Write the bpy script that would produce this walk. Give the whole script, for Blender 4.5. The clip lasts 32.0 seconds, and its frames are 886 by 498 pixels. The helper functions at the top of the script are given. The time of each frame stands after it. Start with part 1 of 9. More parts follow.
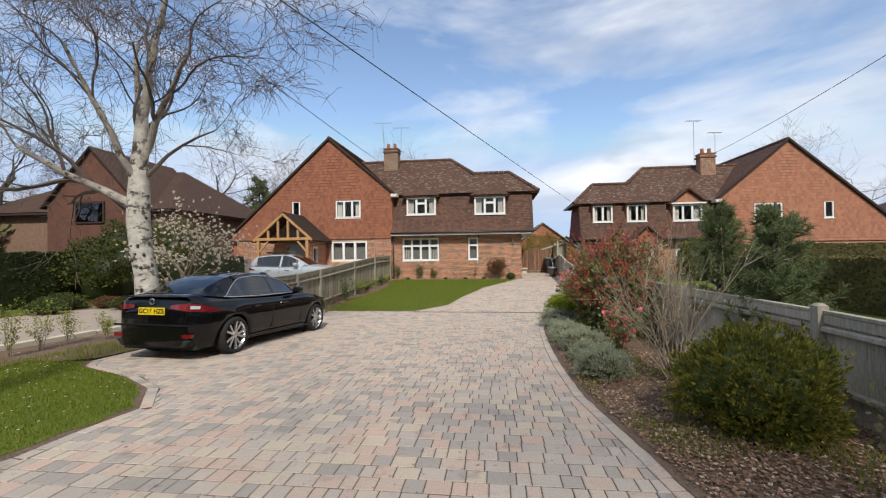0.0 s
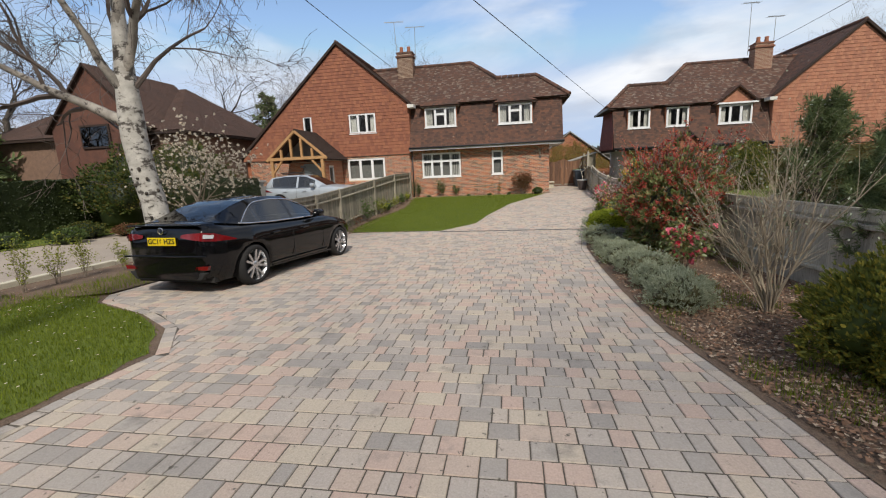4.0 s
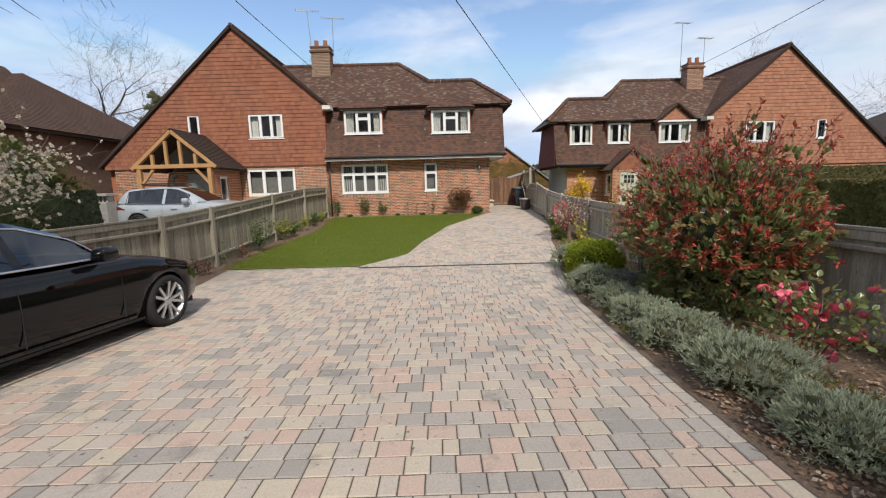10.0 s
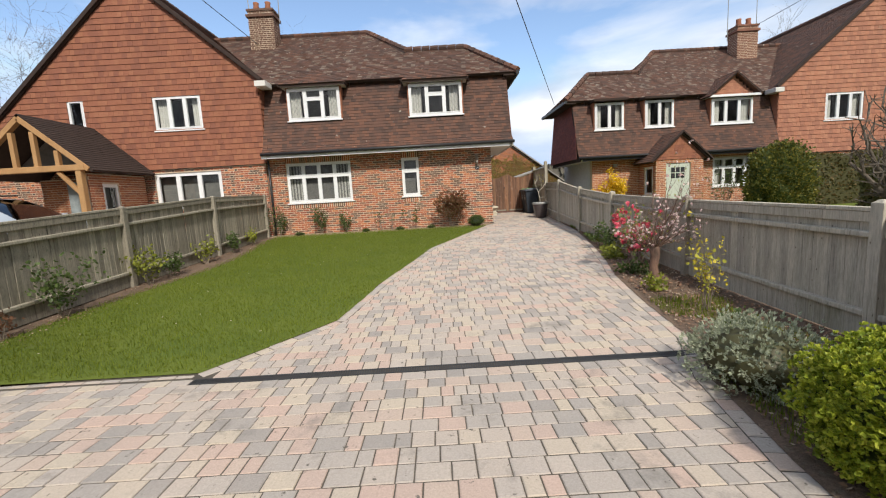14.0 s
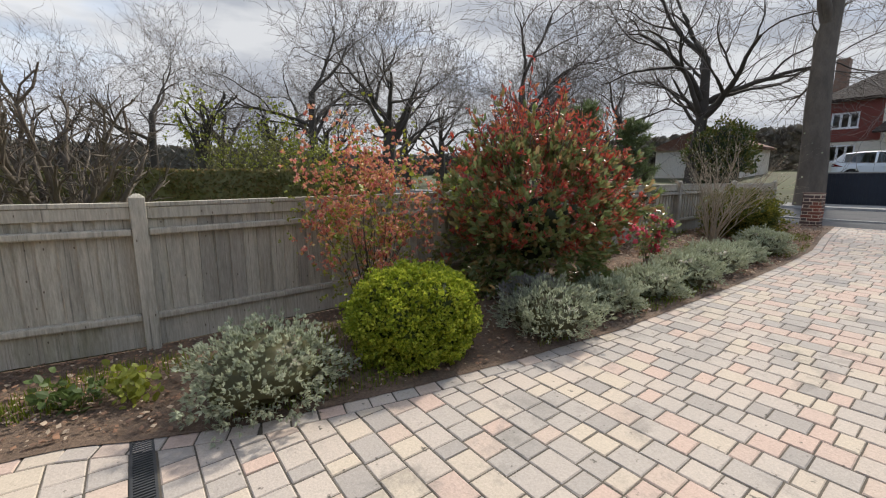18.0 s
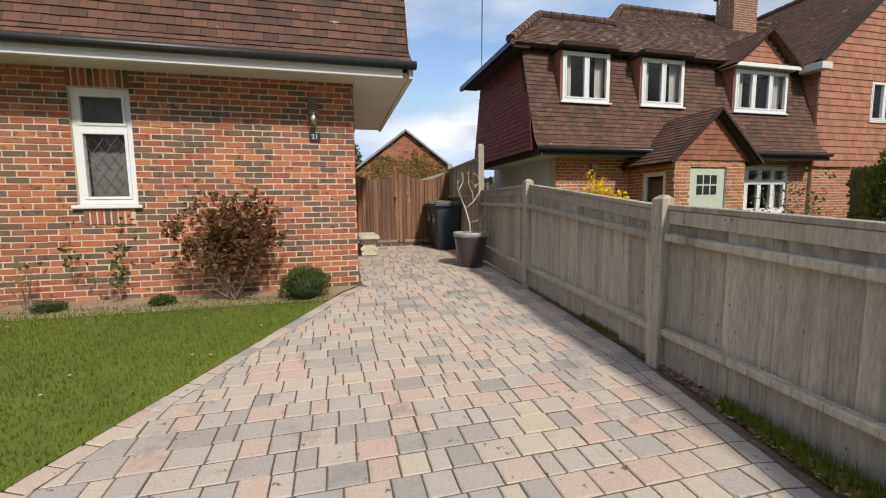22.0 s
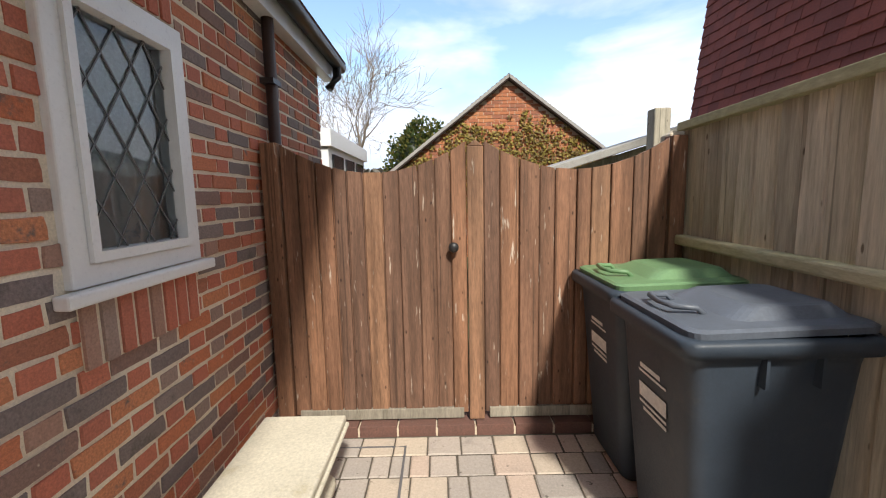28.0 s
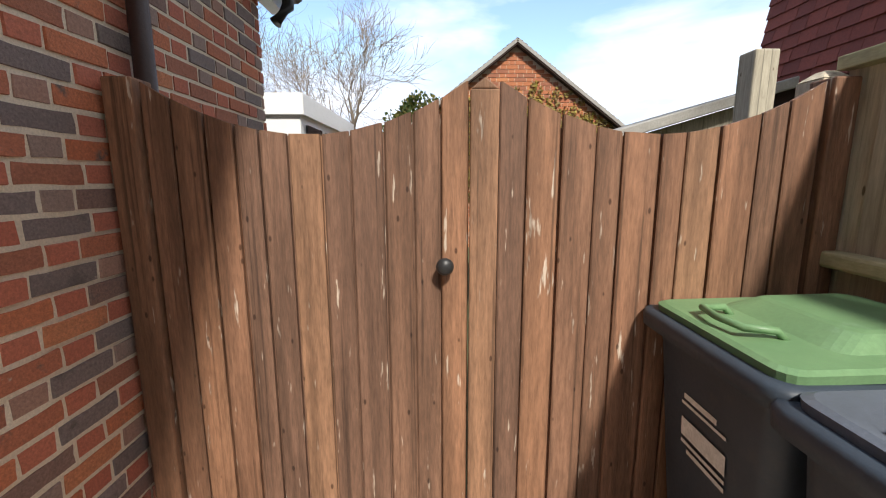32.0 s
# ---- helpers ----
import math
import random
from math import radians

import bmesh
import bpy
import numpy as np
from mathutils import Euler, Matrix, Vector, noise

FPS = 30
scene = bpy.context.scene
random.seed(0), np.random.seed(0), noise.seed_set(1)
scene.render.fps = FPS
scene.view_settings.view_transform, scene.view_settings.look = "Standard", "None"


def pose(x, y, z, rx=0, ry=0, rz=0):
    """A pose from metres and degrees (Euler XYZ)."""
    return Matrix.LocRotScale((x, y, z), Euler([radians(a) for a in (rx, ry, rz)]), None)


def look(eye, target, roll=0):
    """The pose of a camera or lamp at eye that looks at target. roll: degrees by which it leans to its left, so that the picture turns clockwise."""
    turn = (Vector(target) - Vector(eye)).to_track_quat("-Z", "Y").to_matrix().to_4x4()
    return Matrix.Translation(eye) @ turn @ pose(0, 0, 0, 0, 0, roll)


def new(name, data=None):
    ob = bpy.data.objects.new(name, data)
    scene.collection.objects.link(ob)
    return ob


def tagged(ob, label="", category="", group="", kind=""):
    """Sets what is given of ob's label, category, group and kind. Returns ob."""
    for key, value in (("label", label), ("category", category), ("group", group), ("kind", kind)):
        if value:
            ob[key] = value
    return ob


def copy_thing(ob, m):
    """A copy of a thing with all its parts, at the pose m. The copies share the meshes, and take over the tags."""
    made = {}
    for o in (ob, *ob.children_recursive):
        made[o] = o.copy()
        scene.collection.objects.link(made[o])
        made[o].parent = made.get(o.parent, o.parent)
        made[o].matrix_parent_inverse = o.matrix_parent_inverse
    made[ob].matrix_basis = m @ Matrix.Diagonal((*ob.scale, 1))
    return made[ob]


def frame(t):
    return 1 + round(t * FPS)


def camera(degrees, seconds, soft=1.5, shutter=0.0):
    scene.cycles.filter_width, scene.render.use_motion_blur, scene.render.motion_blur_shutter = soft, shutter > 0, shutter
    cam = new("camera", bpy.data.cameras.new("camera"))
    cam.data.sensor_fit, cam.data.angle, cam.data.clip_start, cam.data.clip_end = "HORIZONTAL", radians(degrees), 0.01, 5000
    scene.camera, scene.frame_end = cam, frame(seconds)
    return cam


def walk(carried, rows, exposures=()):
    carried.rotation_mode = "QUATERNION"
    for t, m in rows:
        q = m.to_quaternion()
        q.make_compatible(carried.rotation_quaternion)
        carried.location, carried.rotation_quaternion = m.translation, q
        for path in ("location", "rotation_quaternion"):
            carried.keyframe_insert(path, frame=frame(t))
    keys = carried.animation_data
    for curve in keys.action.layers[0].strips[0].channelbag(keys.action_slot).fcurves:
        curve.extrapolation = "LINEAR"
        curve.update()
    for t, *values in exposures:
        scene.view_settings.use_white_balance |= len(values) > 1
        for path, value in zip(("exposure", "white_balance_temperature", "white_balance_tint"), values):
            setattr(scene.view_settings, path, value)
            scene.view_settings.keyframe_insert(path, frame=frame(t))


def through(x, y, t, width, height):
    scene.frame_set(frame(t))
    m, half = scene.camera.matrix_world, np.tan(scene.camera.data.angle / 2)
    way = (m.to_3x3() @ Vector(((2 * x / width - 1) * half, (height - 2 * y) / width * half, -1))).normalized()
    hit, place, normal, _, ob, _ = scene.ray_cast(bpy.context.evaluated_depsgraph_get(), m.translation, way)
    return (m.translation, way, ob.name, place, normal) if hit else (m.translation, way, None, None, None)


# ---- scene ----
cam = camera(93.7, 32.0, soft=1.15)
METRES, EYE, TILT, LEAN, TURN = 31.8, 1.6, 0.0, 0.0, 7.0
ROWS = [
    (0.0, 0.0, 0.0, 0.0, 0.01, 0.65, 0.73),
    (0.5, -0.0007, 0.0037, -0.0009, 0.81, -0.26, 1.16),
    (1.0, -0.0003, 0.0108, 0.0001, 3.22, -1.37, 1.89),
    (1.5, -0.0016, 0.0156, -0.0004, 7.91, -2.53, 2.75),
    (2.0, -0.0081, 0.0215, 0.0002, 15.26, -3.37, 3.47),
    (2.5, -0.0145, 0.0236, 0.0007, 29.23, -3.72, 3.71),
    (3.0, -0.0173, 0.0244, -0.0003, 35.49, -7.02, 3.34),
    (3.5, -0.0144, 0.0277, -0.0008, 17.45, -10.39, 2.66),
    (4.0, -0.011, 0.029, -0.0007, 2.19, -10.75, 2.52),
    (4.5, -0.0105, 0.0292, -0.0007, -2.2, -11.63, 2.17),
    (6.5, -0.0112, 0.0327, -0.0023, 0.67, -15.94, 2.16),
    (7.0, -0.0075, 0.0426, -0.0018, 1.33, -15.3, 2.41),
    (7.5, -0.0093, 0.0539, -0.0019, 6.39, -15.25, 3.19),
    (8.0, -0.0172, 0.0651, -0.0027, 23.77, -16.29, 2.74),
    (8.5, -0.0175, 0.083, -0.0033, 24.05, -15.08, 2.39),
    (9.0, -0.0142, 0.1043, -0.0036, 3.84, -12.69, 2.53),
    (9.5, -0.0102, 0.1232, -0.0034, -5.48, -10.42, 2.71),
    (10.0, -0.0085, 0.1447, -0.0046, -7.46, -8.69, 1.52),
    (10.5, -0.0033, 0.1641, -0.0059, -6.5, -8.52, 1.38),
    (11.0, 0.0006, 0.1872, -0.0078, -3.65, -9.34, 1.61),
    (11.5, 0.0054, 0.2079, -0.008, -0.17, -9.18, 1.46),
    (12.0, 0.0076, 0.231, -0.0084, 2.96, -8.18, 1.14),
    (12.5, 0.0126, 0.2513, -0.0092, 4.05, -7.37, 1.28),
    (13.0, 0.0152, 0.2756, -0.0099, 3.52, -6.98, 1.92),
    (13.5, 0.0204, 0.2966, -0.0106, 0.41, -7.28, 2.72),
    (15.5, 0.0527, 0.3942, -0.0176, -66.98, -10.23, 3.78),
    (16.0, 0.0582, 0.4075, -0.0181, -98.92, -11.8, 3.03),
    (16.5, 0.0579, 0.4119, -0.0183, -123.2, -11.82, 1.55),
    (17.0, 0.0464, 0.4175, -0.017, -142.09, -10.5, 0.26),
    (17.5, 0.0336, 0.421, -0.0164, -147.85, -9.44, 0.35),
    (18.0, 0.0298, 0.433, -0.0164, -133.7, -9.58, -0.02),
    (18.5, 0.0343, 0.4507, -0.0172, -103.26, -11.39, -0.28),
    (19.0, 0.0442, 0.4725, -0.0178, -71.13, -10.64, 0.86),
    (19.5, 0.054, 0.4915, -0.017, -51.69, -9.02, 1.57),
    (20.0, 0.0676, 0.5126, -0.016, -36.42, -7.13, 1.12),
    (20.5, 0.0781, 0.5327, -0.0151, -27.69, -5.23, 0.93),
    (21.0, 0.0916, 0.5566, -0.0147, -23.33, -3.88, 1.26),
    (21.5, 0.1026, 0.5759, -0.0138, -22.6, -4.52, 1.01),
    (22.0, 0.1159, 0.5996, -0.0137, -21.52, -6.01, 0.71),
    (22.5, 0.1253, 0.6205, -0.0135, -19.07, -6.48, 0.68),
    (23.0, 0.1337, 0.6468, -0.0115, -16.03, -5.86, 1.16),
    (23.5, 0.1418, 0.668, -0.0099, -14.13, -5.25, 1.75),
    (24.0, 0.1495, 0.6931, -0.0071, -12.6, -5.47, 1.47),
    (24.5, 0.1574, 0.7134, -0.0063, -11.51, -6.14, 1.22),
    (25.0, 0.1651, 0.7375, -0.005, -10.82, -7.7, 0.86),
    (25.5, 0.1718, 0.7574, -0.0036, -9.19, -8.14, 1.14),
    (26.0, 0.1765, 0.7813, -0.0014, -7.46, -7.54, 1.03),
    (26.5, 0.1812, 0.8013, -0.0003, -7.41, -6.95, 0.76),
    (28.5, 0.1859, 0.8279, 0.0013, -7.18, -7.74, 1.44),
    (29.0, 0.1878, 0.8135, -0.0005, -6.07, -8.99, 1.46),
    (29.5, 0.1845, 0.8035, -0.0011, -5.51, -9.52, 1.16),
    (30.0, 0.1836, 0.799, -0.0003, -5.28, -9.6, 0.71),
    (30.5, 0.186, 0.8052, -0.0008, -5.1, -9.46, 0.3),
    (31.0, 0.1883, 0.821, -0.0013, -5.16, -9.26, 0.13),
    (31.5, 0.188, 0.8377, -0.0001, -6.03, -9.38, 0.09),
    (32.0, 0.1906, 0.8578, 0.0011, -7.55, -9.69, 0.13),
]
walk(cam, [(t, pose(0, 0, EYE, TILT, LEAN, TURN) @ pose(METRES * x, METRES * y, METRES * z, 90 + pitch, roll, yaw)) for t, x, y, z, yaw, pitch, roll in ROWS],
     exposures=[(0, 0.42), (2, 0.4), (3, 0.27), (7, 0.55), (9, 0.4), (11, 0.45), (13, 0.45), (15.5, 0.9), (17, 1.05), (18, 0.78), (19.5, 0.4), (22.8, 0.5), (24.0, 0.68), (25.0, 0.7), (26, 0.98), (32, 1.08)])

# ---- world and sun ----
SUN_EL, SUN_AZ = radians(44), math.atan2(-0.966, 0.26)
world = bpy.data.worlds.new("sky")
scene.world = world
world.use_nodes = True
wn, wl = world.node_tree.nodes, world.node_tree.links
wn.clear()
w_out, w_bg, w_sky = wn.new("ShaderNodeOutputWorld"), wn.new("ShaderNodeBackground"), wn.new("ShaderNodeTexSky")
w_sky.sky_type, w_sky.sun_disc = "NISHITA", False
w_sky.sun_elevation, w_sky.sun_rotation = SUN_EL, math.pi / 2 - SUN_AZ
w_sky.dust_density, w_sky.ozone_density = 1.5, 1.6
w_bg.inputs["Strength"].default_value = 0.15
w_co, w_map = wn.new("ShaderNodeTexCoord"), wn.new("ShaderNodeMapping")
w_map.inputs["Scale"].default_value = (1.0, 1.0, 3.2)
w_map.inputs["Rotation"].default_value = (0.0, 0.0, 0.6)
w_no, w_ramp, w_mix = wn.new("ShaderNodeTexNoise"), wn.new("ShaderNodeValToRGB"), wn.new("ShaderNodeMix")
w_no.inputs["Scale"].default_value, w_no.inputs["Detail"].default_value, w_no.inputs["Roughness"].default_value = 1.9, 8.0, 0.52
w_no.inputs["Distortion"].default_value = 0.35
w_ramp.color_ramp.elements[0].position, w_ramp.color_ramp.elements[1].position = 0.42, 0.68
w_mix.data_type = "RGBA"
w_no2, w_ramp2 = wn.new("ShaderNodeTexNoise"), wn.new("ShaderNodeValToRGB")
w_no2.inputs["Scale"].default_value, w_no2.inputs["Detail"].default_value = 4.5, 5.0
w_ramp2.color_ramp.elements[0].color, w_ramp2.color_ramp.elements[1].color = (3.2, 3.4, 3.8, 1), (4.9, 5.0, 5.2, 1)
w_ramp2.color_ramp.elements[0].position, w_ramp2.color_ramp.elements[1].position = 0.38, 0.56
wl.new(w_co.outputs["Generated"], w_map.inputs["Vector"])
wl.new(w_map.outputs["Vector"], w_no.inputs["Vector"])
wl.new(w_map.outputs["Vector"], w_no2.inputs["Vector"])
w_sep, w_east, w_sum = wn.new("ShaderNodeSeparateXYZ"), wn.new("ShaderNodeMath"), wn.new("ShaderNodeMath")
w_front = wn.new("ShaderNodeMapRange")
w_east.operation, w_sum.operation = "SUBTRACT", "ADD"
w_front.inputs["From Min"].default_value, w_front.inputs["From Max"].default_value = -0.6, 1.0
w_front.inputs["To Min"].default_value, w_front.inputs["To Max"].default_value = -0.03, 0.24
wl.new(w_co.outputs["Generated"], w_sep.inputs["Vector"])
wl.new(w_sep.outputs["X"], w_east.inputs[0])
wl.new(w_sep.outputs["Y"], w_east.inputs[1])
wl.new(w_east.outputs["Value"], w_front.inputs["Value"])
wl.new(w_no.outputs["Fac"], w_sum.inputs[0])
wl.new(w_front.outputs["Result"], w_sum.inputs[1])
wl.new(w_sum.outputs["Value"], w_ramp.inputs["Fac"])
wl.new(w_no2.outputs["Fac"], w_ramp2.inputs["Fac"])
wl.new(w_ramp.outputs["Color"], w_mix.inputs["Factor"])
w_veil = wn.new("ShaderNodeMix")
w_veil.data_type, w_veil.blend_type = "RGBA", "DARKEN"
w_veil.inputs["Factor"].default_value = 1.0
w_veil.inputs["B"].default_value = (2.7, 3.4, 4.6, 1)
wl.new(w_sky.outputs["Color"], w_veil.inputs["A"])
wl.new(w_veil.outputs["Result"], w_mix.inputs["A"])
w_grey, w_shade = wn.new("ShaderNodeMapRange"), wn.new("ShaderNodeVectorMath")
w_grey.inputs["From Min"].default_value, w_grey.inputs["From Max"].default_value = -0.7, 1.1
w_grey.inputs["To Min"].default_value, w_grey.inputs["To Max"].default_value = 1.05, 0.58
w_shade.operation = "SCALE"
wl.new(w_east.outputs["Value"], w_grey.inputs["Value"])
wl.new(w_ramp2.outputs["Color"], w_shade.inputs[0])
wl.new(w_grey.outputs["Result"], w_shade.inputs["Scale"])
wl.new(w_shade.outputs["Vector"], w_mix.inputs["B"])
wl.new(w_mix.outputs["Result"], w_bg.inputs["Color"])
wl.new(w_bg.outputs["Background"], w_out.inputs["Surface"])

sun = new("sun", bpy.data.lights.new("sun", "SUN"))
sun.data.energy, sun.data.angle, sun.data.color = 2.8, radians(5.0), (1.0, 0.94, 0.84)
SUN_DIR = Vector((math.cos(SUN_EL) * math.cos(SUN_AZ), math.cos(SUN_EL) * math.sin(SUN_AZ), math.sin(SUN_EL)))
sun.matrix_basis = look(SUN_DIR * 40, (0, 0, 0))


# ---- materials ----
def mat(name, c1, c2=None, rough=0.75, metal=0.0, scale=6.0, bump=0.25, bscale=90.0, fine=0.18, palette=None, by="island",
        stretch=(1, 1, 1), coat=0.0, spec=0.4, blotch=None, blotch_at=(0.58, 0.7), blotch_scale=1.3, depth=0.006, mixin=0.35, speck=None, speck_at=(0.62, 0.68), speck_scale=20.0, wood=None):
    """A procedural surface: two colours by a broad noise, a fine grain, blotches and specks with edges of their own, and relief.
    wood: how fine the grain runs across, how slowly along z, and how deep its dark streaks are.
    palette: colours picked for each piece by its random number."""
    m = bpy.data.materials.new(name)
    m.use_nodes = True
    n, l = m.node_tree.nodes, m.node_tree.links
    bsdf = n["Principled BSDF"]
    co, mp = n.new("ShaderNodeTexCoord"), n.new("ShaderNodeMapping")
    mp.inputs["Scale"].default_value = stretch
    raw = co.outputs["Object"]
    if by == "object":
        far, shift = n.new("ShaderNodeMath"), n.new("ShaderNodeVectorMath")
        far.operation, shift.operation = "MULTIPLY", "ADD"
        far.inputs[1].default_value = 61.0
        l.new(n.new("ShaderNodeObjectInfo").outputs["Random"], far.inputs[0])
        l.new(raw, shift.inputs[0])
        l.new(far.outputs["Value"], shift.inputs[1])
        raw = shift.outputs["Vector"]
    l.new(raw, mp.inputs["Vector"])

    def noise_at(s, detail=5.0, rgh=0.6):
        t = n.new("ShaderNodeTexNoise")
        t.inputs["Scale"].default_value, t.inputs["Detail"].default_value, t.inputs["Roughness"].default_value = s, detail, rgh
        l.new(mp.outputs["Vector"], t.inputs["Vector"])
        return t.outputs["Fac"]

    def mixed(kind, fac, a, b):
        x = n.new("ShaderNodeMix")
        x.data_type, x.blend_type = "RGBA", kind
        for sock, val in (("Factor", fac), ("A", a), ("B", b)):
            if isinstance(val, (int, float)):
                x.inputs[sock].default_value = val
            elif isinstance(val, tuple):
                x.inputs[sock].default_value = (*val[:3], 1)
            else:
                l.new(val, x.inputs[sock])
        return x.outputs["Result"]

    def ramp(fac, lo, hi):
        r = n.new("ShaderNodeMapRange")
        r.inputs["From Min"].default_value, r.inputs["From Max"].default_value = lo, hi
        l.new(fac, r.inputs["Value"])
        return r.outputs["Result"]

    c2 = c2 or tuple(v * 0.72 for v in c1)
    col = mixed("MIX", ramp(noise_at(scale), 0.32, 0.68), c1, c2)
    if palette:
        if by == "object":
            src = n.new("ShaderNodeObjectInfo").outputs["Random"]
        else:
            src = n.new("ShaderNodeNewGeometry").outputs["Random Per Island"]
        r = n.new("ShaderNodeValToRGB")
        el = r.color_ramp.elements
        while len(el) < len(palette):
            el.new(0.5)
        for i, c in enumerate(palette):
            el[i].position, el[i].color = i / len(palette), (*c, 1)
        r.color_ramp.interpolation = "CONSTANT"
        l.new(src, r.inputs["Fac"])
        col = mixed("MIX", mixin, r.outputs["Color"], col)
    if blotch:
        col = mixed("MIX", ramp(noise_at(blotch_scale, 8.0, 0.68), *blotch_at), col, blotch)
    if speck:
        col = mixed("MIX", ramp(noise_at(speck_scale, 3.0, 0.6), *speck_at), col, speck)
    if wood:
        def along(across, up):
            w = n.new("ShaderNodeMapping")
            w.inputs["Scale"].default_value = (across, across, up)
            l.new(raw, w.inputs["Vector"])
            return w.outputs["Vector"]
        for across, up, a, b, shade in ((wood[0], wood[1], 0.36, 0.64, wood[2]), (wood[0] * 3.2, wood[1] * 0.7, 0.61, 0.69, 0.55)):
            t = n.new("ShaderNodeTexNoise")
            t.inputs["Scale"].default_value, t.inputs["Detail"].default_value = 1.0, 5.0
            l.new(along(across, up), t.inputs["Vector"])
            col = mixed("MIX", ramp(t.outputs["Fac"], a, b), col, mixed("MULTIPLY", 1.0, col, (shade, shade, shade)))
        k = n.new("ShaderNodeTexVoronoi")
        k.inputs["Scale"].default_value = 1.0
        l.new(along(17.0, 7.5), k.inputs["Vector"])
        col = mixed("MIX", ramp(k.outputs["Distance"], 0.10, 0.06), col, mixed("MULTIPLY", 1.0, col, (0.34, 0.3, 0.27)))
    grain = ramp(noise_at(bscale, 3.0, 0.7), 0.25, 0.75)
    lo, hi = 1 - fine, 1 + fine
    g = n.new("ShaderNodeMapRange")
    g.inputs["To Min"].default_value, g.inputs["To Max"].default_value = lo, hi
    l.new(grain, g.inputs["Value"])
    col = mixed("MULTIPLY", 1.0, col, g.outputs["Result"])
    l.new(col, bsdf.inputs["Base Color"])
    rr = n.new("ShaderNodeMapRange")
    rr.inputs["To Min"].default_value, rr.inputs["To Max"].default_value = max(0.03, rough - 0.08), min(1.0, rough + 0.08)
    l.new(grain, rr.inputs["Value"])
    l.new(rr.outputs["Result"], bsdf.inputs["Roughness"])
    bsdf.inputs["Metallic"].default_value = metal
    bsdf.inputs["Specular IOR Level"].default_value = spec
    bsdf.inputs["Coat Weight"].default_value = coat
    bsdf.inputs["Coat Roughness"].default_value = 0.04
    if bump:
        b = n.new("ShaderNodeBump")
        b.inputs["Strength"].default_value, b.inputs["Distance"].default_value = bump, depth
        l.new(noise_at(bscale * 0.6, 6.0, 0.65), b.inputs["Height"])
        l.new(b.outputs["Normal"], bsdf.inputs["Normal"])
    return m


def glass_mat(name, tint=(0.9, 0.95, 0.95), dark=0.0, ior=1.75):
    m = bpy.data.materials.new(name)
    m.use_nodes = True
    n, l = m.node_tree.nodes, m.node_tree.links
    n.remove(n["Principled BSDF"])
    tr, gl, fr, mx = n.new("ShaderNodeBsdfTransparent"), n.new("ShaderNodeBsdfGlossy"), n.new("ShaderNodeFresnel"), n.new("ShaderNodeMixShader")
    tr.inputs["Color"].default_value = (*[c * (1 - dark) for c in tint], 1)
    gl.inputs["Roughness"].default_value = 0.015
    fr.inputs["IOR"].default_value = ior
    l.new(fr.outputs["Fac"], mx.inputs["Fac"])
    l.new(tr.outputs["BSDF"], mx.inputs[1])
    l.new(gl.outputs["BSDF"], mx.inputs[2])
    l.new(mx.outputs["Shader"], n["Material Output"].inputs["Surface"])
    return m


def leaf_mat(name, c1, c2, rough=0.5, through=0.38, palette=None):
    m = mat(name, c1, c2, rough=rough, scale=9.0, bump=0.0, fine=0.12, palette=palette or [c1, c2, tuple(v * 1.25 for v in c1)], mixin=0.25)
    n, l = m.node_tree.nodes, m.node_tree.links
    bsdf, tl, mx = n["Principled BSDF"], n.new("ShaderNodeBsdfTranslucent"), n.new("ShaderNodeMixShader")
    src = bsdf.inputs["Base Color"].links[0].from_socket
    l.new(src, tl.inputs["Color"])
    mx.inputs["Fac"].default_value = through
    l.new(bsdf.outputs["BSDF"], mx.inputs[1])
    l.new(tl.outputs["BSDF"], mx.inputs[2])
    l.new(mx.outputs["Shader"], n["Material Output"].inputs["Surface"])
    return m


PAVE = [(0.53, 0.40, 0.315), (0.43, 0.38, 0.33), (0.54, 0.45, 0.345), (0.33, 0.305, 0.275), (0.56, 0.385, 0.305), (0.49, 0.415, 0.345), (0.38, 0.345, 0.305),
        (0.56, 0.47, 0.35), (0.53, 0.375, 0.30), (0.46, 0.40, 0.345), (0.28, 0.262, 0.24), (0.50, 0.43, 0.36)]
BRICK = [(0.44, 0.155, 0.08), (0.50, 0.185, 0.088), (0.19, 0.12, 0.085), (0.33, 0.115, 0.07), (0.26, 0.13, 0.085), (0.53, 0.21, 0.095), (0.15, 0.108, 0.08), (0.40, 0.13, 0.07), (0.23, 0.13, 0.085), (0.37, 0.125, 0.07), (0.46, 0.16, 0.08), (0.17, 0.12, 0.09)]
BRICKD = [(0.54, 0.175, 0.085), (0.26, 0.22, 0.21), (0.58, 0.20, 0.10), (0.22, 0.19, 0.185), (0.40, 0.16, 0.10), (0.60, 0.24, 0.12), (0.20, 0.175, 0.17), (0.49, 0.175, 0.10), (0.25, 0.165, 0.14)]
BRICKP = [(0.22, 0.075, 0.05), (0.10, 0.07, 0.06), (0.26, 0.08, 0.05), (0.14, 0.075, 0.06), (0.19, 0.07, 0.05), (0.09, 0.07, 0.065)]
BURNT = [(0.09, 0.065, 0.055), (0.32, 0.09, 0.05), (0.14, 0.085, 0.065), (0.38, 0.125, 0.06), (0.10, 0.07, 0.062), (0.28, 0.085, 0.052), (0.36, 0.11, 0.055), (0.12, 0.075, 0.06)]
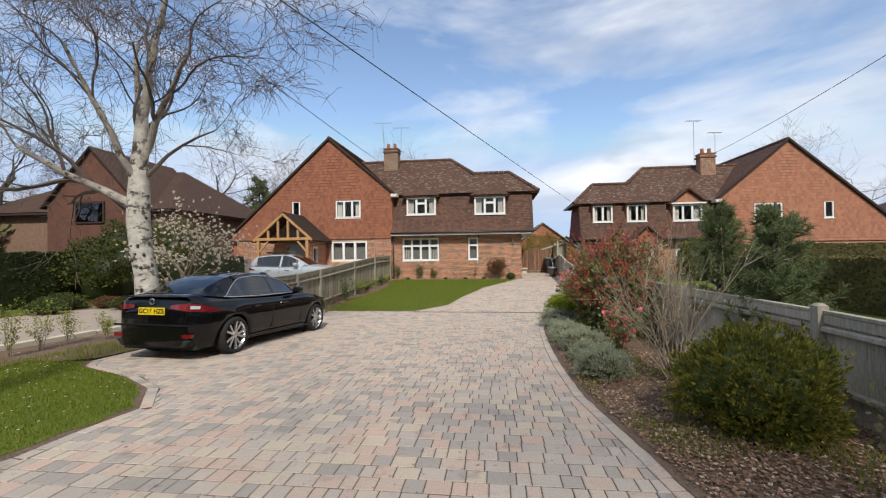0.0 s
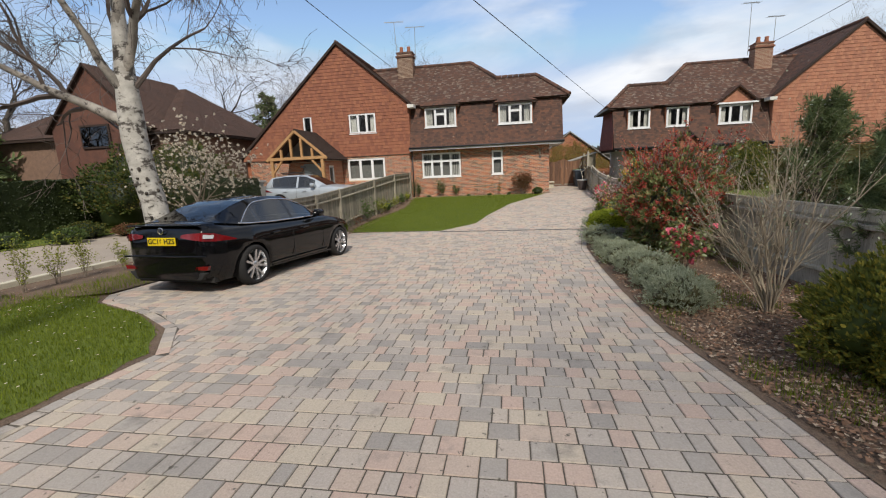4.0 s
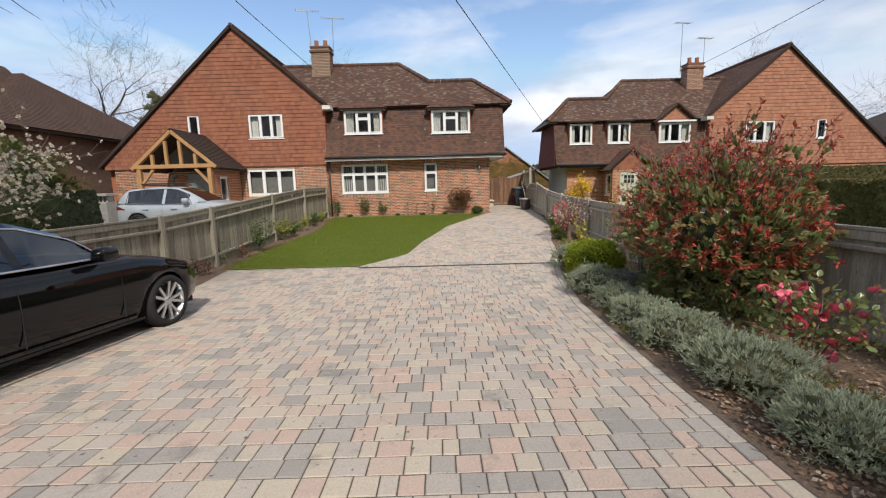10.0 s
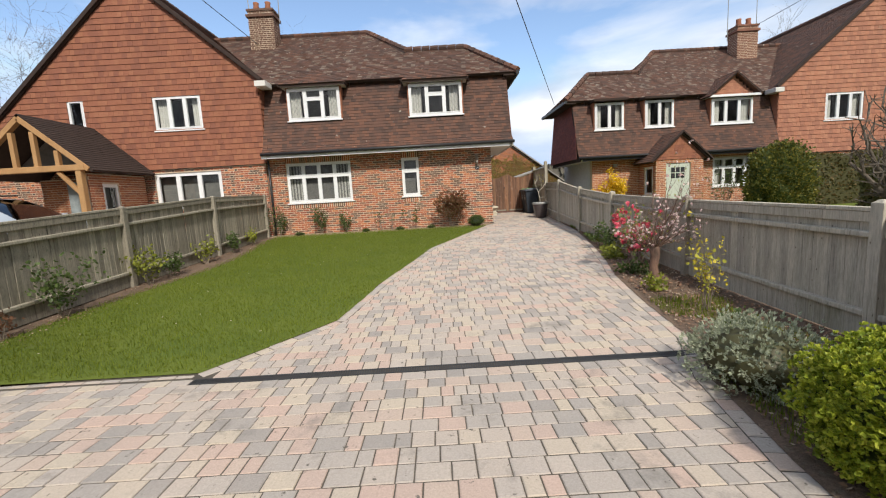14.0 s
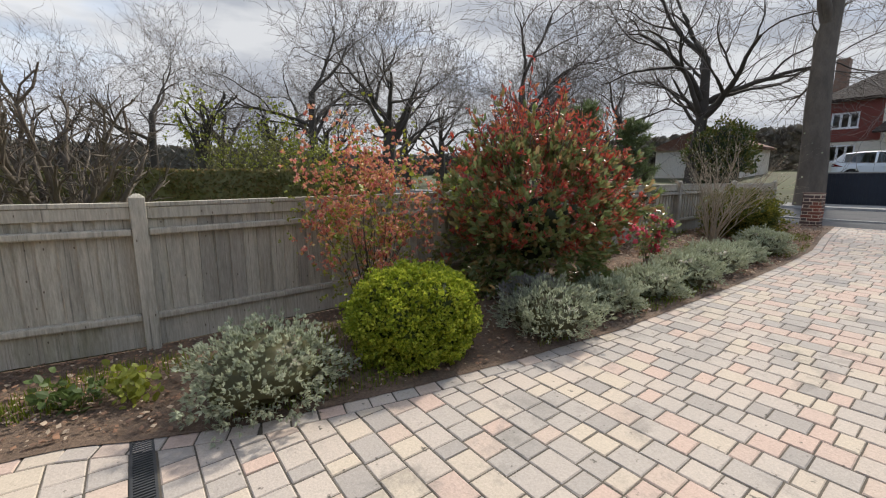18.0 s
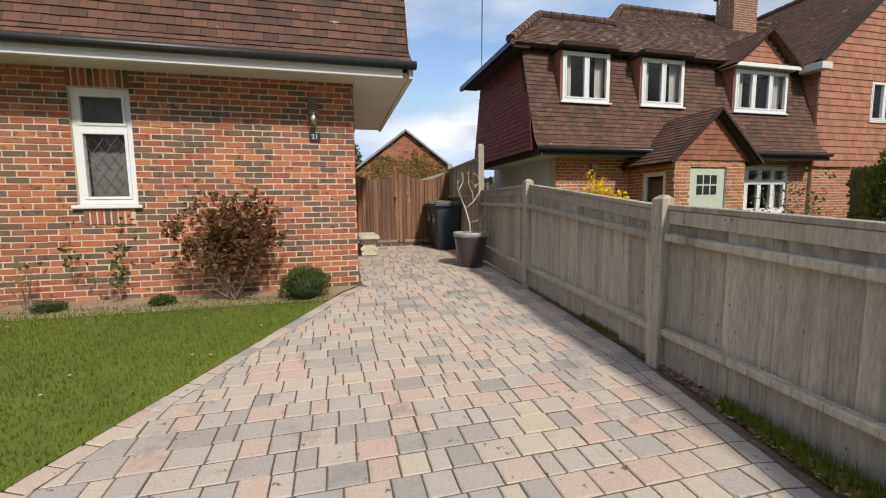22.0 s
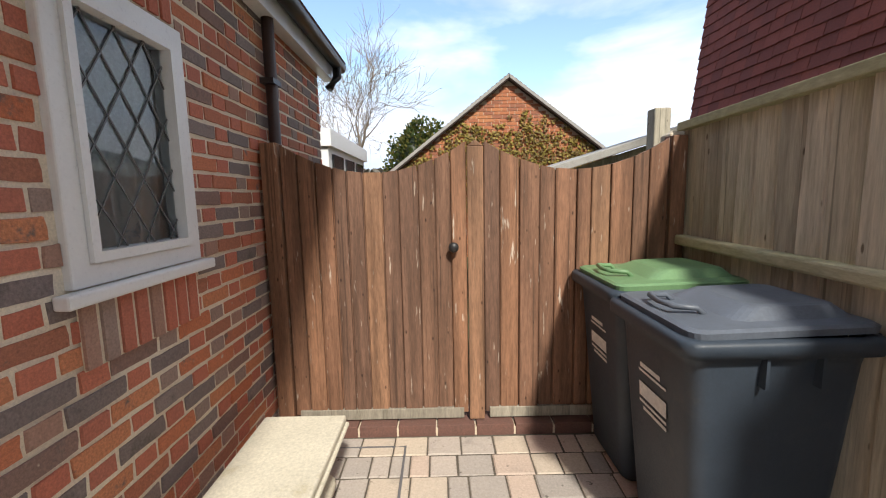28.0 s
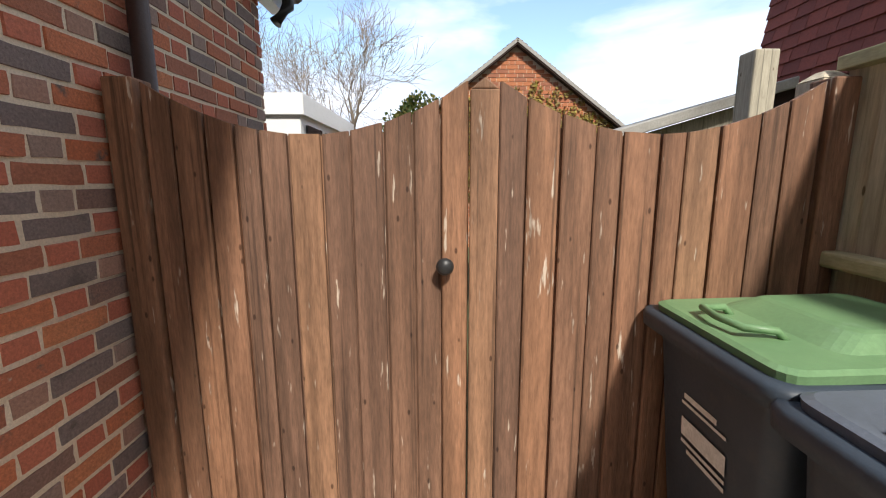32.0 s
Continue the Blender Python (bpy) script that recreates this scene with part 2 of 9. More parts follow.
ROOFP = [(0.105, 0.057, 0.042), (0.134, 0.067, 0.046), (0.076, 0.047, 0.039), (0.113, 0.061, 0.045), (0.16, 0.077, 0.05), (0.088, 0.053, 0.042), (0.126, 0.067, 0.049), (0.063, 0.042, 0.035)]
ROOFT = [(0.097, 0.052, 0.039), (0.122, 0.06, 0.042), (0.071, 0.045, 0.038), (0.168, 0.126, 0.097), (0.101, 0.055, 0.042), (0.139, 0.067, 0.044), (0.076, 0.047, 0.039), (0.118, 0.063, 0.046), (0.218, 0.176, 0.139), (0.092, 0.052, 0.04), (0.126, 0.064, 0.044)]
HUNG = [(0.29, 0.115, 0.07), (0.25, 0.10, 0.063), (0.33, 0.14, 0.08), (0.21, 0.085, 0.058), (0.30, 0.12, 0.07)]
HUNGR = [(0.23, 0.062, 0.046), (0.189, 0.054, 0.043), (0.27, 0.074, 0.054), (0.203, 0.061, 0.049)]
M = {}
for by in ("island", "object"):
    M["paver_" + by] = mat("paver_" + by, (0.48, 0.40, 0.34), (0.38, 0.335, 0.30), rough=0.85, scale=1.1, palette=PAVE, by=by, bscale=80, bump=0.8, fine=0.17,
                           blotch=(0.21, 0.19, 0.165), blotch_at=(0.57, 0.76), blotch_scale=2.2, mixin=0.38, depth=0.005, speck=(0.13, 0.115, 0.095), speck_at=(0.66, 0.73), speck_scale=17)
    M["brick_" + by] = mat("brick_" + by, (0.30, 0.09, 0.05), (0.20, 0.07, 0.05), rough=0.9, scale=14, palette=BRICK, by=by, bscale=120, bump=0.9, fine=0.34,
                           blotch=(0.085, 0.06, 0.05), blotch_at=(0.56, 0.64), blotch_scale=8, mixin=0.12, speck=(0.52, 0.42, 0.32), speck_at=(0.70, 0.76), speck_scale=16)
    M["brickd_" + by] = mat("brickd_" + by, (0.34, 0.14, 0.10), (0.26, 0.13, 0.10), rough=0.85, scale=14, palette=BRICKD, by=by, bscale=120, bump=0.9, fine=0.34,
                            blotch=(0.15, 0.125, 0.115), blotch_at=(0.59, 0.68), blotch_scale=8, mixin=0.12, speck=(0.55, 0.45, 0.36), speck_at=(0.71, 0.77), speck_scale=18)
    M["old_" + by] = mat("old_fence_" + by, (0.25, 0.225, 0.19), (0.15, 0.135, 0.115), rough=0.9, scale=9, stretch=(1, 1, 0.2), bscale=80, bump=0.6, fine=0.3,
                         palette=[(0.405, 0.365, 0.285), (0.325, 0.29, 0.225), (0.46, 0.415, 0.32), (0.275, 0.245, 0.19)], by=by, blotch=(0.15, 0.13, 0.09), blotch_at=(0.57, 0.74), blotch_scale=2.6, mixin=0.3, wood=(26, 1.4, 0.74))
    M["tall_" + by] = mat("tall_fence_" + by, (0.36, 0.315, 0.225), (0.26, 0.23, 0.165), rough=0.9, scale=11, stretch=(1, 1, 0.12), bscale=80, bump=0.6, fine=0.26,
                          palette=[(0.60, 0.53, 0.41), (0.44, 0.385, 0.30), (0.68, 0.60, 0.47), (0.50, 0.44, 0.34), (0.62, 0.54, 0.41), (0.38, 0.335, 0.26)], by=by, blotch=(0.30, 0.29, 0.14), blotch_at=(0.56, 0.74), blotch_scale=1.8, mixin=0.22, wood=(26, 1.4, 0.78))
    M["fence_" + by] = mat("fence_" + by, (0.43, 0.385, 0.295), (0.28, 0.245, 0.19), rough=0.9, scale=11, stretch=(1, 1, 0.12), bscale=80, bump=0.6, fine=0.26,
                           palette=[(0.54, 0.495, 0.40), (0.44, 0.40, 0.325), (0.58, 0.53, 0.425), (0.48, 0.44, 0.355), (0.39, 0.355, 0.295), (0.51, 0.465, 0.375)], by=by,
                           blotch=(0.20, 0.19, 0.11), blotch_at=(0.58, 0.74), blotch_scale=1.8, mixin=0.2, wood=(24, 1.3, 0.80))
    M["rail_" + by] = mat("rail_" + by, (0.46, 0.42, 0.27), (0.36, 0.34, 0.20), rough=0.9, scale=2.2, stretch=(1, 0.3, 1), bscale=60, bump=0.5, fine=0.22,
                          blotch=(0.26, 0.27, 0.11), blotch_at=(0.52, 0.7), blotch_scale=3.0)
    M["gate_" + by] = mat("gate_" + by, (0.19, 0.10, 0.056), (0.12, 0.07, 0.046), rough=0.7, scale=3.0, stretch=(1.6, 1, 0.2), bscale=70, bump=0.7, fine=0.35,
                          palette=[(0.29, 0.145, 0.085), (0.22, 0.118, 0.075), (0.35, 0.19, 0.11), (0.25, 0.13, 0.08), (0.20, 0.11, 0.074), (0.32, 0.16, 0.09)], by=by,
                          speck=(0.55, 0.45, 0.36), speck_at=(0.655, 0.70), speck_scale=24.0, mixin=0.25, wood=(19, 1.0, 0.58))
M["stack_island"] = mat("chimney_brick", (0.17, 0.09, 0.062), (0.115, 0.068, 0.05), rough=0.9, scale=8, bscale=90, bump=0.5, fine=0.3)
M["stackr_island"] = mat("red_chimney_brick", (0.27, 0.125, 0.08), (0.17, 0.085, 0.06), rough=0.9, scale=8, bscale=90, bump=0.5, fine=0.35)
M["brickn_island"] = mat("brick_neighbour", (0.40, 0.15, 0.07), (0.32, 0.12, 0.065), rough=0.9, scale=12, bscale=120, bump=0.5, fine=0.25, mixin=0.25,
                         palette=[(0.42, 0.16, 0.075), (0.36, 0.13, 0.07), (0.47, 0.20, 0.09), (0.26, 0.11, 0.07), (0.40, 0.15, 0.075)])
M["brickb_island"] = mat("brown_brick", (0.25, 0.155, 0.11), (0.18, 0.115, 0.085), rough=0.9, scale=5, bscale=60, bump=0.4, fine=0.3)
M["redhead"] = mat("red_header_brick", (0.40, 0.14, 0.09), (0.30, 0.12, 0.085), rough=0.85, scale=14, palette=[(0.50, 0.16, 0.105), (0.54, 0.18, 0.115), (0.38, 0.24, 0.19), (0.46, 0.16, 0.11), (0.32, 0.25, 0.22), (0.52, 0.17, 0.11)], bscale=120, bump=0.6, fine=0.3, mixin=0.15)
M["burnt"] = mat("burnt_header_brick", (0.10, 0.08, 0.078), (0.075, 0.062, 0.062), rough=0.85, scale=14, palette=BURNT, bscale=120, bump=0.6, fine=0.3, mixin=0.15)
M["brickp_object"] = M["brickp_island"] = mat("dull_pillar_brick", (0.19, 0.075, 0.05), (0.12, 0.065, 0.05), rough=0.9, scale=14, palette=BRICKP, bscale=120, bump=0.6, fine=0.3, mixin=0.2)
M["mortar"] = mat("mortar", (0.68, 0.56, 0.42), (0.57, 0.47, 0.35), rough=0.95, scale=3, bscale=160, bump=0.4)
M["limemortar"] = mat("pale_lime_mortar", (0.80, 0.71, 0.58), (0.72, 0.63, 0.50), rough=0.95, scale=3, bscale=160, bump=0.4)
M["joint"] = mat("paving_joint_sand", (0.13, 0.11, 0.085), (0.07, 0.06, 0.048), rough=0.95, scale=5, bscale=160, bump=0.4)
M["roof"] = mat("roof_tile", (0.15, 0.075, 0.052), (0.075, 0.05, 0.042), rough=0.9, scale=0.9, palette=ROOFP, bscale=60, bump=0.5, fine=0.25,
                blotch=(0.40, 0.37, 0.31), blotch_at=(0.66, 0.70), blotch_scale=4.2, mixin=0.25, speck=(0.46, 0.43, 0.37), speck_at=(0.735, 0.75), speck_scale=13)
M["roofl"] = mat("lichen_roof_tile", (0.15, 0.075, 0.052), (0.075, 0.05, 0.042), rough=0.9, scale=0.9, palette=ROOFT, bscale=60, bump=0.5, fine=0.25,
                 blotch=(0.42, 0.39, 0.32), blotch_at=(0.63, 0.67), blotch_scale=4.6, mixin=0.25, speck=(0.46, 0.43, 0.37), speck_at=(0.70, 0.72), speck_scale=13)
M["roofb"] = mat("brown_roof_tile", (0.105, 0.06, 0.045), (0.075, 0.047, 0.038), rough=0.9, scale=1.2, bscale=30, bump=0.5, fine=0.3)
M["hung"] = mat("hung_tile", (0.30, 0.115, 0.065), (0.24, 0.095, 0.055), rough=0.9, scale=0.7, palette=HUNG, bscale=60, bump=0.4, fine=0.2, mixin=0.35)
HUNGN = [(0.40, 0.185, 0.115), (0.35, 0.155, 0.10), (0.44, 0.21, 0.13), (0.31, 0.14, 0.092), (0.41, 0.18, 0.11)]
M["hungn"] = mat("pale_hung_tile", (0.38, 0.17, 0.105), (0.32, 0.14, 0.09), rough=0.9, scale=0.7, palette=HUNGN, bscale=60, bump=0.4, fine=0.25, mixin=0.3, blotch=(0.24, 0.14, 0.10), blotch_at=(0.6, 0.72), blotch_scale=2.0)
M["hungr"] = mat("hung_tile_red", (0.17, 0.046, 0.036), (0.13, 0.04, 0.033), rough=0.85, scale=0.7, palette=HUNGR, bscale=60, bump=0.4, fine=0.2, mixin=0.3)
M["under"] = mat("roof_underlay", (0.05, 0.032, 0.026), rough=0.95)
M["white"] = mat("white_plastic", (0.80, 0.81, 0.82), (0.76, 0.77, 0.78), rough=0.32, bump=0.02, fine=0.03)
M["soffit"] = mat("soffit_paint", (0.70, 0.68, 0.64), (0.62, 0.60, 0.56), rough=0.6, bump=0.05, fine=0.05, scale=1.5)
M["black"] = mat("black_gutter", (0.02, 0.02, 0.022), (0.03, 0.03, 0.03), rough=0.4, bump=0.05)
M["glass"] = glass_mat("window_glass", ior=1.75)
M["lead"] = mat("lead_strip", (0.20, 0.20, 0.21), rough=0.5, metal=0.3, bump=0.1)
M["room"] = mat("room_wall", (0.22, 0.21, 0.195), (0.16, 0.155, 0.15), rough=0.9)
# pale colour imitates sky reflected in the pane; blue patches for things indoors
M["sky_sheet"] = mat("pale_pane_sheet", (0.74, 0.77, 0.79), (0.58, 0.63, 0.67), rough=0.8, scale=3.5, blotch=(0.12, 0.30, 0.48), blotch_at=(0.6, 0.66), blotch_scale=3.0)
M["curtain"] = mat("curtain_cloth", (0.62, 0.60, 0.56), (0.52, 0.50, 0.47), rough=0.9, bump=0.2)
M["tarmac"] = mat("tarmac", (0.085, 0.085, 0.088), (0.06, 0.06, 0.062), rough=0.9, scale=1.4, bscale=150, bump=0.6, fine=0.3)
M["kerb"] = mat("kerb_concrete", (0.36, 0.35, 0.33), (0.28, 0.27, 0.25), rough=0.9, bscale=110, bump=0.4)
M["drive"] = mat("resin_drive", (0.42, 0.35, 0.28), (0.36, 0.30, 0.245), rough=0.9, scale=0.8, bscale=140, bump=0.5)
M["roofd"] = mat("dark_roof", (0.055, 0.039, 0.034), (0.036, 0.028, 0.025), rough=0.9, scale=1.2, bscale=30, bump=0.6, fine=0.35)
M["grassbed"] = mat("turf", (0.125, 0.155, 0.016), (0.085, 0.12, 0.012), rough=0.95, scale=1.2, bscale=90, bump=0.8, fine=0.35, blotch=(0.14, 0.15, 0.05), blotch_at=(0.62, 0.8), blotch_scale=1.0)
M["field"] = mat("rough_ground", (0.085, 0.095, 0.04), (0.07, 0.065, 0.035), rough=0.95, scale=0.25, bscale=25, bump=0.6)
M["soil"] = mat("bed_soil", (0.20, 0.135, 0.092), (0.13, 0.09, 0.064), rough=0.95, scale=3, bscale=55, bump=1.0, fine=0.45, depth=0.02, blotch=(0.17, 0.14, 0.10), blotch_at=(0.58, 0.7), blotch_scale=9)
M["sandy"] = mat("sandy_border_soil", (0.36, 0.28, 0.18), (0.27, 0.205, 0.13), rough=0.95, scale=4, bscale=55, bump=1.0, fine=0.35, depth=0.015, blotch=(0.16, 0.13, 0.08), blotch_at=(0.6, 0.72), blotch_scale=5)
M["oak"] = mat("oak_beam", (0.46, 0.27, 0.12), (0.38, 0.21, 0.09), rough=0.7, scale=3, stretch=(1, 1, 0.3), bump=0.2)
M["door"] = mat("varnished_door", (0.30, 0.13, 0.035), (0.22, 0.09, 0.025), rough=0.35, scale=3, stretch=(2, 2, 0.15), bump=0.15, coat=0.3)
M["quarry"] = mat("quarry_tile_red", (0.28, 0.07, 0.045), (0.22, 0.055, 0.04), rough=0.5, bump=0.1, scale=3)
M["render"] = mat("cream_render", (0.74, 0.70, 0.62), (0.66, 0.62, 0.55), rough=0.9, bump=0.3)
M["greypaint"] = mat("painted_render", (0.62, 0.62, 0.62), (0.54, 0.54, 0.54), rough=0.8, bump=0.1)
M["navy"] = mat("navy_boarding", (0.018, 0.024, 0.036), (0.012, 0.016, 0.026), rough=0.6, bump=0.2)


# ---- mesh helpers ----
class MB:
    """Gathers vertices and faces; tr maps its own x, y, z to the world's."""

    def __init__(self, tr=None):
        self.v, self.f, self.tr = [], [], tr

    def add(self, pts, faces):
        b = len(self.v)
        self.v += [self.tr(*p) for p in pts] if self.tr else [tuple(p) for p in pts]
        self.f += [tuple(b + i for i in q) for q in faces]
        return self

    def weld(self):
        """Joins vertices that lie on one another, so that touching pieces become one."""
        seen, to, keep = {}, [], []
        for p in self.v:
            k = tuple(round(c, 4) for c in p)
            if k not in seen:
                seen[k] = len(keep)
                keep.append(p)
            to.append(seen[k])
        self.v, self.f = keep, [tuple(to[i] for i in f) for f in self.f]
        return self

    def box(self, x0, y0, z0, x1, y1, z1, bottom=True):
        fs = [(4, 5, 6, 7), (0, 1, 5, 4), (1, 2, 6, 5), (2, 3, 7, 6), (3, 0, 4, 7)]
        if bottom:
            fs.append((3, 2, 1, 0))
        return self.add([(x0, y0, z0), (x1, y0, z0), (x1, y1, z0), (x0, y1, z0), (x0, y0, z1), (x1, y0, z1), (x1, y1, z1), (x0, y1, z1)], fs)

    def beam(self, a, b, w, h, up=(0, 0, 1)):
        """A bar of width w and height h from a to b."""
        a, b = Vector(a), Vector(b)
        d = (b - a).normalized()
        s = d.cross(Vector(up))
        s = s.normalized() if s.length > 1e-5 else Vector((1, 0, 0))
        t = s.cross(d)
        q = [s * (w / 2) * i + t * (h / 2) * j for i, j in ((-1, -1), (1, -1), (1, 1), (-1, 1))]
        return self.add([a + k for k in q] + [b + k for k in q], [(3, 2, 1, 0), (4, 5, 6, 7), (0, 1, 5, 4), (1, 2, 6, 5), (2, 3, 7, 6), (3, 0, 4, 7)])

    def prism(self, poly, axis, a, b):
        """A flat outline given in the other two axes, pushed from a to b along an axis."""
        put = {"x": lambda p, k: (k, p[0], p[1]), "y": lambda p, k: (p[0], k, p[1]), "z": lambda p, k: (p[0], p[1], k)}[axis]
        n = len(poly)
        return self.add([put(p, a) for p in poly] + [put(p, b) for p in poly],
                        [tuple(range(n))[::-1], tuple(range(n, 2 * n))] + [(i, (i + 1) % n, n + (i + 1) % n, n + i) for i in range(n)])

    def tube(self, pts, radii, n=8, caps=True):
        rings = []
        pts = [Vector(p) for p in pts]
        for i, p in enumerate(pts):
            d = (pts[min(i + 1, len(pts) - 1)] - pts[max(i - 1, 0)]).normalized()
            s = d.cross(Vector((0, 0, 1)) if abs(d.z) < 0.9 else Vector((1, 0, 0))).normalized()
            t = d.cross(s)
            rings += [p + (s * math.cos(k) + t * math.sin(k)) * radii[i] for k in (2 * math.pi * j / n for j in range(n))]
        m = len(pts)
        fs = [(i * n + j, i * n + (j + 1) % n, (i + 1) * n + (j + 1) % n, (i + 1) * n + j) for i in range(m - 1) for j in range(n)]
        if caps:
            fs += [tuple(range(n))[::-1], tuple(range((m - 1) * n, m * n))]
        return self.add(rings, fs)

    def lathe(self, prof, cx=0, cy=0, n=24, caps=True):
        """Radius and height pairs turned round a standing axis."""
        pts = [(cx + r * math.cos(2 * math.pi * j / n), cy + r * math.sin(2 * math.pi * j / n), z) for r, z in prof for j in range(n)]
        fs = [(i * n + j, i * n + (j + 1) % n, (i + 1) * n + (j + 1) % n, (i + 1) * n + j) for i in range(len(prof) - 1) for j in range(n)]
        if caps:
            fs += [tuple(range(n))[::-1], tuple(range((len(prof) - 1) * n, len(prof) * n))]
        return self.add(pts, fs)


def mesh_object(name, mb, material, smooth=False, bevel=0.0):
    me = bpy.data.meshes.new(name)
    me.from_pydata(mb.v, [], mb.f)
    me.materials.append(material)
    if smooth:
        me.polygons.foreach_set("use_smooth", [True] * len(me.polygons))
    me.update()
    ob = new(name, me)
    if bevel:
        b = ob.modifiers.new("bevel", "BEVEL")
        b.width, b.segments, b.limit_method, b.angle_limit = bevel, 2, "ANGLE", radians(40)
    return ob


def world_of(o):
    return o.matrix_basis.copy() if not o.parent else world_of(o.parent) @ o.matrix_parent_inverse @ o.matrix_basis


def part(name, mb, material, parent, label="", smooth=False, bevel=0.0, kind=""):
    ob = mesh_object(name, mb, material, smooth, bevel)
    ob.parent, ob.matrix_parent_inverse = parent, world_of(parent).inverted()
    return tagged(ob, label, kind=kind)


def thing(name, label, category, at=(0, 0, 0), group="", kind=""):
    ob = new(name)
    ob.empty_display_size = 0.2
    ob.matrix_basis = pose(*at)
    return tagged(ob, label, category, group, kind)


def setting(name, mb, material, label, category="", smooth=False, bevel=0.0):
    return tagged(mesh_object(name, mb, material, smooth, bevel), label, category, kind="structure")


def shared_piece(name, me, parent, m):
    """One more piece on an existing mesh, under its parent, at the world pose m."""
    ob = new(name, me)
    ob.parent, ob.matrix_parent_inverse, ob.matrix_basis = parent, world_of(parent).inverted(), m
    return ob


def lerp_table(t, table):
    for (a, va), (b, vb) in zip(table, table[1:]):
        if t <= b:
            k = max(0.0, (t - a) / (b - a))
            return va + (vb - va) * k
    return table[-1][1]


# ---- ground heights and the plan's edges ----
LEVELS = [(-2000, 8.0), (-60, 3.2), (-25, 1.55), (-18, 1.1), (-9.5, 0.12), (-8, 0.02), (-2, -0.02), (1, 0.0), (3.5, -0.02), (8, -0.17), (11.4, -0.31), (13.9, -0.36), (16, -0.30), (21.5, -0.08),
          (24, 0.03), (26, 0.11), (27.7, 0.18), (29.2, 0.23), (34, 0.3), (60, 0.6), (2000, 4.0)]
BED_EDGE = [(0.9, 1.5), (3, 1.28), (5, 1.02), (6.5, 1.0), (8, 1.04), (10.3, 1.18), (12.2, 1.48), (13.3, 1.72), (14.2, 2.1), (15.4, 2.25), (16.9, 2.5), (18, 2.8),
            (19.3, 3.1), (21, 3.42), (22.2, 3.635), (24.2, 3.79), (26.9, 3.985), (29.2, 4.02)]
LEFT_EDGE = [(0.9, -3.98), (1.4, -4.06), (2.05, -4.1), (2.95, -3.92), (4.1, -3.86), (4.8, -4.4), (5.3, -5.2), (5.8, -6.4), (6.2, -6.7), (9, -6.6), (12.5, -6.3), (14.05, -6.05)]
LAWN_EDGE = [(14.05, -2.75), (14.5, -2.4), (15.4, -1.75), (17.4, -1.4), (19.1, -0.95), (20.6, -0.6), (22.5, 0.3), (24.0, 1.0), (24.8, 1.38), (25.12, 1.62), (29.2, 1.64)]
FENCE_R = [(-1.0, 3.25), (5, 3.35), (13.75, 3.5), (19.6, 3.6), (21.9, 3.68), (24.4, 3.83), (26.9, 4.02), (29.3, 4.06)]


def gz(y):
    return lerp_table(y, LEVELS)


def bed_x(y):
    return lerp_table(y, BED_EDGE)


def left_x(y):
    return lerp_table(y, LEFT_EDGE) if y < 14.05 else lerp_table(y, LAWN_EDGE)


def fence_x(y):
    return lerp_table(y, FENCE_R)


def sheet(x0f, x1f, ys, lift, nx=1):
    """A ground patch between two edges that follows the fall of the land."""
    mb = MB()
    for y in ys:
        a, b = x0f(y), x1f(y)
        mb.v += [(a + (b - a) * i / nx, y, gz(y) + lift) for i in range(nx + 1)]
    mb.f += [(j * (nx + 1) + i, j * (nx + 1) + i + 1, (j + 1) * (nx + 1) + i + 1, (j + 1) * (nx + 1) + i) for j in range(len(ys) - 1) for i in range(nx)]
    return mb


def steps(a, b, d):
    n = max(1, round((b - a) / d))
    return [a + (b - a) * i / n for i in range(n + 1)]
# ---- ground, roads, paving beds ----
gys = [-1500, -400, -120] + steps(-60, 60, 1.0) + [120, 400, 1500]
gxs = [-1500, -300, -80, -30, -12, 0, 12, 30, 80, 300, 1500]
gmb = MB()
gmb.v = [(x, y, gz(y) - 0.06) for y in gys for x in gxs]
gmb.f = [(j * len(gxs) + i, j * len(gxs) + i + 1, (j + 1) * len(gxs) + i + 1, (j + 1) * len(gxs) + i) for j in range(len(gys) - 1) for i in range(len(gxs) - 1)]
setting("ground", gmb, M["field"], "rough grassy ground reaching to the horizon", "ground")
setting("road", sheet(lambda y: -300, lambda y: 300, steps(-6.6, -1.1, 1.1), -0.035), M["tarmac"], "dark tarmac residential road", "road")
setting("pavement", sheet(lambda y: -300, lambda y: 300, steps(-0.95, 0.93, 0.47), 0.0), M["tarmac"], "grey tarmac footway beside the road", "pavement")
setting("pavement_far", sheet(lambda y: -300, lambda y: 300, steps(-8.6, -6.75, 0.6), 0.035), M["kerb"], "pale concrete footway across the road", "pavement")
for nm, y0, y1 in (("kerb_near", -1.1, -0.95), ("kerb_far", -6.75, -6.6)):
    kb = MB()
    for i in range(-40, 40):
        kb.box(i * 0.915 + 0.004, y0, -0.2, (i + 1) * 0.915 - 0.004, y1, 0.03 if nm == "kerb_near" else 0.06)
    setting(nm, kb, M["kerb"], "grey concrete kerb stones", "kerb")
setting("paving_bed", sheet(left_x, lambda y: bed_x(y) if y < 24.2 else fence_x(y) - 0.02, steps(0.93, 29.25, 0.3), -0.0055), M["joint"], "sandy bedding under the block paving", "paving")
setting("border_soil", sheet(lambda y: -9.0 if y < 12.5 else -6.3, lambda y: fence_x(y) + 0.1, steps(0.95, 29.2, 0.3), -0.03, 3), M["soil"], "soil under and between the paving and the beds", "soil")
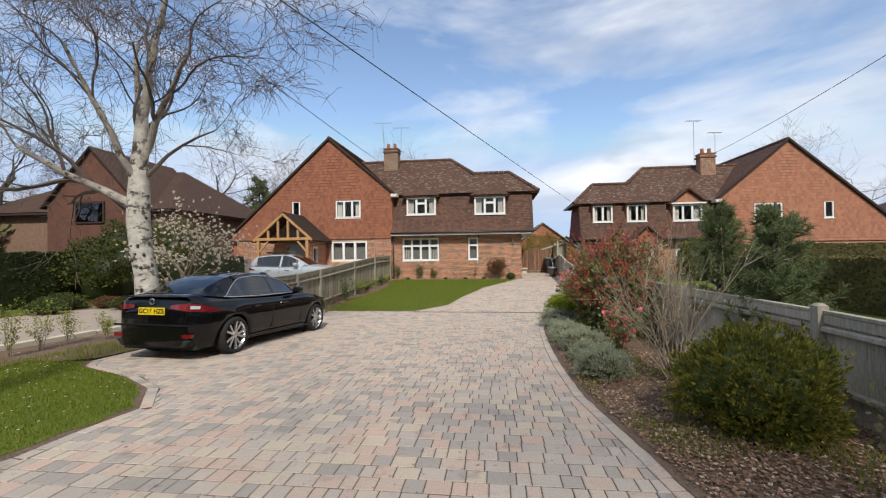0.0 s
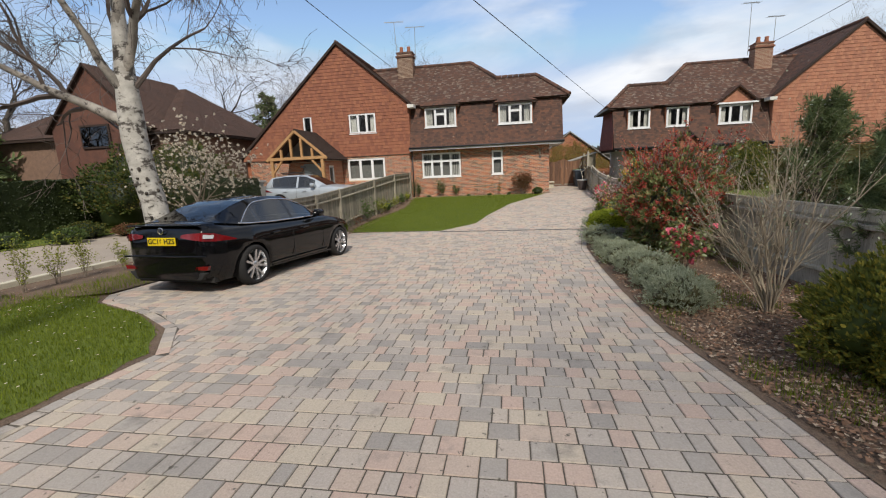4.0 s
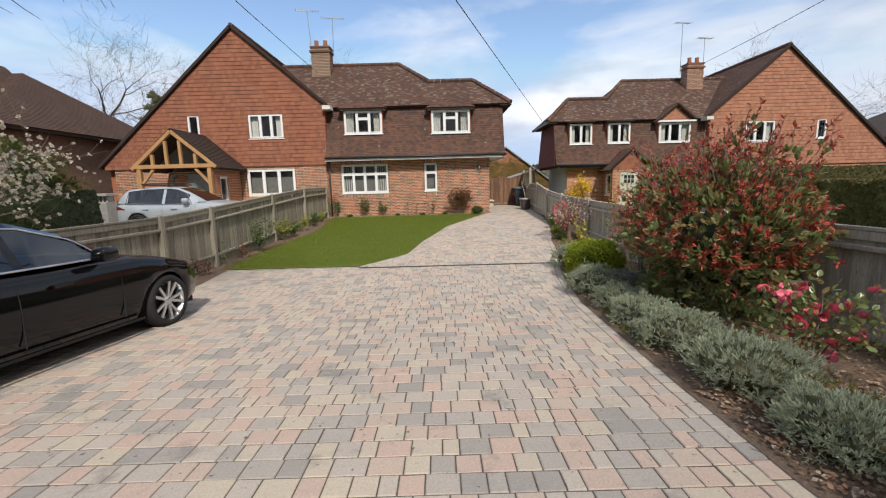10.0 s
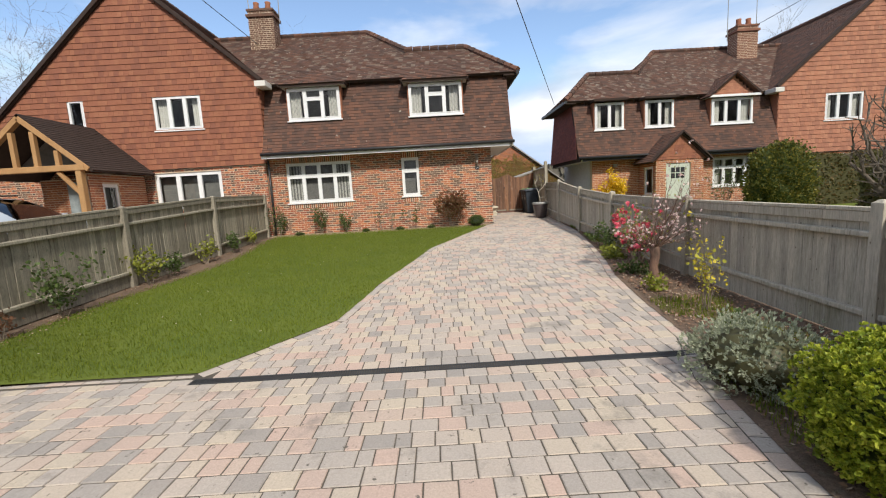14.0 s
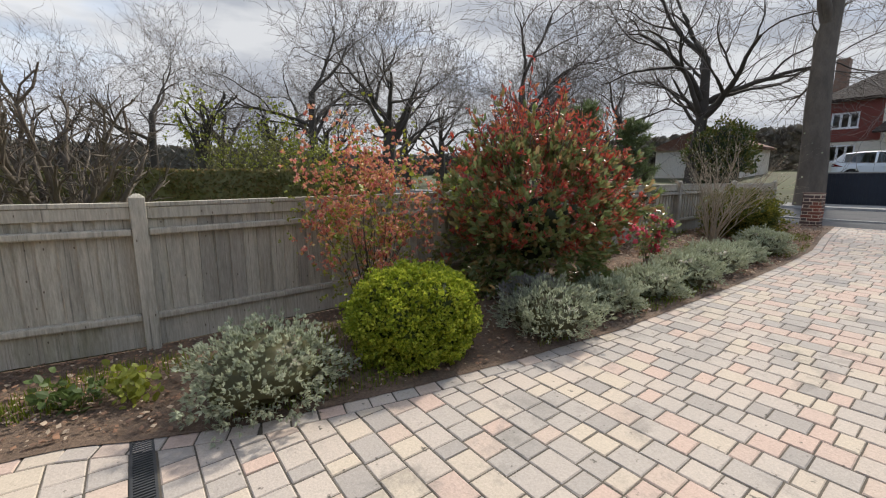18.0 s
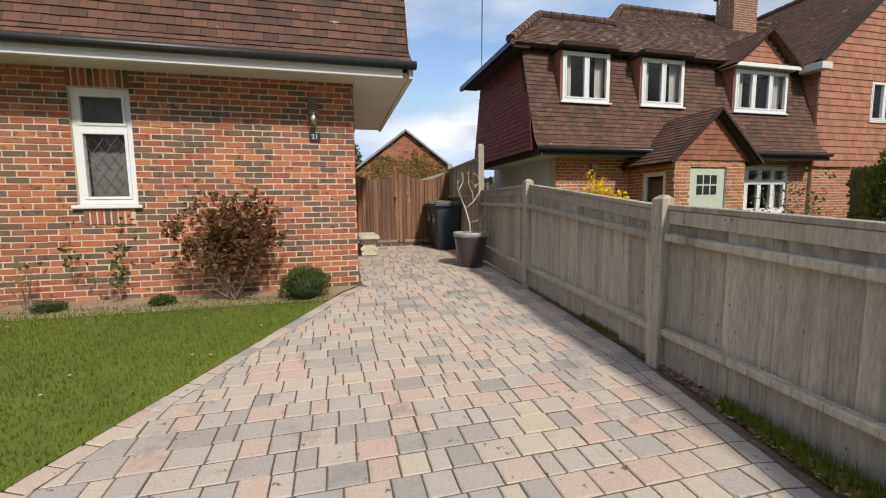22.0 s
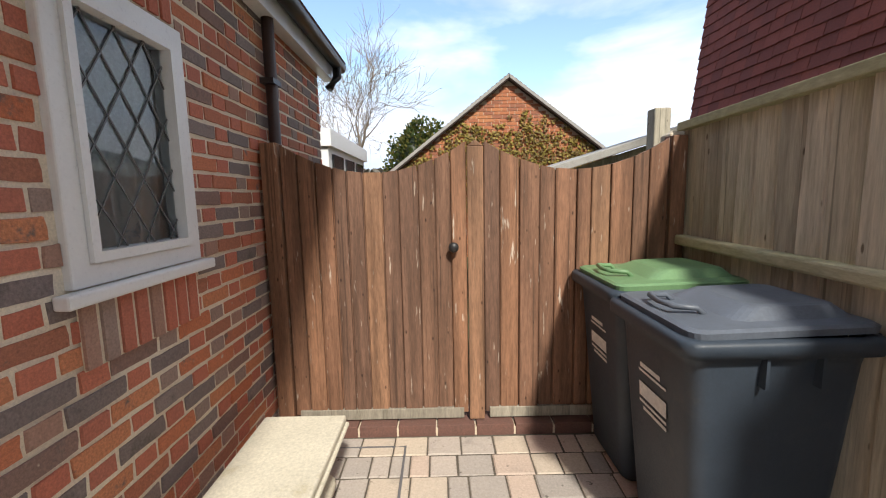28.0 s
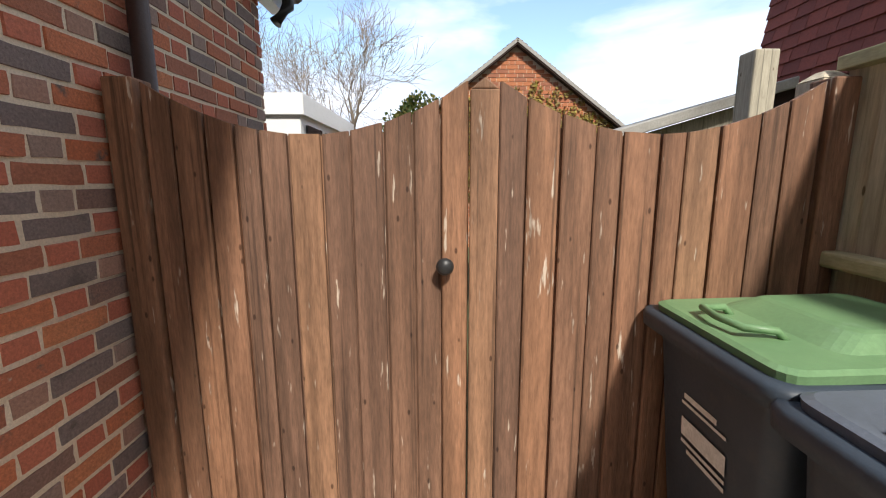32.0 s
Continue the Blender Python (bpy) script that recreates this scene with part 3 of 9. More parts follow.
setting("lawn", sheet(lambda y: -5.75 + 0.25 * math.sin(y * 0.7), lambda y: lerp_table(y, LAWN_EDGE) + 0.012 + 0.03 * noise.noise(Vector((y * 2.6, 1, 0))), steps(14.05, 24.55, 0.08), 0.006, 6), M["grassbed"],
        "mown green front lawn sloping up to the house", "lawn")
setting("front_lawn_edge", sheet(lambda y: lerp_table(y, LEFT_EDGE) - 0.35, lambda y: lerp_table(y, LEFT_EDGE) + 0.004, steps(1.35, 6.0, 0.06), 0.002, 2), M["soil"], "bare soil edge between the front lawn and the paving", "soil")
setting("front_lawn", sheet(lambda y: -7.6, lambda y: lerp_table(y, LEFT_EDGE) - 0.09 + 0.10 * noise.noise(Vector((y * 2.6, 5, 0))), steps(1.35, 6.0, 0.06), 0.006, 4), M["grassbed"], "small front lawn beside the drive entrance", "lawn")
setting("bed_soil_right", sheet(lambda y: bed_x(y) - 0.014 + 0.014 * noise.noise(Vector((y * 5, 9, 0))), lambda y: fence_x(y) - 0.02, steps(0.9, 25.0, 0.08), 0.006, 5), M["soil"], "flower bed soil with bark and dead leaves", "soil")
setting("bed_soil_left", sheet(lambda y: -6.3, lambda y: -5.7 + 0.25 * math.sin(y * 0.7), steps(12.0, 25.1, 0.3), 0.008, 2), M["soil"], "narrow soil border along the fence", "soil")
setting("bed_soil_house", sheet(lambda y: -6.2, lambda y: 1.62 if y > 25 else lerp_table(y, LAWN_EDGE) + 0.004, [24.42, 24.48, 24.55, 24.62, 24.7, 24.8, 24.9, 25.0, 25.14], 0.012, 6), M["sandy"], "sandy soil strip under the house wall", "soil")
setting("bed_soil_strip", sheet(lambda y: -9.0 - 0.03 * y, lambda y: -7.58 if y < 5.9 else lerp_table(y, LEFT_EDGE) - 0.05, steps(1.3, 12.4, 0.5), 0.01, 3), M["soil"], "planted strip between the two driveways", "soil")
setting("neighbour_drive", sheet(lambda y: -16.0, lambda y: -9.1 - 0.03 * y, steps(0.93, 21.0, 1.0), 0.0), M["drive"], "pale resin driveway of the neighbouring house", "driveway")
setting("neighbour_forecourt", sheet(lambda y: -15.2, lambda y: -6.45, steps(16.45, 24.9, 0.8), 0.27), M["drive"], "pale resin forecourt of the neighbouring house", "driveway")
setting("neighbour_apron", sheet(lambda y: -16.0, lambda y: -6.5, steps(12.5, 24.9, 0.8), 0.004), M["drive"], "pale resin apron of the neighbouring house", "driveway")
setting("verge", sheet(lambda y: -18.4, lambda y: -16.0, steps(0.93, 22.0, 1.0), 0.02, 2), M["grassbed"], "grass verge before the hedge", "grass")
setting("neighbour_lawn", sheet(lambda y: fence_x(min(y, 29)) + 0.15, lambda y: 30, steps(3, 27.5, 0.8), -0.02, 3), M["grassbed"], "lawn of the house behind the fence", "lawn")


# ---- houses ----
def bricks_in(u0, u1, w0, w1, openings, course=0.0735, length=0.225, seed=1, headers=0.4):
    """Bricks of a mixed bond, stretchers with some headers, as rectangles in the wall's plane, cut at openings."""
    rnd, out = random.Random(seed), []
    for k in range(int((w1 - w0) / course)):
        a, b = w0 + k * course, w0 + (k + 1) * course - 0.0115
        spans = [(u0, u1)]
        for o in openings:
            if a < o[3] - 0.01 and b > o[2] + 0.01:
                spans = [q for s, e in spans for q in ((s, min(e, o[0])), (max(s, o[1]), e)) if q[1] - q[0] > 0.03]
        for s, e in spans:
            u, head = u0 - (length * (0.75 if headers > 0.1 else 0.5) if k % 2 else 0) - rnd.uniform(0, 0.03), False
            while u < e:
                v = u + (length / 2 if head else length)
                head = not head and headers > 0.1
                p, q = max(u, s), min(v, e) - (0.011 if v < e else 0.0)
                if q - p > 0.03:
                    out.append((p, q, a, b))
                u = v
    return out


def wall_core(tr, u0, u1, w0, w1, openings, thick=0.28):
    mb = MB(tr)
    us = sorted({u0, u1, *[o[0] for o in openings], *[o[1] for o in openings]})
    ws = sorted({w0, w1, *[o[2] for o in openings], *[o[3] for o in openings]})
    for a, b in zip(us, us[1:]):
        for c, d in zip(ws, ws[1:]):
            if not any(o[0] - 1e-6 <= a and b <= o[1] + 1e-6 and o[2] - 1e-6 <= c and d <= o[3] + 1e-6 for o in openings):
                mb.box(a + (0.012 if a == u0 else 0), -thick, c, b - (0.012 if b == u1 else 0), -0.005, d)
    return mb.weld()


def brick_wall(root, tr, u0, u1, w0, w1, openings, key, label, single=None, turn=0.0, course=0.0735, seed=1, thick=0.28, headers=0.4):
    """A mortar core with bricks proud of it. single: the part of the wall, in its plane, whose whole bricks are objects of their own."""
    wall = part("brick_wall", wall_core(tr, u0, u1, w0, w1, openings, thick), M["limemortar" if key == "brickd" else "mortar"], root, label)
    mb, hb, rnd, count = MB(tr), MB(tr), random.Random(seed + 7), 0
    made = {}
    for p, q, a, b in bricks_in(u0, u1, w0, w1, openings, course, seed=seed, headers=headers):
        e = rnd.uniform(-0.003, 0.0035)
        if single and single[0] < p and q < single[1] and single[2] < a < single[3] and abs(q - p - 0.214) < 1e-4 and count < 300:
            m = Matrix.Translation(tr((p + q) / 2, e, (a + b) / 2)) @ pose(0, 0, 0, rnd.uniform(-0.4, 0.4), rnd.uniform(-0.5, 0.5), turn)
            k = rnd.randrange(5)
            if k not in made:
                half, m0 = (b - a) / 2, MB()
                rim = [(-0.107, -1), (-0.05, -1), (0.01, -1), (0.06, -1), (0.107, -1), (0.107, 0), (0.107, 1), (0.05, 1), (0.0, 1), (-0.06, 1), (-0.107, 1), (-0.107, 0)]
                rim = [(x + rnd.uniform(-0.003, 0.003), z * half + rnd.uniform(-0.003, 0.003)) for x, z in rim]
                m0.v = [(x, 0.012, z) for x, z in rim] + [(x * 0.975, rnd.uniform(-0.001, 0.001), z * 0.90) for x, z in rim]
                m0.f = [tuple(range(23, 11, -1))] + [(i, 12 + i, 12 + (i + 1) % 12, (i + 1) % 12) for i in range(12)]
                first = part("brick", m0, M[key + "_object"], wall)
                made[k], first.matrix_basis = first.data, m
            else:
                shared_piece("brick", made[k], wall, m)
            count += 1
        else:
            c = 0.003
            w = [rnd.uniform(-0.0035, 0.0035) for _ in range(8)]
            (hb if q - p < 0.13 and key in ("brick", "brickd") else mb).add([(p, -0.012, a), (q, -0.012, a), (q, -0.012, b), (p, -0.012, b), (p + c + w[0], e, a + c + w[1]), (q - c + w[2], e, a + c + w[3]), (q - c + w[4], e, b - c + w[5]), (p + c + w[6], e, b - c + w[7])],
                   [(7, 6, 5, 4), (0, 4, 5, 1), (1, 5, 6, 2), (2, 6, 7, 3), (3, 7, 4, 0)])
    part("bricks", mb, M[key + "_island"], wall, kind="stuff")
    if hb.v:
        part("header_bricks", hb, M["redhead" if key == "brickd" else "burnt"], wall, "dull red brick ends" if key == "brickd" else "dark burnt brick ends", kind="stuff")
    return wall


def tiled(poly, tr=None, gauge=0.11, width=0.166, holes=(), seed=3, thick=0.017, flip=False):
    """Overlapping plain tiles over a convex outline whose first edge runs level along its foot."""
    rnd, mb = random.Random(seed), MB(tr)
    p = [Vector(q) for q in poly]
    u = (p[1] - p[0]).normalized()
    nrm = u.cross(p[-1] - p[0]).normalized() * (-1 if flip else 1)
    v = nrm.cross(u) * (-1 if flip else 1)
    flat = [((q - p[0]).dot(u), (q - p[0]).dot(v)) for q in p]
    top = max(b for _, b in flat)
    for k in range(int(top / gauge + 0.999)):
        w0, w1 = k * gauge, min((k + 1) * gauge, top)
        wm, xs = (w0 + w1) / 2, []
        for (a0, b0), (a1, b1) in zip(flat, flat[1:] + flat[:1]):
            if (b0 - wm) * (b1 - wm) < 0:
                xs.append(a0 + (a1 - a0) * (wm - b0) / (b1 - b0))
        if len(xs) < 2:
            continue
        spans = [(min(xs), max(xs))]
        for h in holes:
            if h[2] < wm < h[3]:
                spans = [q for s, e in spans for q in ((s, min(e, h[0])), (max(s, h[1]), e)) if q[1] - q[0] > 0.02]
        for s, e in spans:
            x = s - (width / 2 if k % 2 else 0) - rnd.uniform(0, 0.02)
            while x < e:
                a, b = max(x, s), min(x + width - 0.004, e)
                if b - a > 0.015:
                    lift, drop = thick + rnd.uniform(0.0, 0.006), rnd.uniform(-0.004, 0.004)
                    lo = [p[0] + u * c + v * (w0 - 0.012 + drop) for c in (a, b)]
                    hi = [p[0] + u * c + v * (w1 + 0.01) for c in (a, b)]
                    mb.add([lo[0] + nrm * lift, lo[1] + nrm * lift, hi[1] + nrm * 0.004, hi[0] + nrm * 0.004, lo[0] - nrm * 0.001, lo[1] - nrm * 0.001],
                           [(0, 1, 2, 3), (4, 5, 1, 0), (4, 0, 3), (5, 2, 1)])
                x += width
    return mb


def slab(poly, tr=None, thick=0.08, flip=False):
    p = [Vector(q) for q in poly]
    nrm = (p[1] - p[0]).cross(p[-1] - p[0]).normalized() * (-1 if flip else 1)
    n = len(p)
    return MB(tr).add([q - nrm * 0.006 for q in p] + [q - nrm * thick for q in p],
                      [tuple(range(n)), tuple(range(n, 2 * n))[::-1]] + [(i, (i + 1) % n, n + (i + 1) % n, n + i) for i in range(n)])


def tiled_roof(root, name, poly, tr, key, label="", holes=(), flip=False, seed=3):
    base = part(name, slab(poly, tr, flip=flip), M["under"], root, label)
    part("tiles", tiled(poly, tr, holes=holes, flip=flip, seed=seed), M[key], base, kind="stuff")
    return base


def facing(mb, inside):
    """Turns each face so that it looks away from a point."""
    out = []
    for f in mb.f:
        p = [Vector(mb.v[i]) for i in f]
        nrm = (p[1] - p[0]).cross(p[2] - p[0])
        out.append(f if nrm.dot(sum(p, Vector()) / len(p) - inside) > 0 else f[::-1])
    mb.f = out
    return mb


def ring(mb, a, b, c, d, g, d0, d1):
    """A mitred frame of width g round the rectangle from (a, c) to (b, d)."""
    out, inn = [(a, c), (b, c), (b, d), (a, d)], [(a + g, c + g), (b - g, c + g), (b - g, d - g), (a + g, d - g)]
    F = []
    for i in range(4):
        j = (i + 1) % 4
        F += [(i, j, 4 + j, 4 + i), (8 + i, 12 + i, 12 + j, 8 + j), (i, 8 + i, 8 + j, j), (4 + i, 4 + j, 12 + j, 12 + i)]
    return mb.add([(u, d1, w) for u, w in out + inn] + [(u, d0, w) for u, w in out + inn], F)


def window(root, tr, u0, u1, w0, w1, lights=2, transom=0.0, lead=False, sill=True, curtain=False, label="", frame_w=0.066, deep=0.06, tall=(), room_pad=0.3, room_deep=2.2, sky_sheet=False):
    """A white framed window in a wall's plane (u along, d outwards, w up): frame, panes, lead strips, sill, curtains and the dark room behind."""
    mb = MB(tr)
    f, d0, d1 = frame_w, -deep - 0.05, -deep + 0.02
    ring(mb, u0, u1, w0, w1, f, d0, d1)
    win = part("window", mb, M["white"], root, label, bevel=0.006)
    step = (u1 - u0 - f) / lights
    for i in range(1, lights):
        c = u0 + f / 2 + i * step
        part("mullion", MB(tr).box(c - f / 2, d0, w0 + f, c + f / 2, d1 + 0.004, w1 - f), M["white"], win)
    cells = []
    for i in range(lights):
        a, b = u0 + f / 2 + i * step + f / 2, u0 + f / 2 + (i + 1) * step - f / 2
        if transom and i not in tall:
            t = w0 + (w1 - w0) * transom
            part("transom", MB(tr).box(a, d0, t - f / 2, b, d1 + 0.002, t + f / 2), M["white"], win)
            cells += [(a, b, w0 + f, t - f / 2), (a, b, t + f / 2, w1 - f)]
        else:
            cells.append((a, b, w0 + f, w1 - f))
    for a, b, c, d in cells:
        g = 0.03
        sash = MB(tr)
        ring(sash, a, b, c, d, g, d0 + 0.01, d1 + 0.012)
        part("sash", sash, M["white"], win)
        pm = facing(MB(tr).add([(a + g, -deep - 0.01, c + g), (b - g, -deep - 0.01, c + g), (b - g, -deep - 0.01, d - g), (a + g, -deep - 0.01, d - g)], [(0, 1, 2, 3)]), Vector(tr((a + b) / 2, -9.0, (c + d) / 2)))
        pane = part("pane", pm, M["glass"], win)
        pane.visible_shadow = False
        if lead:
            lm = MB(tr)
            a2, b2, c2, d2 = a + g, b - g, c + g, d - g
            pitch, slope = 0.13, 1.45
            for sgn in (1, -1):
                k = -6.0
                while k < 6.0:
                    pts = []
                    for s in (a2, b2):
                        w = c2 + k + sgn * (s - a2) * slope
                        if c2 <= w <= d2:
                            pts.append((s, w))
                    for w in (c2, d2):
                        s = a2 + (w - c2 - k) * sgn / slope
                        if a2 < s < b2:
                            pts.append((s, w))
                    if len(pts) >= 2:
                        lm.beam((pts[0][0], -deep - 0.006, pts[0][1]), (pts[1][0], -deep - 0.006, pts[1][1]), 0.0045, 0.0045, (0, 1, 0))
                    k += pitch * slope
            if lm.v:
                part("lead_lattice", lm, M["lead"], win, kind="stuff")
    if sill:
        part("sill", MB(tr).box(u0 - 0.05, -deep, w0 - 0.045, u1 + 0.05, 0.05, w0 - 0.004), M["white"], win, bevel=0.008)
    if curtain:
        for side in (0, 1):
            cm = MB(tr)
            w = (u1 - u0) * 0.2
            s0 = u0 + f if side == 0 else u1 - f - w
            n = 14
            for i in range(n + 1):
                u = s0 + w * i / n
                dd = -deep - 0.16 + 0.03 * math.sin(i * 1.9)
                cm.v += [tr(u, dd, w0 + 0.02), tr(u, dd, w1 - 0.02)]
            cm.f += [(2 * i, 2 * i + 2, 2 * i + 3, 2 * i + 1) for i in range(n)]
            part("curtain", cm, M["curtain"], win, smooth=True)
    # added sheet behind the glass, its pale colour standing in for a reflection
    if sky_sheet:
        nm = MB(tr)
        for i in range(25):
            u = u0 + 0.02 + (u1 - u0 - 0.04) * i / 24
            nm.v += [tr(u, -deep - 0.085 + 0.012 * math.sin(i * 1.3), w) for w in (w0 + 0.02, w1 - 0.02)]
        nm.f += [(2 * i, 2 * i + 2, 2 * i + 3, 2 * i + 1) for i in range(24)]
        part("net_curtain", nm, M["sky_sheet"], win, "pale sheet added behind the panes, coloured as reflected sky", smooth=True)
    room = MB(tr)
    x0, x1, y0, y1, z0, z1 = u0 - room_pad, u1 + room_pad, -room_deep, -0.36 if room_deep > 1 else -0.22, w0 - 0.7, w1 + 0.25
    room.add([(x0, y0, z0), (x1, y0, z0), (x1, y1, z0), (x0, y1, z0), (x0, y0, z1), (x1, y0, z1), (x1, y1, z1), (x0, y1, z1)],
             [(0, 1, 2, 3), (4, 7, 6, 5), (0, 4, 5, 1), (1, 5, 6, 2), (3, 0, 4, 7)])
    part("room", room, M["room"], win)
    return win


def semi(mirror, own):
    """One of the two like pairs of houses. Plan numbers are those of the near house; the other is its mirror, further back and lower."""
    T = (lambda x, y, z: (7.97 - x, y + 3.1, z - 0.5)) if mirror else (lambda x, y, z: (x, y, z))
    base = T(-5, 27, 0.1)
    label = ("brick and tile-hung semi-detached house, neighbouring pair with a brick porch" if mirror else "red brick semi-detached house with brown tiled roof and tile-hung gable")
    root = thing("house", label, "house", base)
    F = lambda Y: (lambda u, d, w: T(u, Y - d, w))
    S = lambda X: (lambda u, d, w: T(X + d, u, w))
    key = "brickn" if mirror else "brick"
    fl = mirror
    # brick ground floor
    if own:
        brick_wall(root, F(25.13), -6.25, 1.62, 0.0, 2.83, [(-5.6, -3.335, 1.19, 2.57), (-1.55, -0.94, 1.22, 2.556)], "brick", "red multi brick front wall",
                   single=(-0.9, 1.6, 0.5, 2.4), seed=5, headers=0)
        brick_wall(root, S(1.62), 25.142, 25.75, 0.0, 2.83, [], "brickd", "dark red brick corner pier", turn=90, seed=6)
        brick_wall(root, S(1.62), 26.87, 30.5, 0.0, 2.83, [(27.93, 28.54, 1.40, 2.29)], "brickd", "dark red and grey brick side wall", single=(26.9, 29.2, 0.4, 2.2), turn=90, seed=8)
        brick_wall(root, lambda u, d, w: (u, 26.87 - d, w), 0.95, 1.608, 0.0, 2.83, [], "brickd", "dark brick porch return", seed=9, thick=0.2)
        window(root, F(25.13), -5.6, -3.335, 1.19, 2.57, 4, 0.66, lead=True, curtain=True, label="white four-light window with leaded panes")
        window(root, F(25.13), -1.55, -0.94, 1.22, 2.556, 1, 0.66, lead=True, label="narrow white window with leaded panes")
        window(root, S(1.62), 27.93, 28.54, 1.40, 2.29, 1, 0, lead=True, label="small white side window with leaded pane", deep=0.0, sky_sheet=True)
        # soldier courses over and under the windows
        for (a, b, lo, hi, tr, k) in ((-5.6, -3.335, 2.575, 2.80, F(25.13), "brick"), (-1.55, -0.94, 2.56, 2.78, F(25.13), "brick"), (-1.5, -0.98, 0.99, 1.17, F(25.13), "brick"), (-5.6, -3.335, 0.99, 1.14, F(25.13), "brick"),
                                      (27.95, 28.52, 2.30, 2.52, S(1.62), "brickd"), (27.95, 28.52, 1.16, 1.35, S(1.62), "brickd")):
            bed = part("soldier_course", MB(tr).box(a, 0.0, lo, b, 0.0045, hi), M["limemortar" if k == "brickd" else "mortar"], root, "upright bricks at the window")
            mb, u = MB(tr), a
            while u < b - 0.03:
                mb.box(u, 0.0045, lo + 0.004, u + 0.049, 0.0145, hi - 0.004)
                u += 0.071
            part("bricks", mb, M["redhead" if k == "brickd" else "brick_island"], bed, kind="stuff")
    else:
        brick_wall(root, F(25.13), -6.25, 1.62, -0.2, 2.83, [(-5.5, -3.6, 1.38, 2.60)], key, "orange brick front wall", course=0.075, seed=15)
        part("side_wall", MB(T).box(1.2, 25.41, -0.2, 1.62, 29.0, 2.83), M["greypaint"], root, "pale painted side wall under the overhang")
        window(root, F(25.13), -5.5, -3.6, 1.38, 2.60, 4, 0.66, curtain=True, label="white four-light window")
    # gable part: brick below, tiles above
    gop = [(-10.14, -7.83, 1.2, 2.47), (-14.0, -10.5, 0.1, 2.2)]
    brick_wall(root, F(25.05), -16.5, -6.25, -0.2, 2.6, [gop[0]] + ([(-13.2, -11.0, 0.0, 2.2)] if mirror else []), key, "brick ground floor under the gable", course=0.075, seed=21)
    if mirror:
        window(root, F(25.05), -10.14, -7.83, 1.25, 2.47, 3, 0.66, label="white window")
        # solid dark slab closes the opening; its colour stands for the shade inside
        part("garage_opening", MB(T).box(-13.2, 25.1, 0.0, -11.0, 25.3, 2.2), M["under"], root, "dark panel coloured as a shaded recess")
    else:
        window(root, F(25.05), -10.14, -7.83, 1.2, 2.47, 3, 0, label="white patio window with three tall panes", sill=False, frame_w=0.09)
    gpoly = [(-16.9, 25.0, 2.62), (-6.2, 25.0, 2.62), (-6.2, 25.0, 5.43), (-10.2, 25.0, 8.86), (-16.9, 25.0, 2.83)]
    hole = lambda x0, x1, z0, z1: (x0 + 16.9, x1 + 16.9, z0 - 2.62, z1 - 2.62)
    gwins = [(-9.82, -8.2, 3.9, 5.02, 3), (-12.7, -12.15, 4.0, 5.06, 1)]
    base_g = part("gable_wall", wall_core(F(25.02), -6.21, -6.2, 2.6, 2.62, []), M["under"], root, "orange tile-hung gable")
    gm = MB(T)
    us = [-16.9, -12.7, -12.15, -10.2, -9.82, -8.2, -6.2]
    topz = lambda x: 8.86 - 0.9 * (-10.2 - x) if x < -10.2 else 8.86 - 0.8575 * (x + 10.2)
    for a, b in zip(us, us[1:]):
        w = next((g for g in gwins if a >= g[0] - 1e-6 and b <= g[1] + 1e-6), None)
        segs = [(2.62, w[2], False), (w[3], None, True)] if w else [(2.62, None, True)]
        for lo, hi, slope in segs:
            hi_a, hi_b = (topz(a), topz(b)) if hi is None else (hi, hi)
            gm.add([(a, 25.02, lo), (b, 25.02, lo), (b, 25.02, hi_b), (a, 25.02, hi_a), (a, 25.25, lo), (b, 25.25, lo), (b, 25.25, hi_b), (a, 25.25, hi_a)],
                   [(0, 1, 2, 3), (7, 6, 5, 4), (0, 4, 5, 1), (1, 5, 6, 2), (2, 6, 7, 3), (3, 7, 4, 0)])
    base_g.data.clear_geometry()
    gm.weld()
    base_g.data.from_pydata(gm.v, [], gm.f)
    part("hung_tiles", tiled([(-16.9, 25.0, 2.62), (-6.2, 25.0, 2.62), (-6.2, 25.0, 5.43), (-10.2, 25.0, 8.86), (-16.9, 25.0, 2.83)], T,
                             holes=[hole(*g[:4]) for g in gwins], seed=31, gauge=0.185, thick=0.022), M["hungn" if mirror else "hung"], base_g, kind="stuff")
    part("return_tiles", tiled([(-6.2, 25.0, 2.62), (-6.2, 25.9, 2.62), (-6.2, 25.9, 5.2), (-6.2, 25.0, 5.43)], T, seed=32, gauge=0.185, thick=0.022), M["hungn" if mirror else "hung"], base_g, kind="stuff")
    for x0, x1, z0, z1, n in gwins:
        window(root, F(25.0), x0, x1, z0, z1, n, 0, curtain=n > 1, label="white upstairs window in the tile-hung gable", deep=0.02, sill=True)
    # verge boards and gable roof
    vb = MB(T)
    vb.beam((-17.1, 24.93, 2.72), (-10.2, 24.93, 8.93), 0.12, 0.16, (0, 1, 0)), vb.beam((-10.2, 24.93, 8.93), (-6.05, 24.93, 5.37), 0.12, 0.16, (0, 1, 0))
    part("verge", vb, M["under"], root, "dark tiled verge")
    tiled_roof(root, "roof", [(-6.0, 24.9, 5.33), (-6.0, 33, 5.33), (-10.2, 33, 8.93), (-10.2, 24.9, 8.93)], T, "roof", "brown tiled gable roof")
    tiled_roof(root, "roof", [(-17.1, 33, 2.7), (-17.1, 24.9, 2.7), (-10.2, 24.9, 8.93), (-10.2, 33, 8.93)], T, "roof", "brown tiled gable roof")
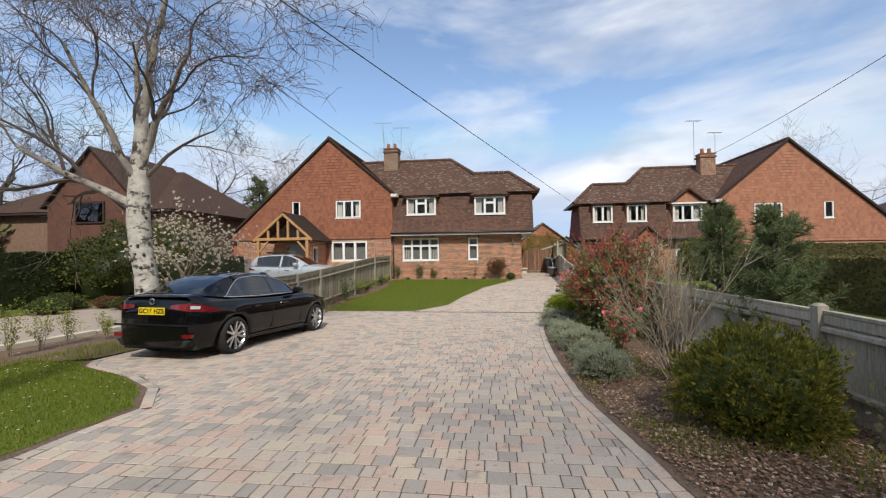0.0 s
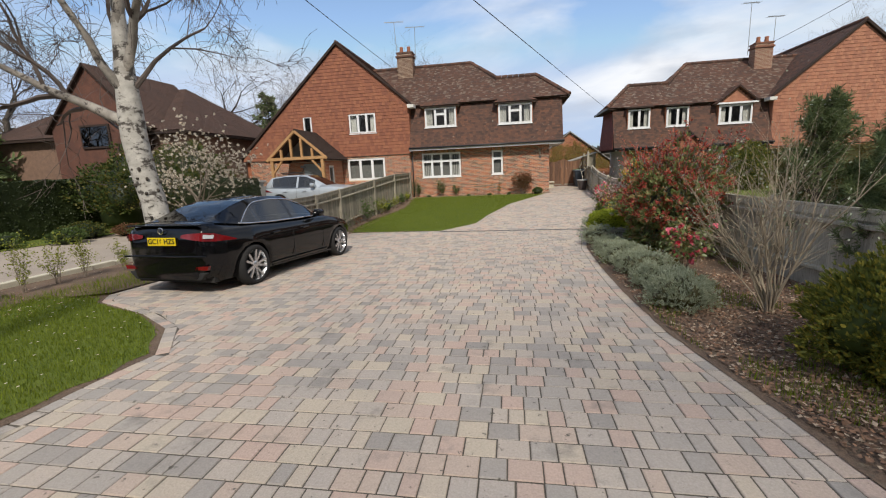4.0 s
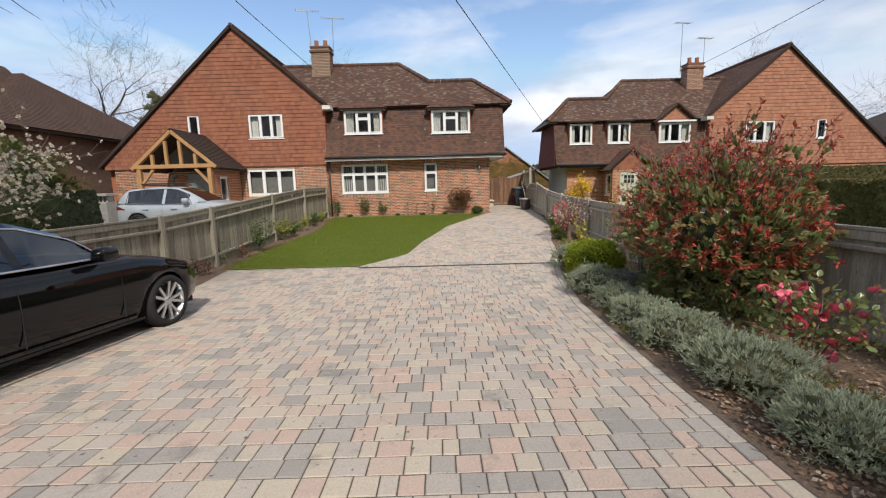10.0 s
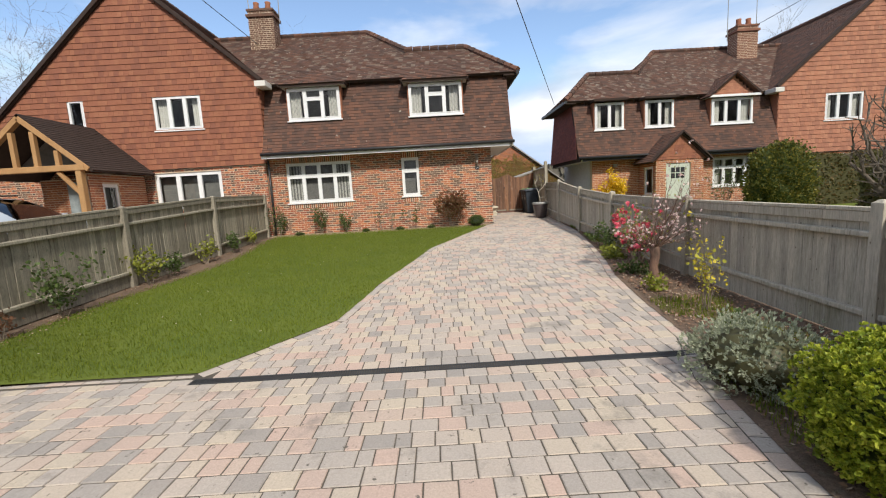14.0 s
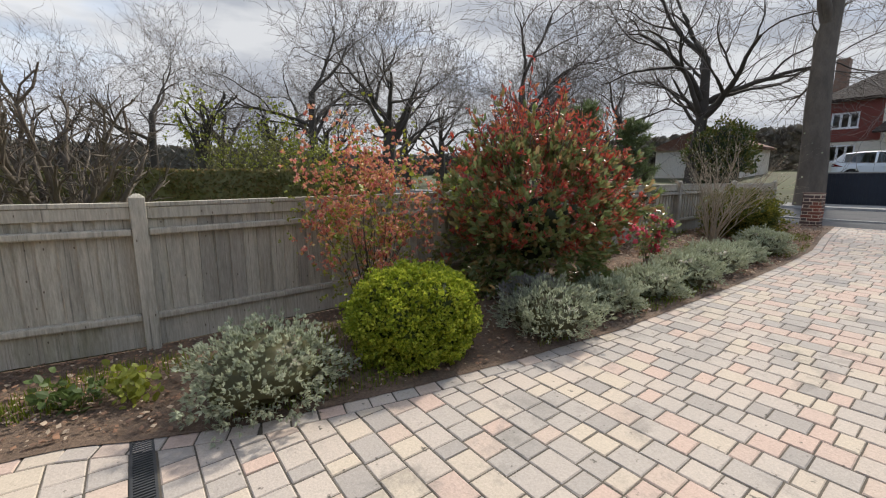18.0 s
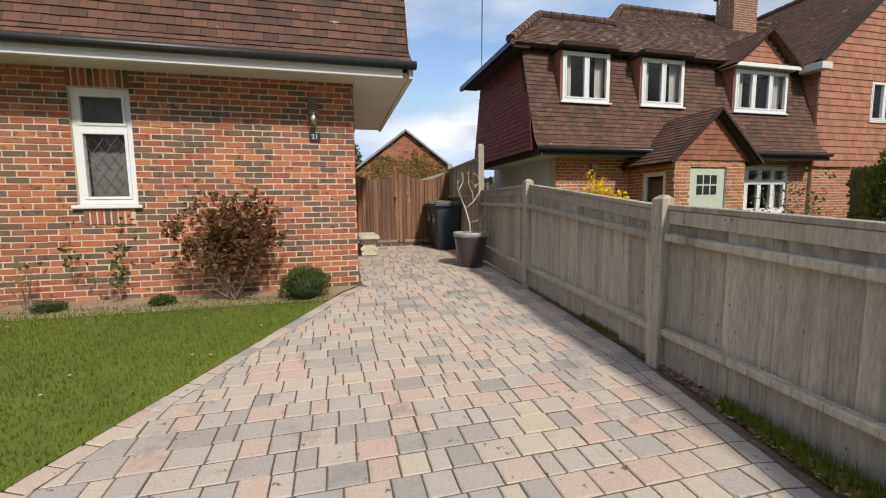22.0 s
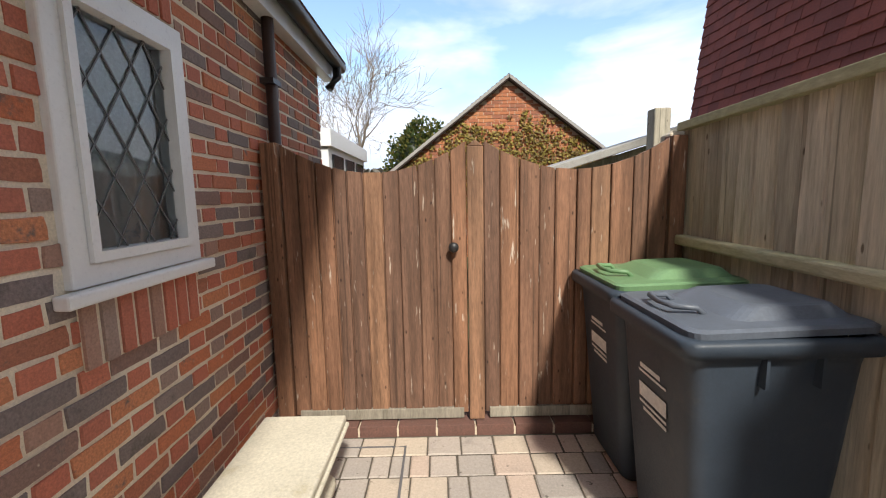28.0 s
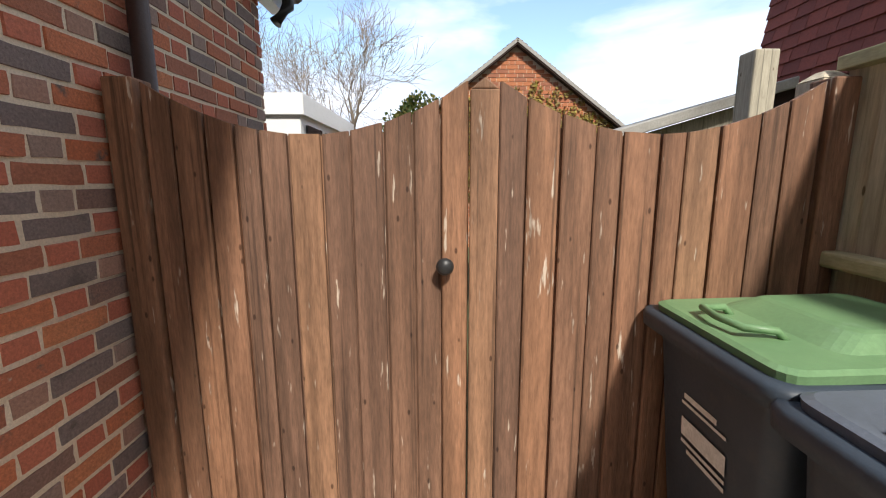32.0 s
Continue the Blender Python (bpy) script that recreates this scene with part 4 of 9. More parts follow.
    part("barge_foot", MB(T).box(-6.22, 24.72, 5.12, -5.85, 25.3, 5.3), M["soffit"], root, "white boxed eave end", bevel=0.01)
    # steep tiled slope over the ground floor, with a sprung foot, and the side overhang
    D = [(-5.30, -3.50, 4.0, 5.06), (-1.137, 0.693, 3.94, 5.0)]
    if mirror:
        D = [(0.27, 1.50, 4.02, 5.12), (-1.85, -0.63, 4.02, 5.12), (-5.2, -3.45, 4.0, 5.05)]
    L = math.hypot(0.72, 2.24)
    sl = lambda z: (z - 3.12) / 2.24 * L
    holes = [(x0 - 0.02 + 6.2, x1 + 0.02 + 6.2, sl(z0 - 0.06), sl(z1 + 0.1)) for x0, x1, z0, z1 in D]
    ye = 28.62 if mirror else 28.32
    mid = part("steep_roof", MB(T).prism([(25.02, 3.12), (25.74, 5.36), (25.9, 5.36), (25.3, 2.8), (24.95, 2.8)], "x", -6.2, -6.15), M["under"], root, "steep brown tiled slope above the ground floor")
    sm = MB(T)
    xs = sorted([-6.2, 2.3] + [x for d in D for x in d[:2]])
    yy = lambda z: 24.86 + (z - 3.12) / 2.24 * 0.72
    for a, b in zip(xs, xs[1:]):
        w = next((d for d in D if a >= d[0] - 1e-6 and b <= d[1] + 1e-6), None)
        for lo, hi in ([(2.8, w[2]), (w[3], 5.36)] if w else [(2.8, 5.36)]):
            sm.add([(a, yy(lo), lo), (b, yy(lo), lo), (b, yy(hi), hi), (a, yy(hi), hi), (a, yy(lo) + 0.2, lo), (b, yy(lo) + 0.2, lo), (b, yy(hi) + 0.2, hi), (a, yy(hi) + 0.2, hi)],
                   [(0, 1, 2, 3), (7, 6, 5, 4), (0, 4, 5, 1), (1, 5, 6, 2), (2, 6, 7, 3), (3, 7, 4, 0)])
    mid.data.clear_geometry()
    sm.weld()
    mid.data.from_pydata(sm.v, [], sm.f)
    part("slope_tiles", tiled([(-6.2, 24.85, 3.12), (2.32, 24.85, 3.12), (2.32, 25.57, 5.36), (-6.2, 25.57, 5.36)], T, holes=holes, seed=41), M["roof"], mid, kind="stuff")
    part("foot_tiles", tiled([(-6.2, 24.60, 2.86), (2.34, 24.60, 2.86), (2.32, 24.86, 3.13), (-6.2, 24.86, 3.13)], T, seed=42), M["roof"], mid, kind="stuff")
    s_in, s_out = (2.16, 2.4) if mirror else (2.28, 2.28)
    side_core = MB(T).add([(1.9, 24.86, 2.86), (1.9, ye + 0.02, 2.86), (1.9, ye + 0.02, 5.36), (1.9, 25.58, 5.36), (s_out, 24.86, 2.86), (s_out, ye + 0.02, 2.86), (s_in, ye + 0.02, 5.36), (s_in, 25.58, 5.36)],
                          [(3, 2, 1, 0), (4, 5, 6, 7), (0, 1, 5, 4), (1, 2, 6, 5), (2, 3, 7, 6), (3, 0, 4, 7)])
    part("side_core", side_core, M["under"], root, "overhanging upper side wall")
    fo, fi = (2.42, 2.18) if mirror else (2.3, 2.3)
    sp = [(fo, 24.72, 2.86), (fo, ye + 0.03, 2.86), (fi, ye + 0.03, 5.36), (fi, 25.58, 5.36)]
    part("side_tiles", tiled(sp, T, seed=43, flip=False), M["hungr"], root, "dark red hung tiles on the upper side wall", kind="stuff")
    part("soffit", MB(T).box(1.63, 24.66, 2.74, 2.27, ye, 2.80), M["soffit"], root, "pale boarded soffit under the overhang")
    part("front_soffit", MB(T).box(-6.2, 24.66, 2.76, 1.62, 25.13, 2.80), M["soffit"], root)
    part("fascia", MB(T).box(-6.2, 24.60, 2.72, 2.2, 24.655, 2.84), M["black" if mirror else "white"], root, "black fascia board" if mirror else "white fascia board", bevel=0.006)
    part("soffit_edge", MB(T).box(2.275, 24.60, 2.72, 2.33, ye + 0.04, 2.86), M["under" if mirror else "soffit"], root)
    g = MB(T)
    g.tube([(-6.2, 24.55, 2.86), (2.36, 24.55, 2.86)], [0.052, 0.052], 10)
    part("gutter", g, M["black"], root, "black half-round gutter", smooth=True)
    # dormer windows with their small roofs
    for n, (x0, x1, z0, z1) in enumerate(D):
        yf = yy(z0) - 0.05
        window(root, F(yf), x0, x1, z0, z1, 2 if mirror and n < 2 else 3, 0.66 if not mirror else 0.0, lead=not mirror, curtain=True, label="white dormer window", deep=0.0, tall=(0, 2))
        for xc in (x0, x1):
            part("dormer_cheek", MB(T).prism([(yf + 0.02, z0), (yf + 0.02, z1 + 0.04), (yy(z1 + 0.04) + 0.1, z1 + 0.04)], "x", xc - 0.04, xc + 0.04), M["hung"], root)
        e, xm, f0 = 0.24, (x0 + x1) / 2, yf - 0.22
        zt = z1 + 0.05
        if mirror and n < 2:
            part("dormer_roof", MB(T).box(x0 - 0.12, f0, zt, x1 + 0.12, yy(zt) + 0.25, zt + 0.09), M["under"], root, "flat lead dormer hood", bevel=0.01)
            continue
        part("dormer_fascia", MB(T).box(x0 - e + 0.03, f0 + 0.03, zt - 0.02, x1 + e - 0.03, f0 + 0.07, zt + 0.07), M["white"] if mirror else M["under"], root)
        part("dormer_soffit", MB(T).box(x0 - e + 0.03, f0 + 0.07, zt, x1 + e - 0.03, yy(zt) + 0.2, zt + 0.03), M["soffit"], root)
        h = 0.62
        yb = f0 + 1.15
        if mirror:
            gl = part("gablet", MB(T).prism([(x0 - 0.05, zt + 0.05), (x1 + 0.05, zt + 0.05), (xm, zt + 0.85)], "y", yf, yf + 0.1), M["under"], root, "tile-hung gablet over the window")
            part("hung_tiles", tiled([(x0 - 0.05, yf - 0.004, zt + 0.05), (x1 + 0.05, yf - 0.004, zt + 0.05), (xm, yf - 0.004, zt + 0.85)], T, seed=66, gauge=0.13), M["hungn"], gl, kind="stuff")
            for a, b, fl2 in ((x0 - e, f0, False), (x1 + e, f0, True)):
                q = [(a, f0, zt + 0.03), (a, f0 + 1.5, zt + 0.03), (xm, f0 + 1.9, zt + 0.95), (xm, f0, zt + 0.95)]
                part("dormer_roof", slab(q, T, 0.05), M["under"], root)
                part("dormer_tiles", tiled(q, T, seed=60 + n), M["roof"], root, kind="stuff")
        else:
            q = [(x0 - e, f0, zt + 0.06), (x1 + e, f0, zt + 0.06), (xm, f0 + 0.75, zt + 0.06 + h)]
            tiled_roof(root, "dormer_roof", q, T, "roof", "small hipped dormer roof")
            tiled_roof(root, "dormer_roof", [(x0 - e, f0 + 1.7, zt + 0.06), (x0 - e, f0, zt + 0.06), (xm, f0 + 0.75, zt + 0.06 + h), (xm, f0 + 1.7, zt + 0.06 + h)], T, "roof")
            tiled_roof(root, "dormer_roof", [(x1 + e, f0, zt + 0.06), (x1 + e, f0 + 1.7, zt + 0.06), (xm, f0 + 1.7, zt + 0.06 + h), (xm, f0 + 0.75, zt + 0.06 + h)], T, "roof")
    # upper roofs
    tiled_roof(root, "roof", [(-6.2, 25.3, 5.3), (2.68, 25.3, 5.3), (1.03, 27.2, 6.79), (-1.25, 27.2, 6.79), (-2.93, 29, 8.16), (-9.4, 29, 8.16)], T, "roofl", "main brown tiled roof with pale lichen", seed=51)
    tiled_roof(root, "roof", [(2.68, 25.3, 5.3), (2.68, 29.1, 5.3), (1.03, 27.2, 6.79)], T, "roof", "hipped roof end", seed=52)
    tiled_roof(root, "roof", [(-1.25, 27.0, 6.7), (-1.25, 31.0, 6.7), (-2.93, 29, 8.18)], T, "roof", seed=53)
    part("roof_back", slab([(2.68, 29.1, 5.3), (-1.25, 29.1, 5.3), (-1.25, 27.2, 6.79), (1.03, 27.2, 6.79)], T), M["roof"], root)
    part("roof_back", slab([(-1.25, 32.8, 5.3), (-9.4, 32.8, 5.3), (-9.4, 29, 8.16), (-2.93, 29, 8.16)], T), M["roof"], root)
    part("back_wall", MB(T).box(-16.5, 32.7, -0.2, -6.4, 33.0, 4.6), M["brickn_island"], root)
    part("rear_wall", MB(T).box(-6.4, 28.75, 0.0, 1.3, 28.95, 5.3), M["brickn_island"], root)
    part("inner_side", MB(T).box(-16.9, 25.3, -0.2, -16.6, 33.0, 2.7), M["brickn_island"], root)
    part("upper_soffit", MB(T).box(2.2, 25.34, 5.2, 2.66, 29.0, 5.27), M["under"], root)
    e1 = MB(T)
    e1.box(2.62, 25.2, 5.2, 2.72, 29.15, 5.32)
    part("upper_gutter", e1, M["black"], root, "black gutter along the hip eave")
    rt = MB(T)
    for a, b in (((-9.4, 29, 8.2), (-2.93, 29, 8.2)), ((-1.3, 27.2, 6.83), (1.03, 27.2, 6.83)), ((1.03, 27.2, 6.83), (2.7, 25.28, 5.33)), ((-2.93, 29, 8.2), (-1.25, 27.2, 6.83)), ((-10.2, 24.9, 8.97), (-10.2, 33, 8.97))):
        n = int((Vector(b) - Vector(a)).length / 0.3)
        for i in range(n):
            p, q = Vector(a).lerp(Vector(b), i / n), Vector(a).lerp(Vector(b), (i + 0.96) / n)
            rt.tube([p, q], [0.1, 0.115], 8)
    part("ridge_tiles", rt, M["roof"], root, kind="stuff")
    # chimney
    cx, cy = -6.98, 28.3
    stack = "stackr" if mirror else "stack"
    brick_wall(root, lambda u, d, w: T(u, cy - 0.35 - d, w), cx - 0.5, cx + 0.5, 6.6, 8.85, [], stack, "weathered brick chimney stack", course=0.075, seed=71, thick=0.7)
    brick_wall(root, lambda u, d, w: T(cx + 0.5 + d, u, w), cy - 0.34, cy + 0.34, 6.6, 8.85, [], stack, "", course=0.075, seed=72, thick=0.5)
    cap = MB(T)
    cap.box(cx - 0.56, cy - 0.41, 8.62, cx + 0.56, cy + 0.41, 8.72), cap.box(cx - 0.53, cy - 0.38, 8.85, cx + 0.53, cy + 0.38, 8.93)
    part("chimney_cap", cap, M[stack + "_island"], root)
    for dx in (-0.25, 0.22):
        part("chimney_pot", MB(T).lathe([(0.12, 8.92), (0.13, 9.0), (0.1, 9.2), (0.12, 9.28), (0.1, 9.3)], cx + dx, cy, 12), M["hung"], root, smooth=True)
    part("flashing", MB(T).box(cx - 0.54, cy - 0.42, 7.0, cx + 0.54, cy - 0.36, 7.1), M["soffit"], root, "pale mortar flashing")
    return root, T, F, S


house_own, T0, F0, S0 = semi(False, True)
house_right, T1, F1, S1 = semi(True, False)
part("inner_wall", MB().box(0.9, 25.45, 0.0, 1.3, 25.72, 2.75), M["mortar"], house_own)
part("party_fill", MB().box(-16.4, 25.35, 0.0, 0.9, 25.45, 2.75), M["room"], house_own)
# ---- fences and gate ----
def fence(name, label, xf, ys, top, rails_side, tall_from=None, seed=4, wood="fence"):
    """A close-boarded fence along y: posts, gravel boards, rails, cap rails and single boards, rising with the ground."""
    rnd = random.Random(seed)
    root = thing(name, label, "fence", (xf(ys[0]), ys[0], gz(ys[0])))
    waney, shapes = (0.011 if wood == "tall" else 0.0035), []
    for k in range(5):
        bm, nz = MB(), 9
        for i in range(nz):
            z = i / (nz - 1)
            w0, w1 = (noise.noise(Vector((k * 7.1 + q, z * 3.3, 2.0 * q))) * waney for q in (0.0, 3.7))
            bm.v += [(-0.004, -0.068 + w0, z), (0.004, -0.068 + w0, z), (0.013, 0.065 + w1, z), (-0.013, 0.065 + w1, z)]
        bm.f = [(i * 4 + j, i * 4 + (j + 1) % 4, i * 4 + 4 + (j + 1) % 4, i * 4 + 4 + j) for i in range(nz - 1) for j in range(4)] + [(3, 2, 1, 0), tuple(nz * 4 - 4 + j for j in range(4))]
        shapes.append(bm)
    made = {}
    for i, y in enumerate(ys):
        x, t = xf(y), top(y, i)
        g, x = gz(y), x + rails_side * 0.045
        pm = MB().box(x - 0.055, y - 0.055, g - 0.1, x + 0.055, y + 0.055, t[1] - 0.03)
        pm.add([(x - 0.055, y - 0.055, t[1] - 0.03), (x + 0.055, y - 0.055, t[1] - 0.03), (x + 0.055, y + 0.055, t[1] - 0.03), (x - 0.055, y + 0.055, t[1] - 0.03), (x - 0.02, y - 0.02, t[1]), (x + 0.02, y - 0.02, t[1]), (x + 0.02, y + 0.02, t[1]), (x - 0.02, y + 0.02, t[1])],
               [(4, 5, 6, 7), (0, 1, 5, 4), (1, 2, 6, 5), (2, 3, 7, 6), (3, 0, 4, 7)])
        part("post", pm, M[wood + "_object"], root, bevel=0.006)
        if i + 1 == len(ys):
            break
        y2 = ys[i + 1]
        h1, h2 = top(y, i)[0], top(y2, i)[0]
        sd = rails_side
        a, b = Vector((xf(y), y + 0.055, 0)), Vector((xf(y2), y2 - 0.055, 0))
        lo1, lo2 = gz(y) + 0.02, gz(y2) + 0.02
        gb = 0.2 if wood == "tall" else 0.235
        mb = MB().beam(a + Vector((sd * 0.012, 0, lo1 + gb / 2)), b + Vector((sd * 0.012, 0, lo2 + gb / 2)), 0.045, gb)
        part("gravel_board", mb, M[wood + "_object"], root)
        for k in ((0.03, 0.57) if wood == "tall" else (0.0, 0.74)):
            z1, z2 = lo1 + gb + (h1 - lo1 - gb) * k + 0.03, lo2 + gb + (h2 - lo2 - gb) * k + 0.03
            r1, r2 = a + Vector((sd * 0.042, 0, z1)), b + Vector((sd * 0.042, 0, z2))
            part("rail", MB().beam(r1, r2, 0.075, 0.055), M["rail_object" if wood == "tall" else wood + "_object"], root, bevel=0.012)
        part("cap_rail", MB().beam(a + Vector((sd * 0.01, 0, h1)), b + Vector((sd * 0.01, 0, h2)), 0.105 if wood == "tall" else 0.085, 0.045 if wood == "tall" else 0.035), M["rail_object" if wood == "tall" else wood + "_object"], root, bevel=0.004)
        if wood != "tall":
            part("cap_fascia", MB().beam(a + Vector((sd * 0.034, 0, h1 - 0.068)), b + Vector((sd * 0.034, 0, h2 - 0.068)), 0.022, 0.095), M[wood + "_object"], root, bevel=0.004)
        n = round((b - a).length / 0.118)
        for j in range(n):
            f = (j + 0.5) / n
            p = a.lerp(b, f)
            z0, z1 = lo1 + gb + (lo2 - lo1) * f, h1 + (h2 - h1) * f - 0.012 - rnd.uniform(0, 0.004)
            m = Matrix.Translation((p.x + rnd.uniform(-0.004, 0.004), p.y, z0)) @ pose(0, 0, 0, rnd.uniform(-0.5, 0.5), rnd.uniform(-0.3, 0.3), 6.5 + rnd.uniform(-2.2, 2.2)) @ Matrix.Diagonal((1, 1, z1 - z0, 1))
            k = rnd.randrange(5)
            if k not in made:
                ob = part("board", shapes[k], M[wood + "_object"], root)
                ob.matrix_basis, made[k] = m, ob.data
            else:
                shared_piece("board", made[k], root, m)
    return root


FT_R = [(-1, 0.95), (4.6, 0.96), (13.75, 0.87), (16.6, 0.9), (19.6, 0.985), (21.9, 1.13), (24.4, 1.40), (26.9, 1.42)]
fence("garden_fence", "weathered grey close-boarded timber fence with posts and rails", fence_x, [-0.9, 1.9, 4.7, 7.7, 10.75, 13.75, 16.65, 19.55, 21.9, 24.4, 26.74],
      lambda y, i: (lerp_table(y, FT_R), lerp_table(y, FT_R) + 0.09 if y < 26 else 2.28), -1)
fence("tall_fence", "tall grey-brown boarded fence panel beside the gate", fence_x, [26.80, 29.3], lambda y, i: (2.03 if y < 28 else 2.0, 2.05 if y < 28 else 1.99), -1, seed=9, wood="tall")
FT_L = [(9, 0.97), (12.4, 0.97), (14.4, 1.07), (18.1, 1.28), (21.3, 1.46), (24.1, 1.5)]
fence("boundary_fence", "low weathered timber fence between the two gardens", lambda y: -6.3, [9.6, 12.6, 14.4, 18.1, 21.3, 24.6], lambda y, i: (lerp_table(y, FT_L), lerp_table(y, FT_L) + 0.05), 1, seed=6, wood="old")

# the double gate of upright brown boards with two scooped tops
GY = 29.2
gate = thing("gate", "closed brown stained boarded double gate with scooped tops", "gate", (2.85, GY, 0.24))
rnd = random.Random(12)
setting("gate_sill", MB().box(1.66, 29.134, 0.1, 4.0, 29.40, 0.27), M["mortar"], "mortar bed of the brick sill", "sill")
sill_ob = bpy.data.objects["gate_sill"]
for i in range(10):
    part("brick", MB().box(1.67 + i * 0.232, 29.128, 0.215, 1.67 + i * 0.232 + 0.22, 29.40, 0.29), M["brickp_object"], sill_ob, bevel=0.004)


def gate_leaf(x0, x1, n):
    leaf = part("gate_leaf", MB().box(x0 + 0.01, GY + 0.035, 0.36, x1 - 0.01, GY + 0.07, 0.47), M["gate_object"], gate)
    part("top_rail", MB().box(x0 + 0.01, GY + 0.035, 1.4, x1 - 0.01, GY + 0.07, 1.5), M["gate_object"], leaf)
    cuts = [x0 + (x1 - x0) * (i + (rnd.uniform(-0.16, 0.16) if 0 < i < n else 0)) / n for i in range(n + 1)]
    for a, b in zip(cuts, cuts[1:]):
        top = lambda x: 1.775 + 0.165 * abs(2 * (x - x0) / (x1 - x0) - 1) ** 2.0
        e = rnd.uniform(-0.008, 0.006)
        g = rnd.uniform(0.005, 0.011)
        p, q, y0, y1 = a + g / 2, b - g / 2, GY + e, GY + 0.016
        mb = MB().add([(p, y0 + 0.004, 0.335), (p + 0.005, y0, 0.335), (q - 0.005, y0, 0.335), (q, y0 + 0.004, 0.335), (q, y1, 0.335), (p, y1, 0.335),
                       (p, y0 + 0.004, top(p)), (p + 0.005, y0, top(p)), (q - 0.005, y0, top(q)), (q, y0 + 0.004, top(q)), (q, y1, top(q)), (p, y1, top(p))],
                      [(0, 1, 7, 6), (1, 2, 8, 7), (2, 3, 9, 8), (3, 4, 10, 9), (4, 5, 11, 10), (5, 0, 6, 11), (6, 7, 8, 9, 10, 11), (5, 4, 3, 2, 1, 0)])
        mb.add([(a, y1, 0.335), (b, y1, 0.335), (b, y1, min(top(a), top(b)) - 0.004), (a, y1, min(top(a), top(b)) - 0.004), (a, GY + 0.033, 0.335), (b, GY + 0.033, 0.335), (b, GY + 0.033, min(top(a), top(b)) - 0.004), (a, GY + 0.033, min(top(a), top(b)) - 0.004)],
               [(0, 1, 2, 3), (7, 6, 5, 4), (0, 4, 5, 1), (1, 5, 6, 2), (2, 6, 7, 3), (3, 7, 4, 0)])
        part("board", mb, M["gate_object"], leaf)
    part("bottom_rail", MB().box(x0 + 0.03, GY - 0.012, 0.30, x1 - 0.03, GY + 0.03, 0.365), M["old_object"], leaf, "pale worn bottom rail", bevel=0.004)


gate_leaf(1.74, 2.79, 11)
gate_leaf(2.885, 3.94, 10)
part("cover_strip", MB().box(2.792, GY - 0.03, 0.30, 2.883, GY - 0.004, 1.91).prism([(2.792, 1.91), (2.883, 1.91), (2.8375, 1.945)], "y", GY - 0.03, GY - 0.004), M["gate_object"], gate, "centre cover board", bevel=0.005)
part("gate_post", MB().box(1.64, GY - 0.02, 0.23, 1.735, GY + 0.08, 1.95), M["gate_object"], gate, bevel=0.006)
part("gate_post", MB().box(3.945, GY - 0.02, 0.23, 4.03, GY + 0.08, 1.95), M["gate_object"], gate, bevel=0.006)
kn = MB(lambda x, y, z: (2.71 + x, GY - z, 1.347 + y)).lathe([(0.012, 0.0), (0.012, 0.025), (0.026, 0.035), (0.03, 0.05), (0.022, 0.062), (0.004, 0.066)], 0, 0, 14)
part("knob", kn, M["black"], gate, "small dark round knob", smooth=True)
setting("back_post", MB().box(4.2, 29.9, 0.2, 4.32, 30.02, 2.24), M["fence_object"], "pale timber post behind the gate", "post", bevel=0.01)
# ---- plant materials ----
M["bark_birch"] = mat("birch_bark", (0.60, 0.57, 0.52), (0.36, 0.335, 0.30), rough=0.85, scale=5, bscale=40, bump=0.9, stretch=(1, 1, 1.5), blotch=(0.07, 0.06, 0.052), blotch_at=(0.53, 0.60), blotch_scale=4.6, depth=0.014, speck=(0.16, 0.14, 0.12), speck_at=(0.62, 0.7), speck_scale=14)
M["bark_limb"] = mat("birch_limb", (0.40, 0.365, 0.32), (0.22, 0.195, 0.17), rough=0.85, scale=5, bump=0.5, blotch=(0.06, 0.05, 0.045), blotch_at=(0.55, 0.62), blotch_scale=6)
M["bark_twig"] = mat("birch_twig", (0.15, 0.12, 0.105), (0.105, 0.082, 0.072), rough=0.85, bump=0.2)
M["bark_dark"] = mat("dark_bark", (0.075, 0.062, 0.05), (0.05, 0.042, 0.035), rough=0.95, scale=3, bscale=40, bump=0.8, stretch=(1, 1, 0.4), depth=0.015)
M["bark_far"] = mat("grey_brown_twig", (0.17, 0.14, 0.12), (0.12, 0.10, 0.088), rough=0.9, bump=0.2)
M["bark_brown"] = mat("brown_bark", (0.15, 0.122, 0.095), (0.095, 0.078, 0.062), rough=0.95, scale=3, bscale=30, bump=0.9, stretch=(1, 1, 0.4), depth=0.02)
M["bark_grey"] = mat("grey_stem", (0.27, 0.22, 0.17), (0.20, 0.16, 0.12), rough=0.9, bump=0.3)
M["bark_red"] = mat("cherry_bark", (0.22, 0.13, 0.09), (0.10, 0.065, 0.05), rough=0.85, bump=0.9, scale=14, stretch=(1, 1, 0.25), bscale=60, fine=0.4)
M["pole"] = mat("creosoted_pole", (0.17, 0.095, 0.07), (0.11, 0.065, 0.05), rough=0.85, stretch=(1, 1, 0.15), bump=0.5, scale=4)
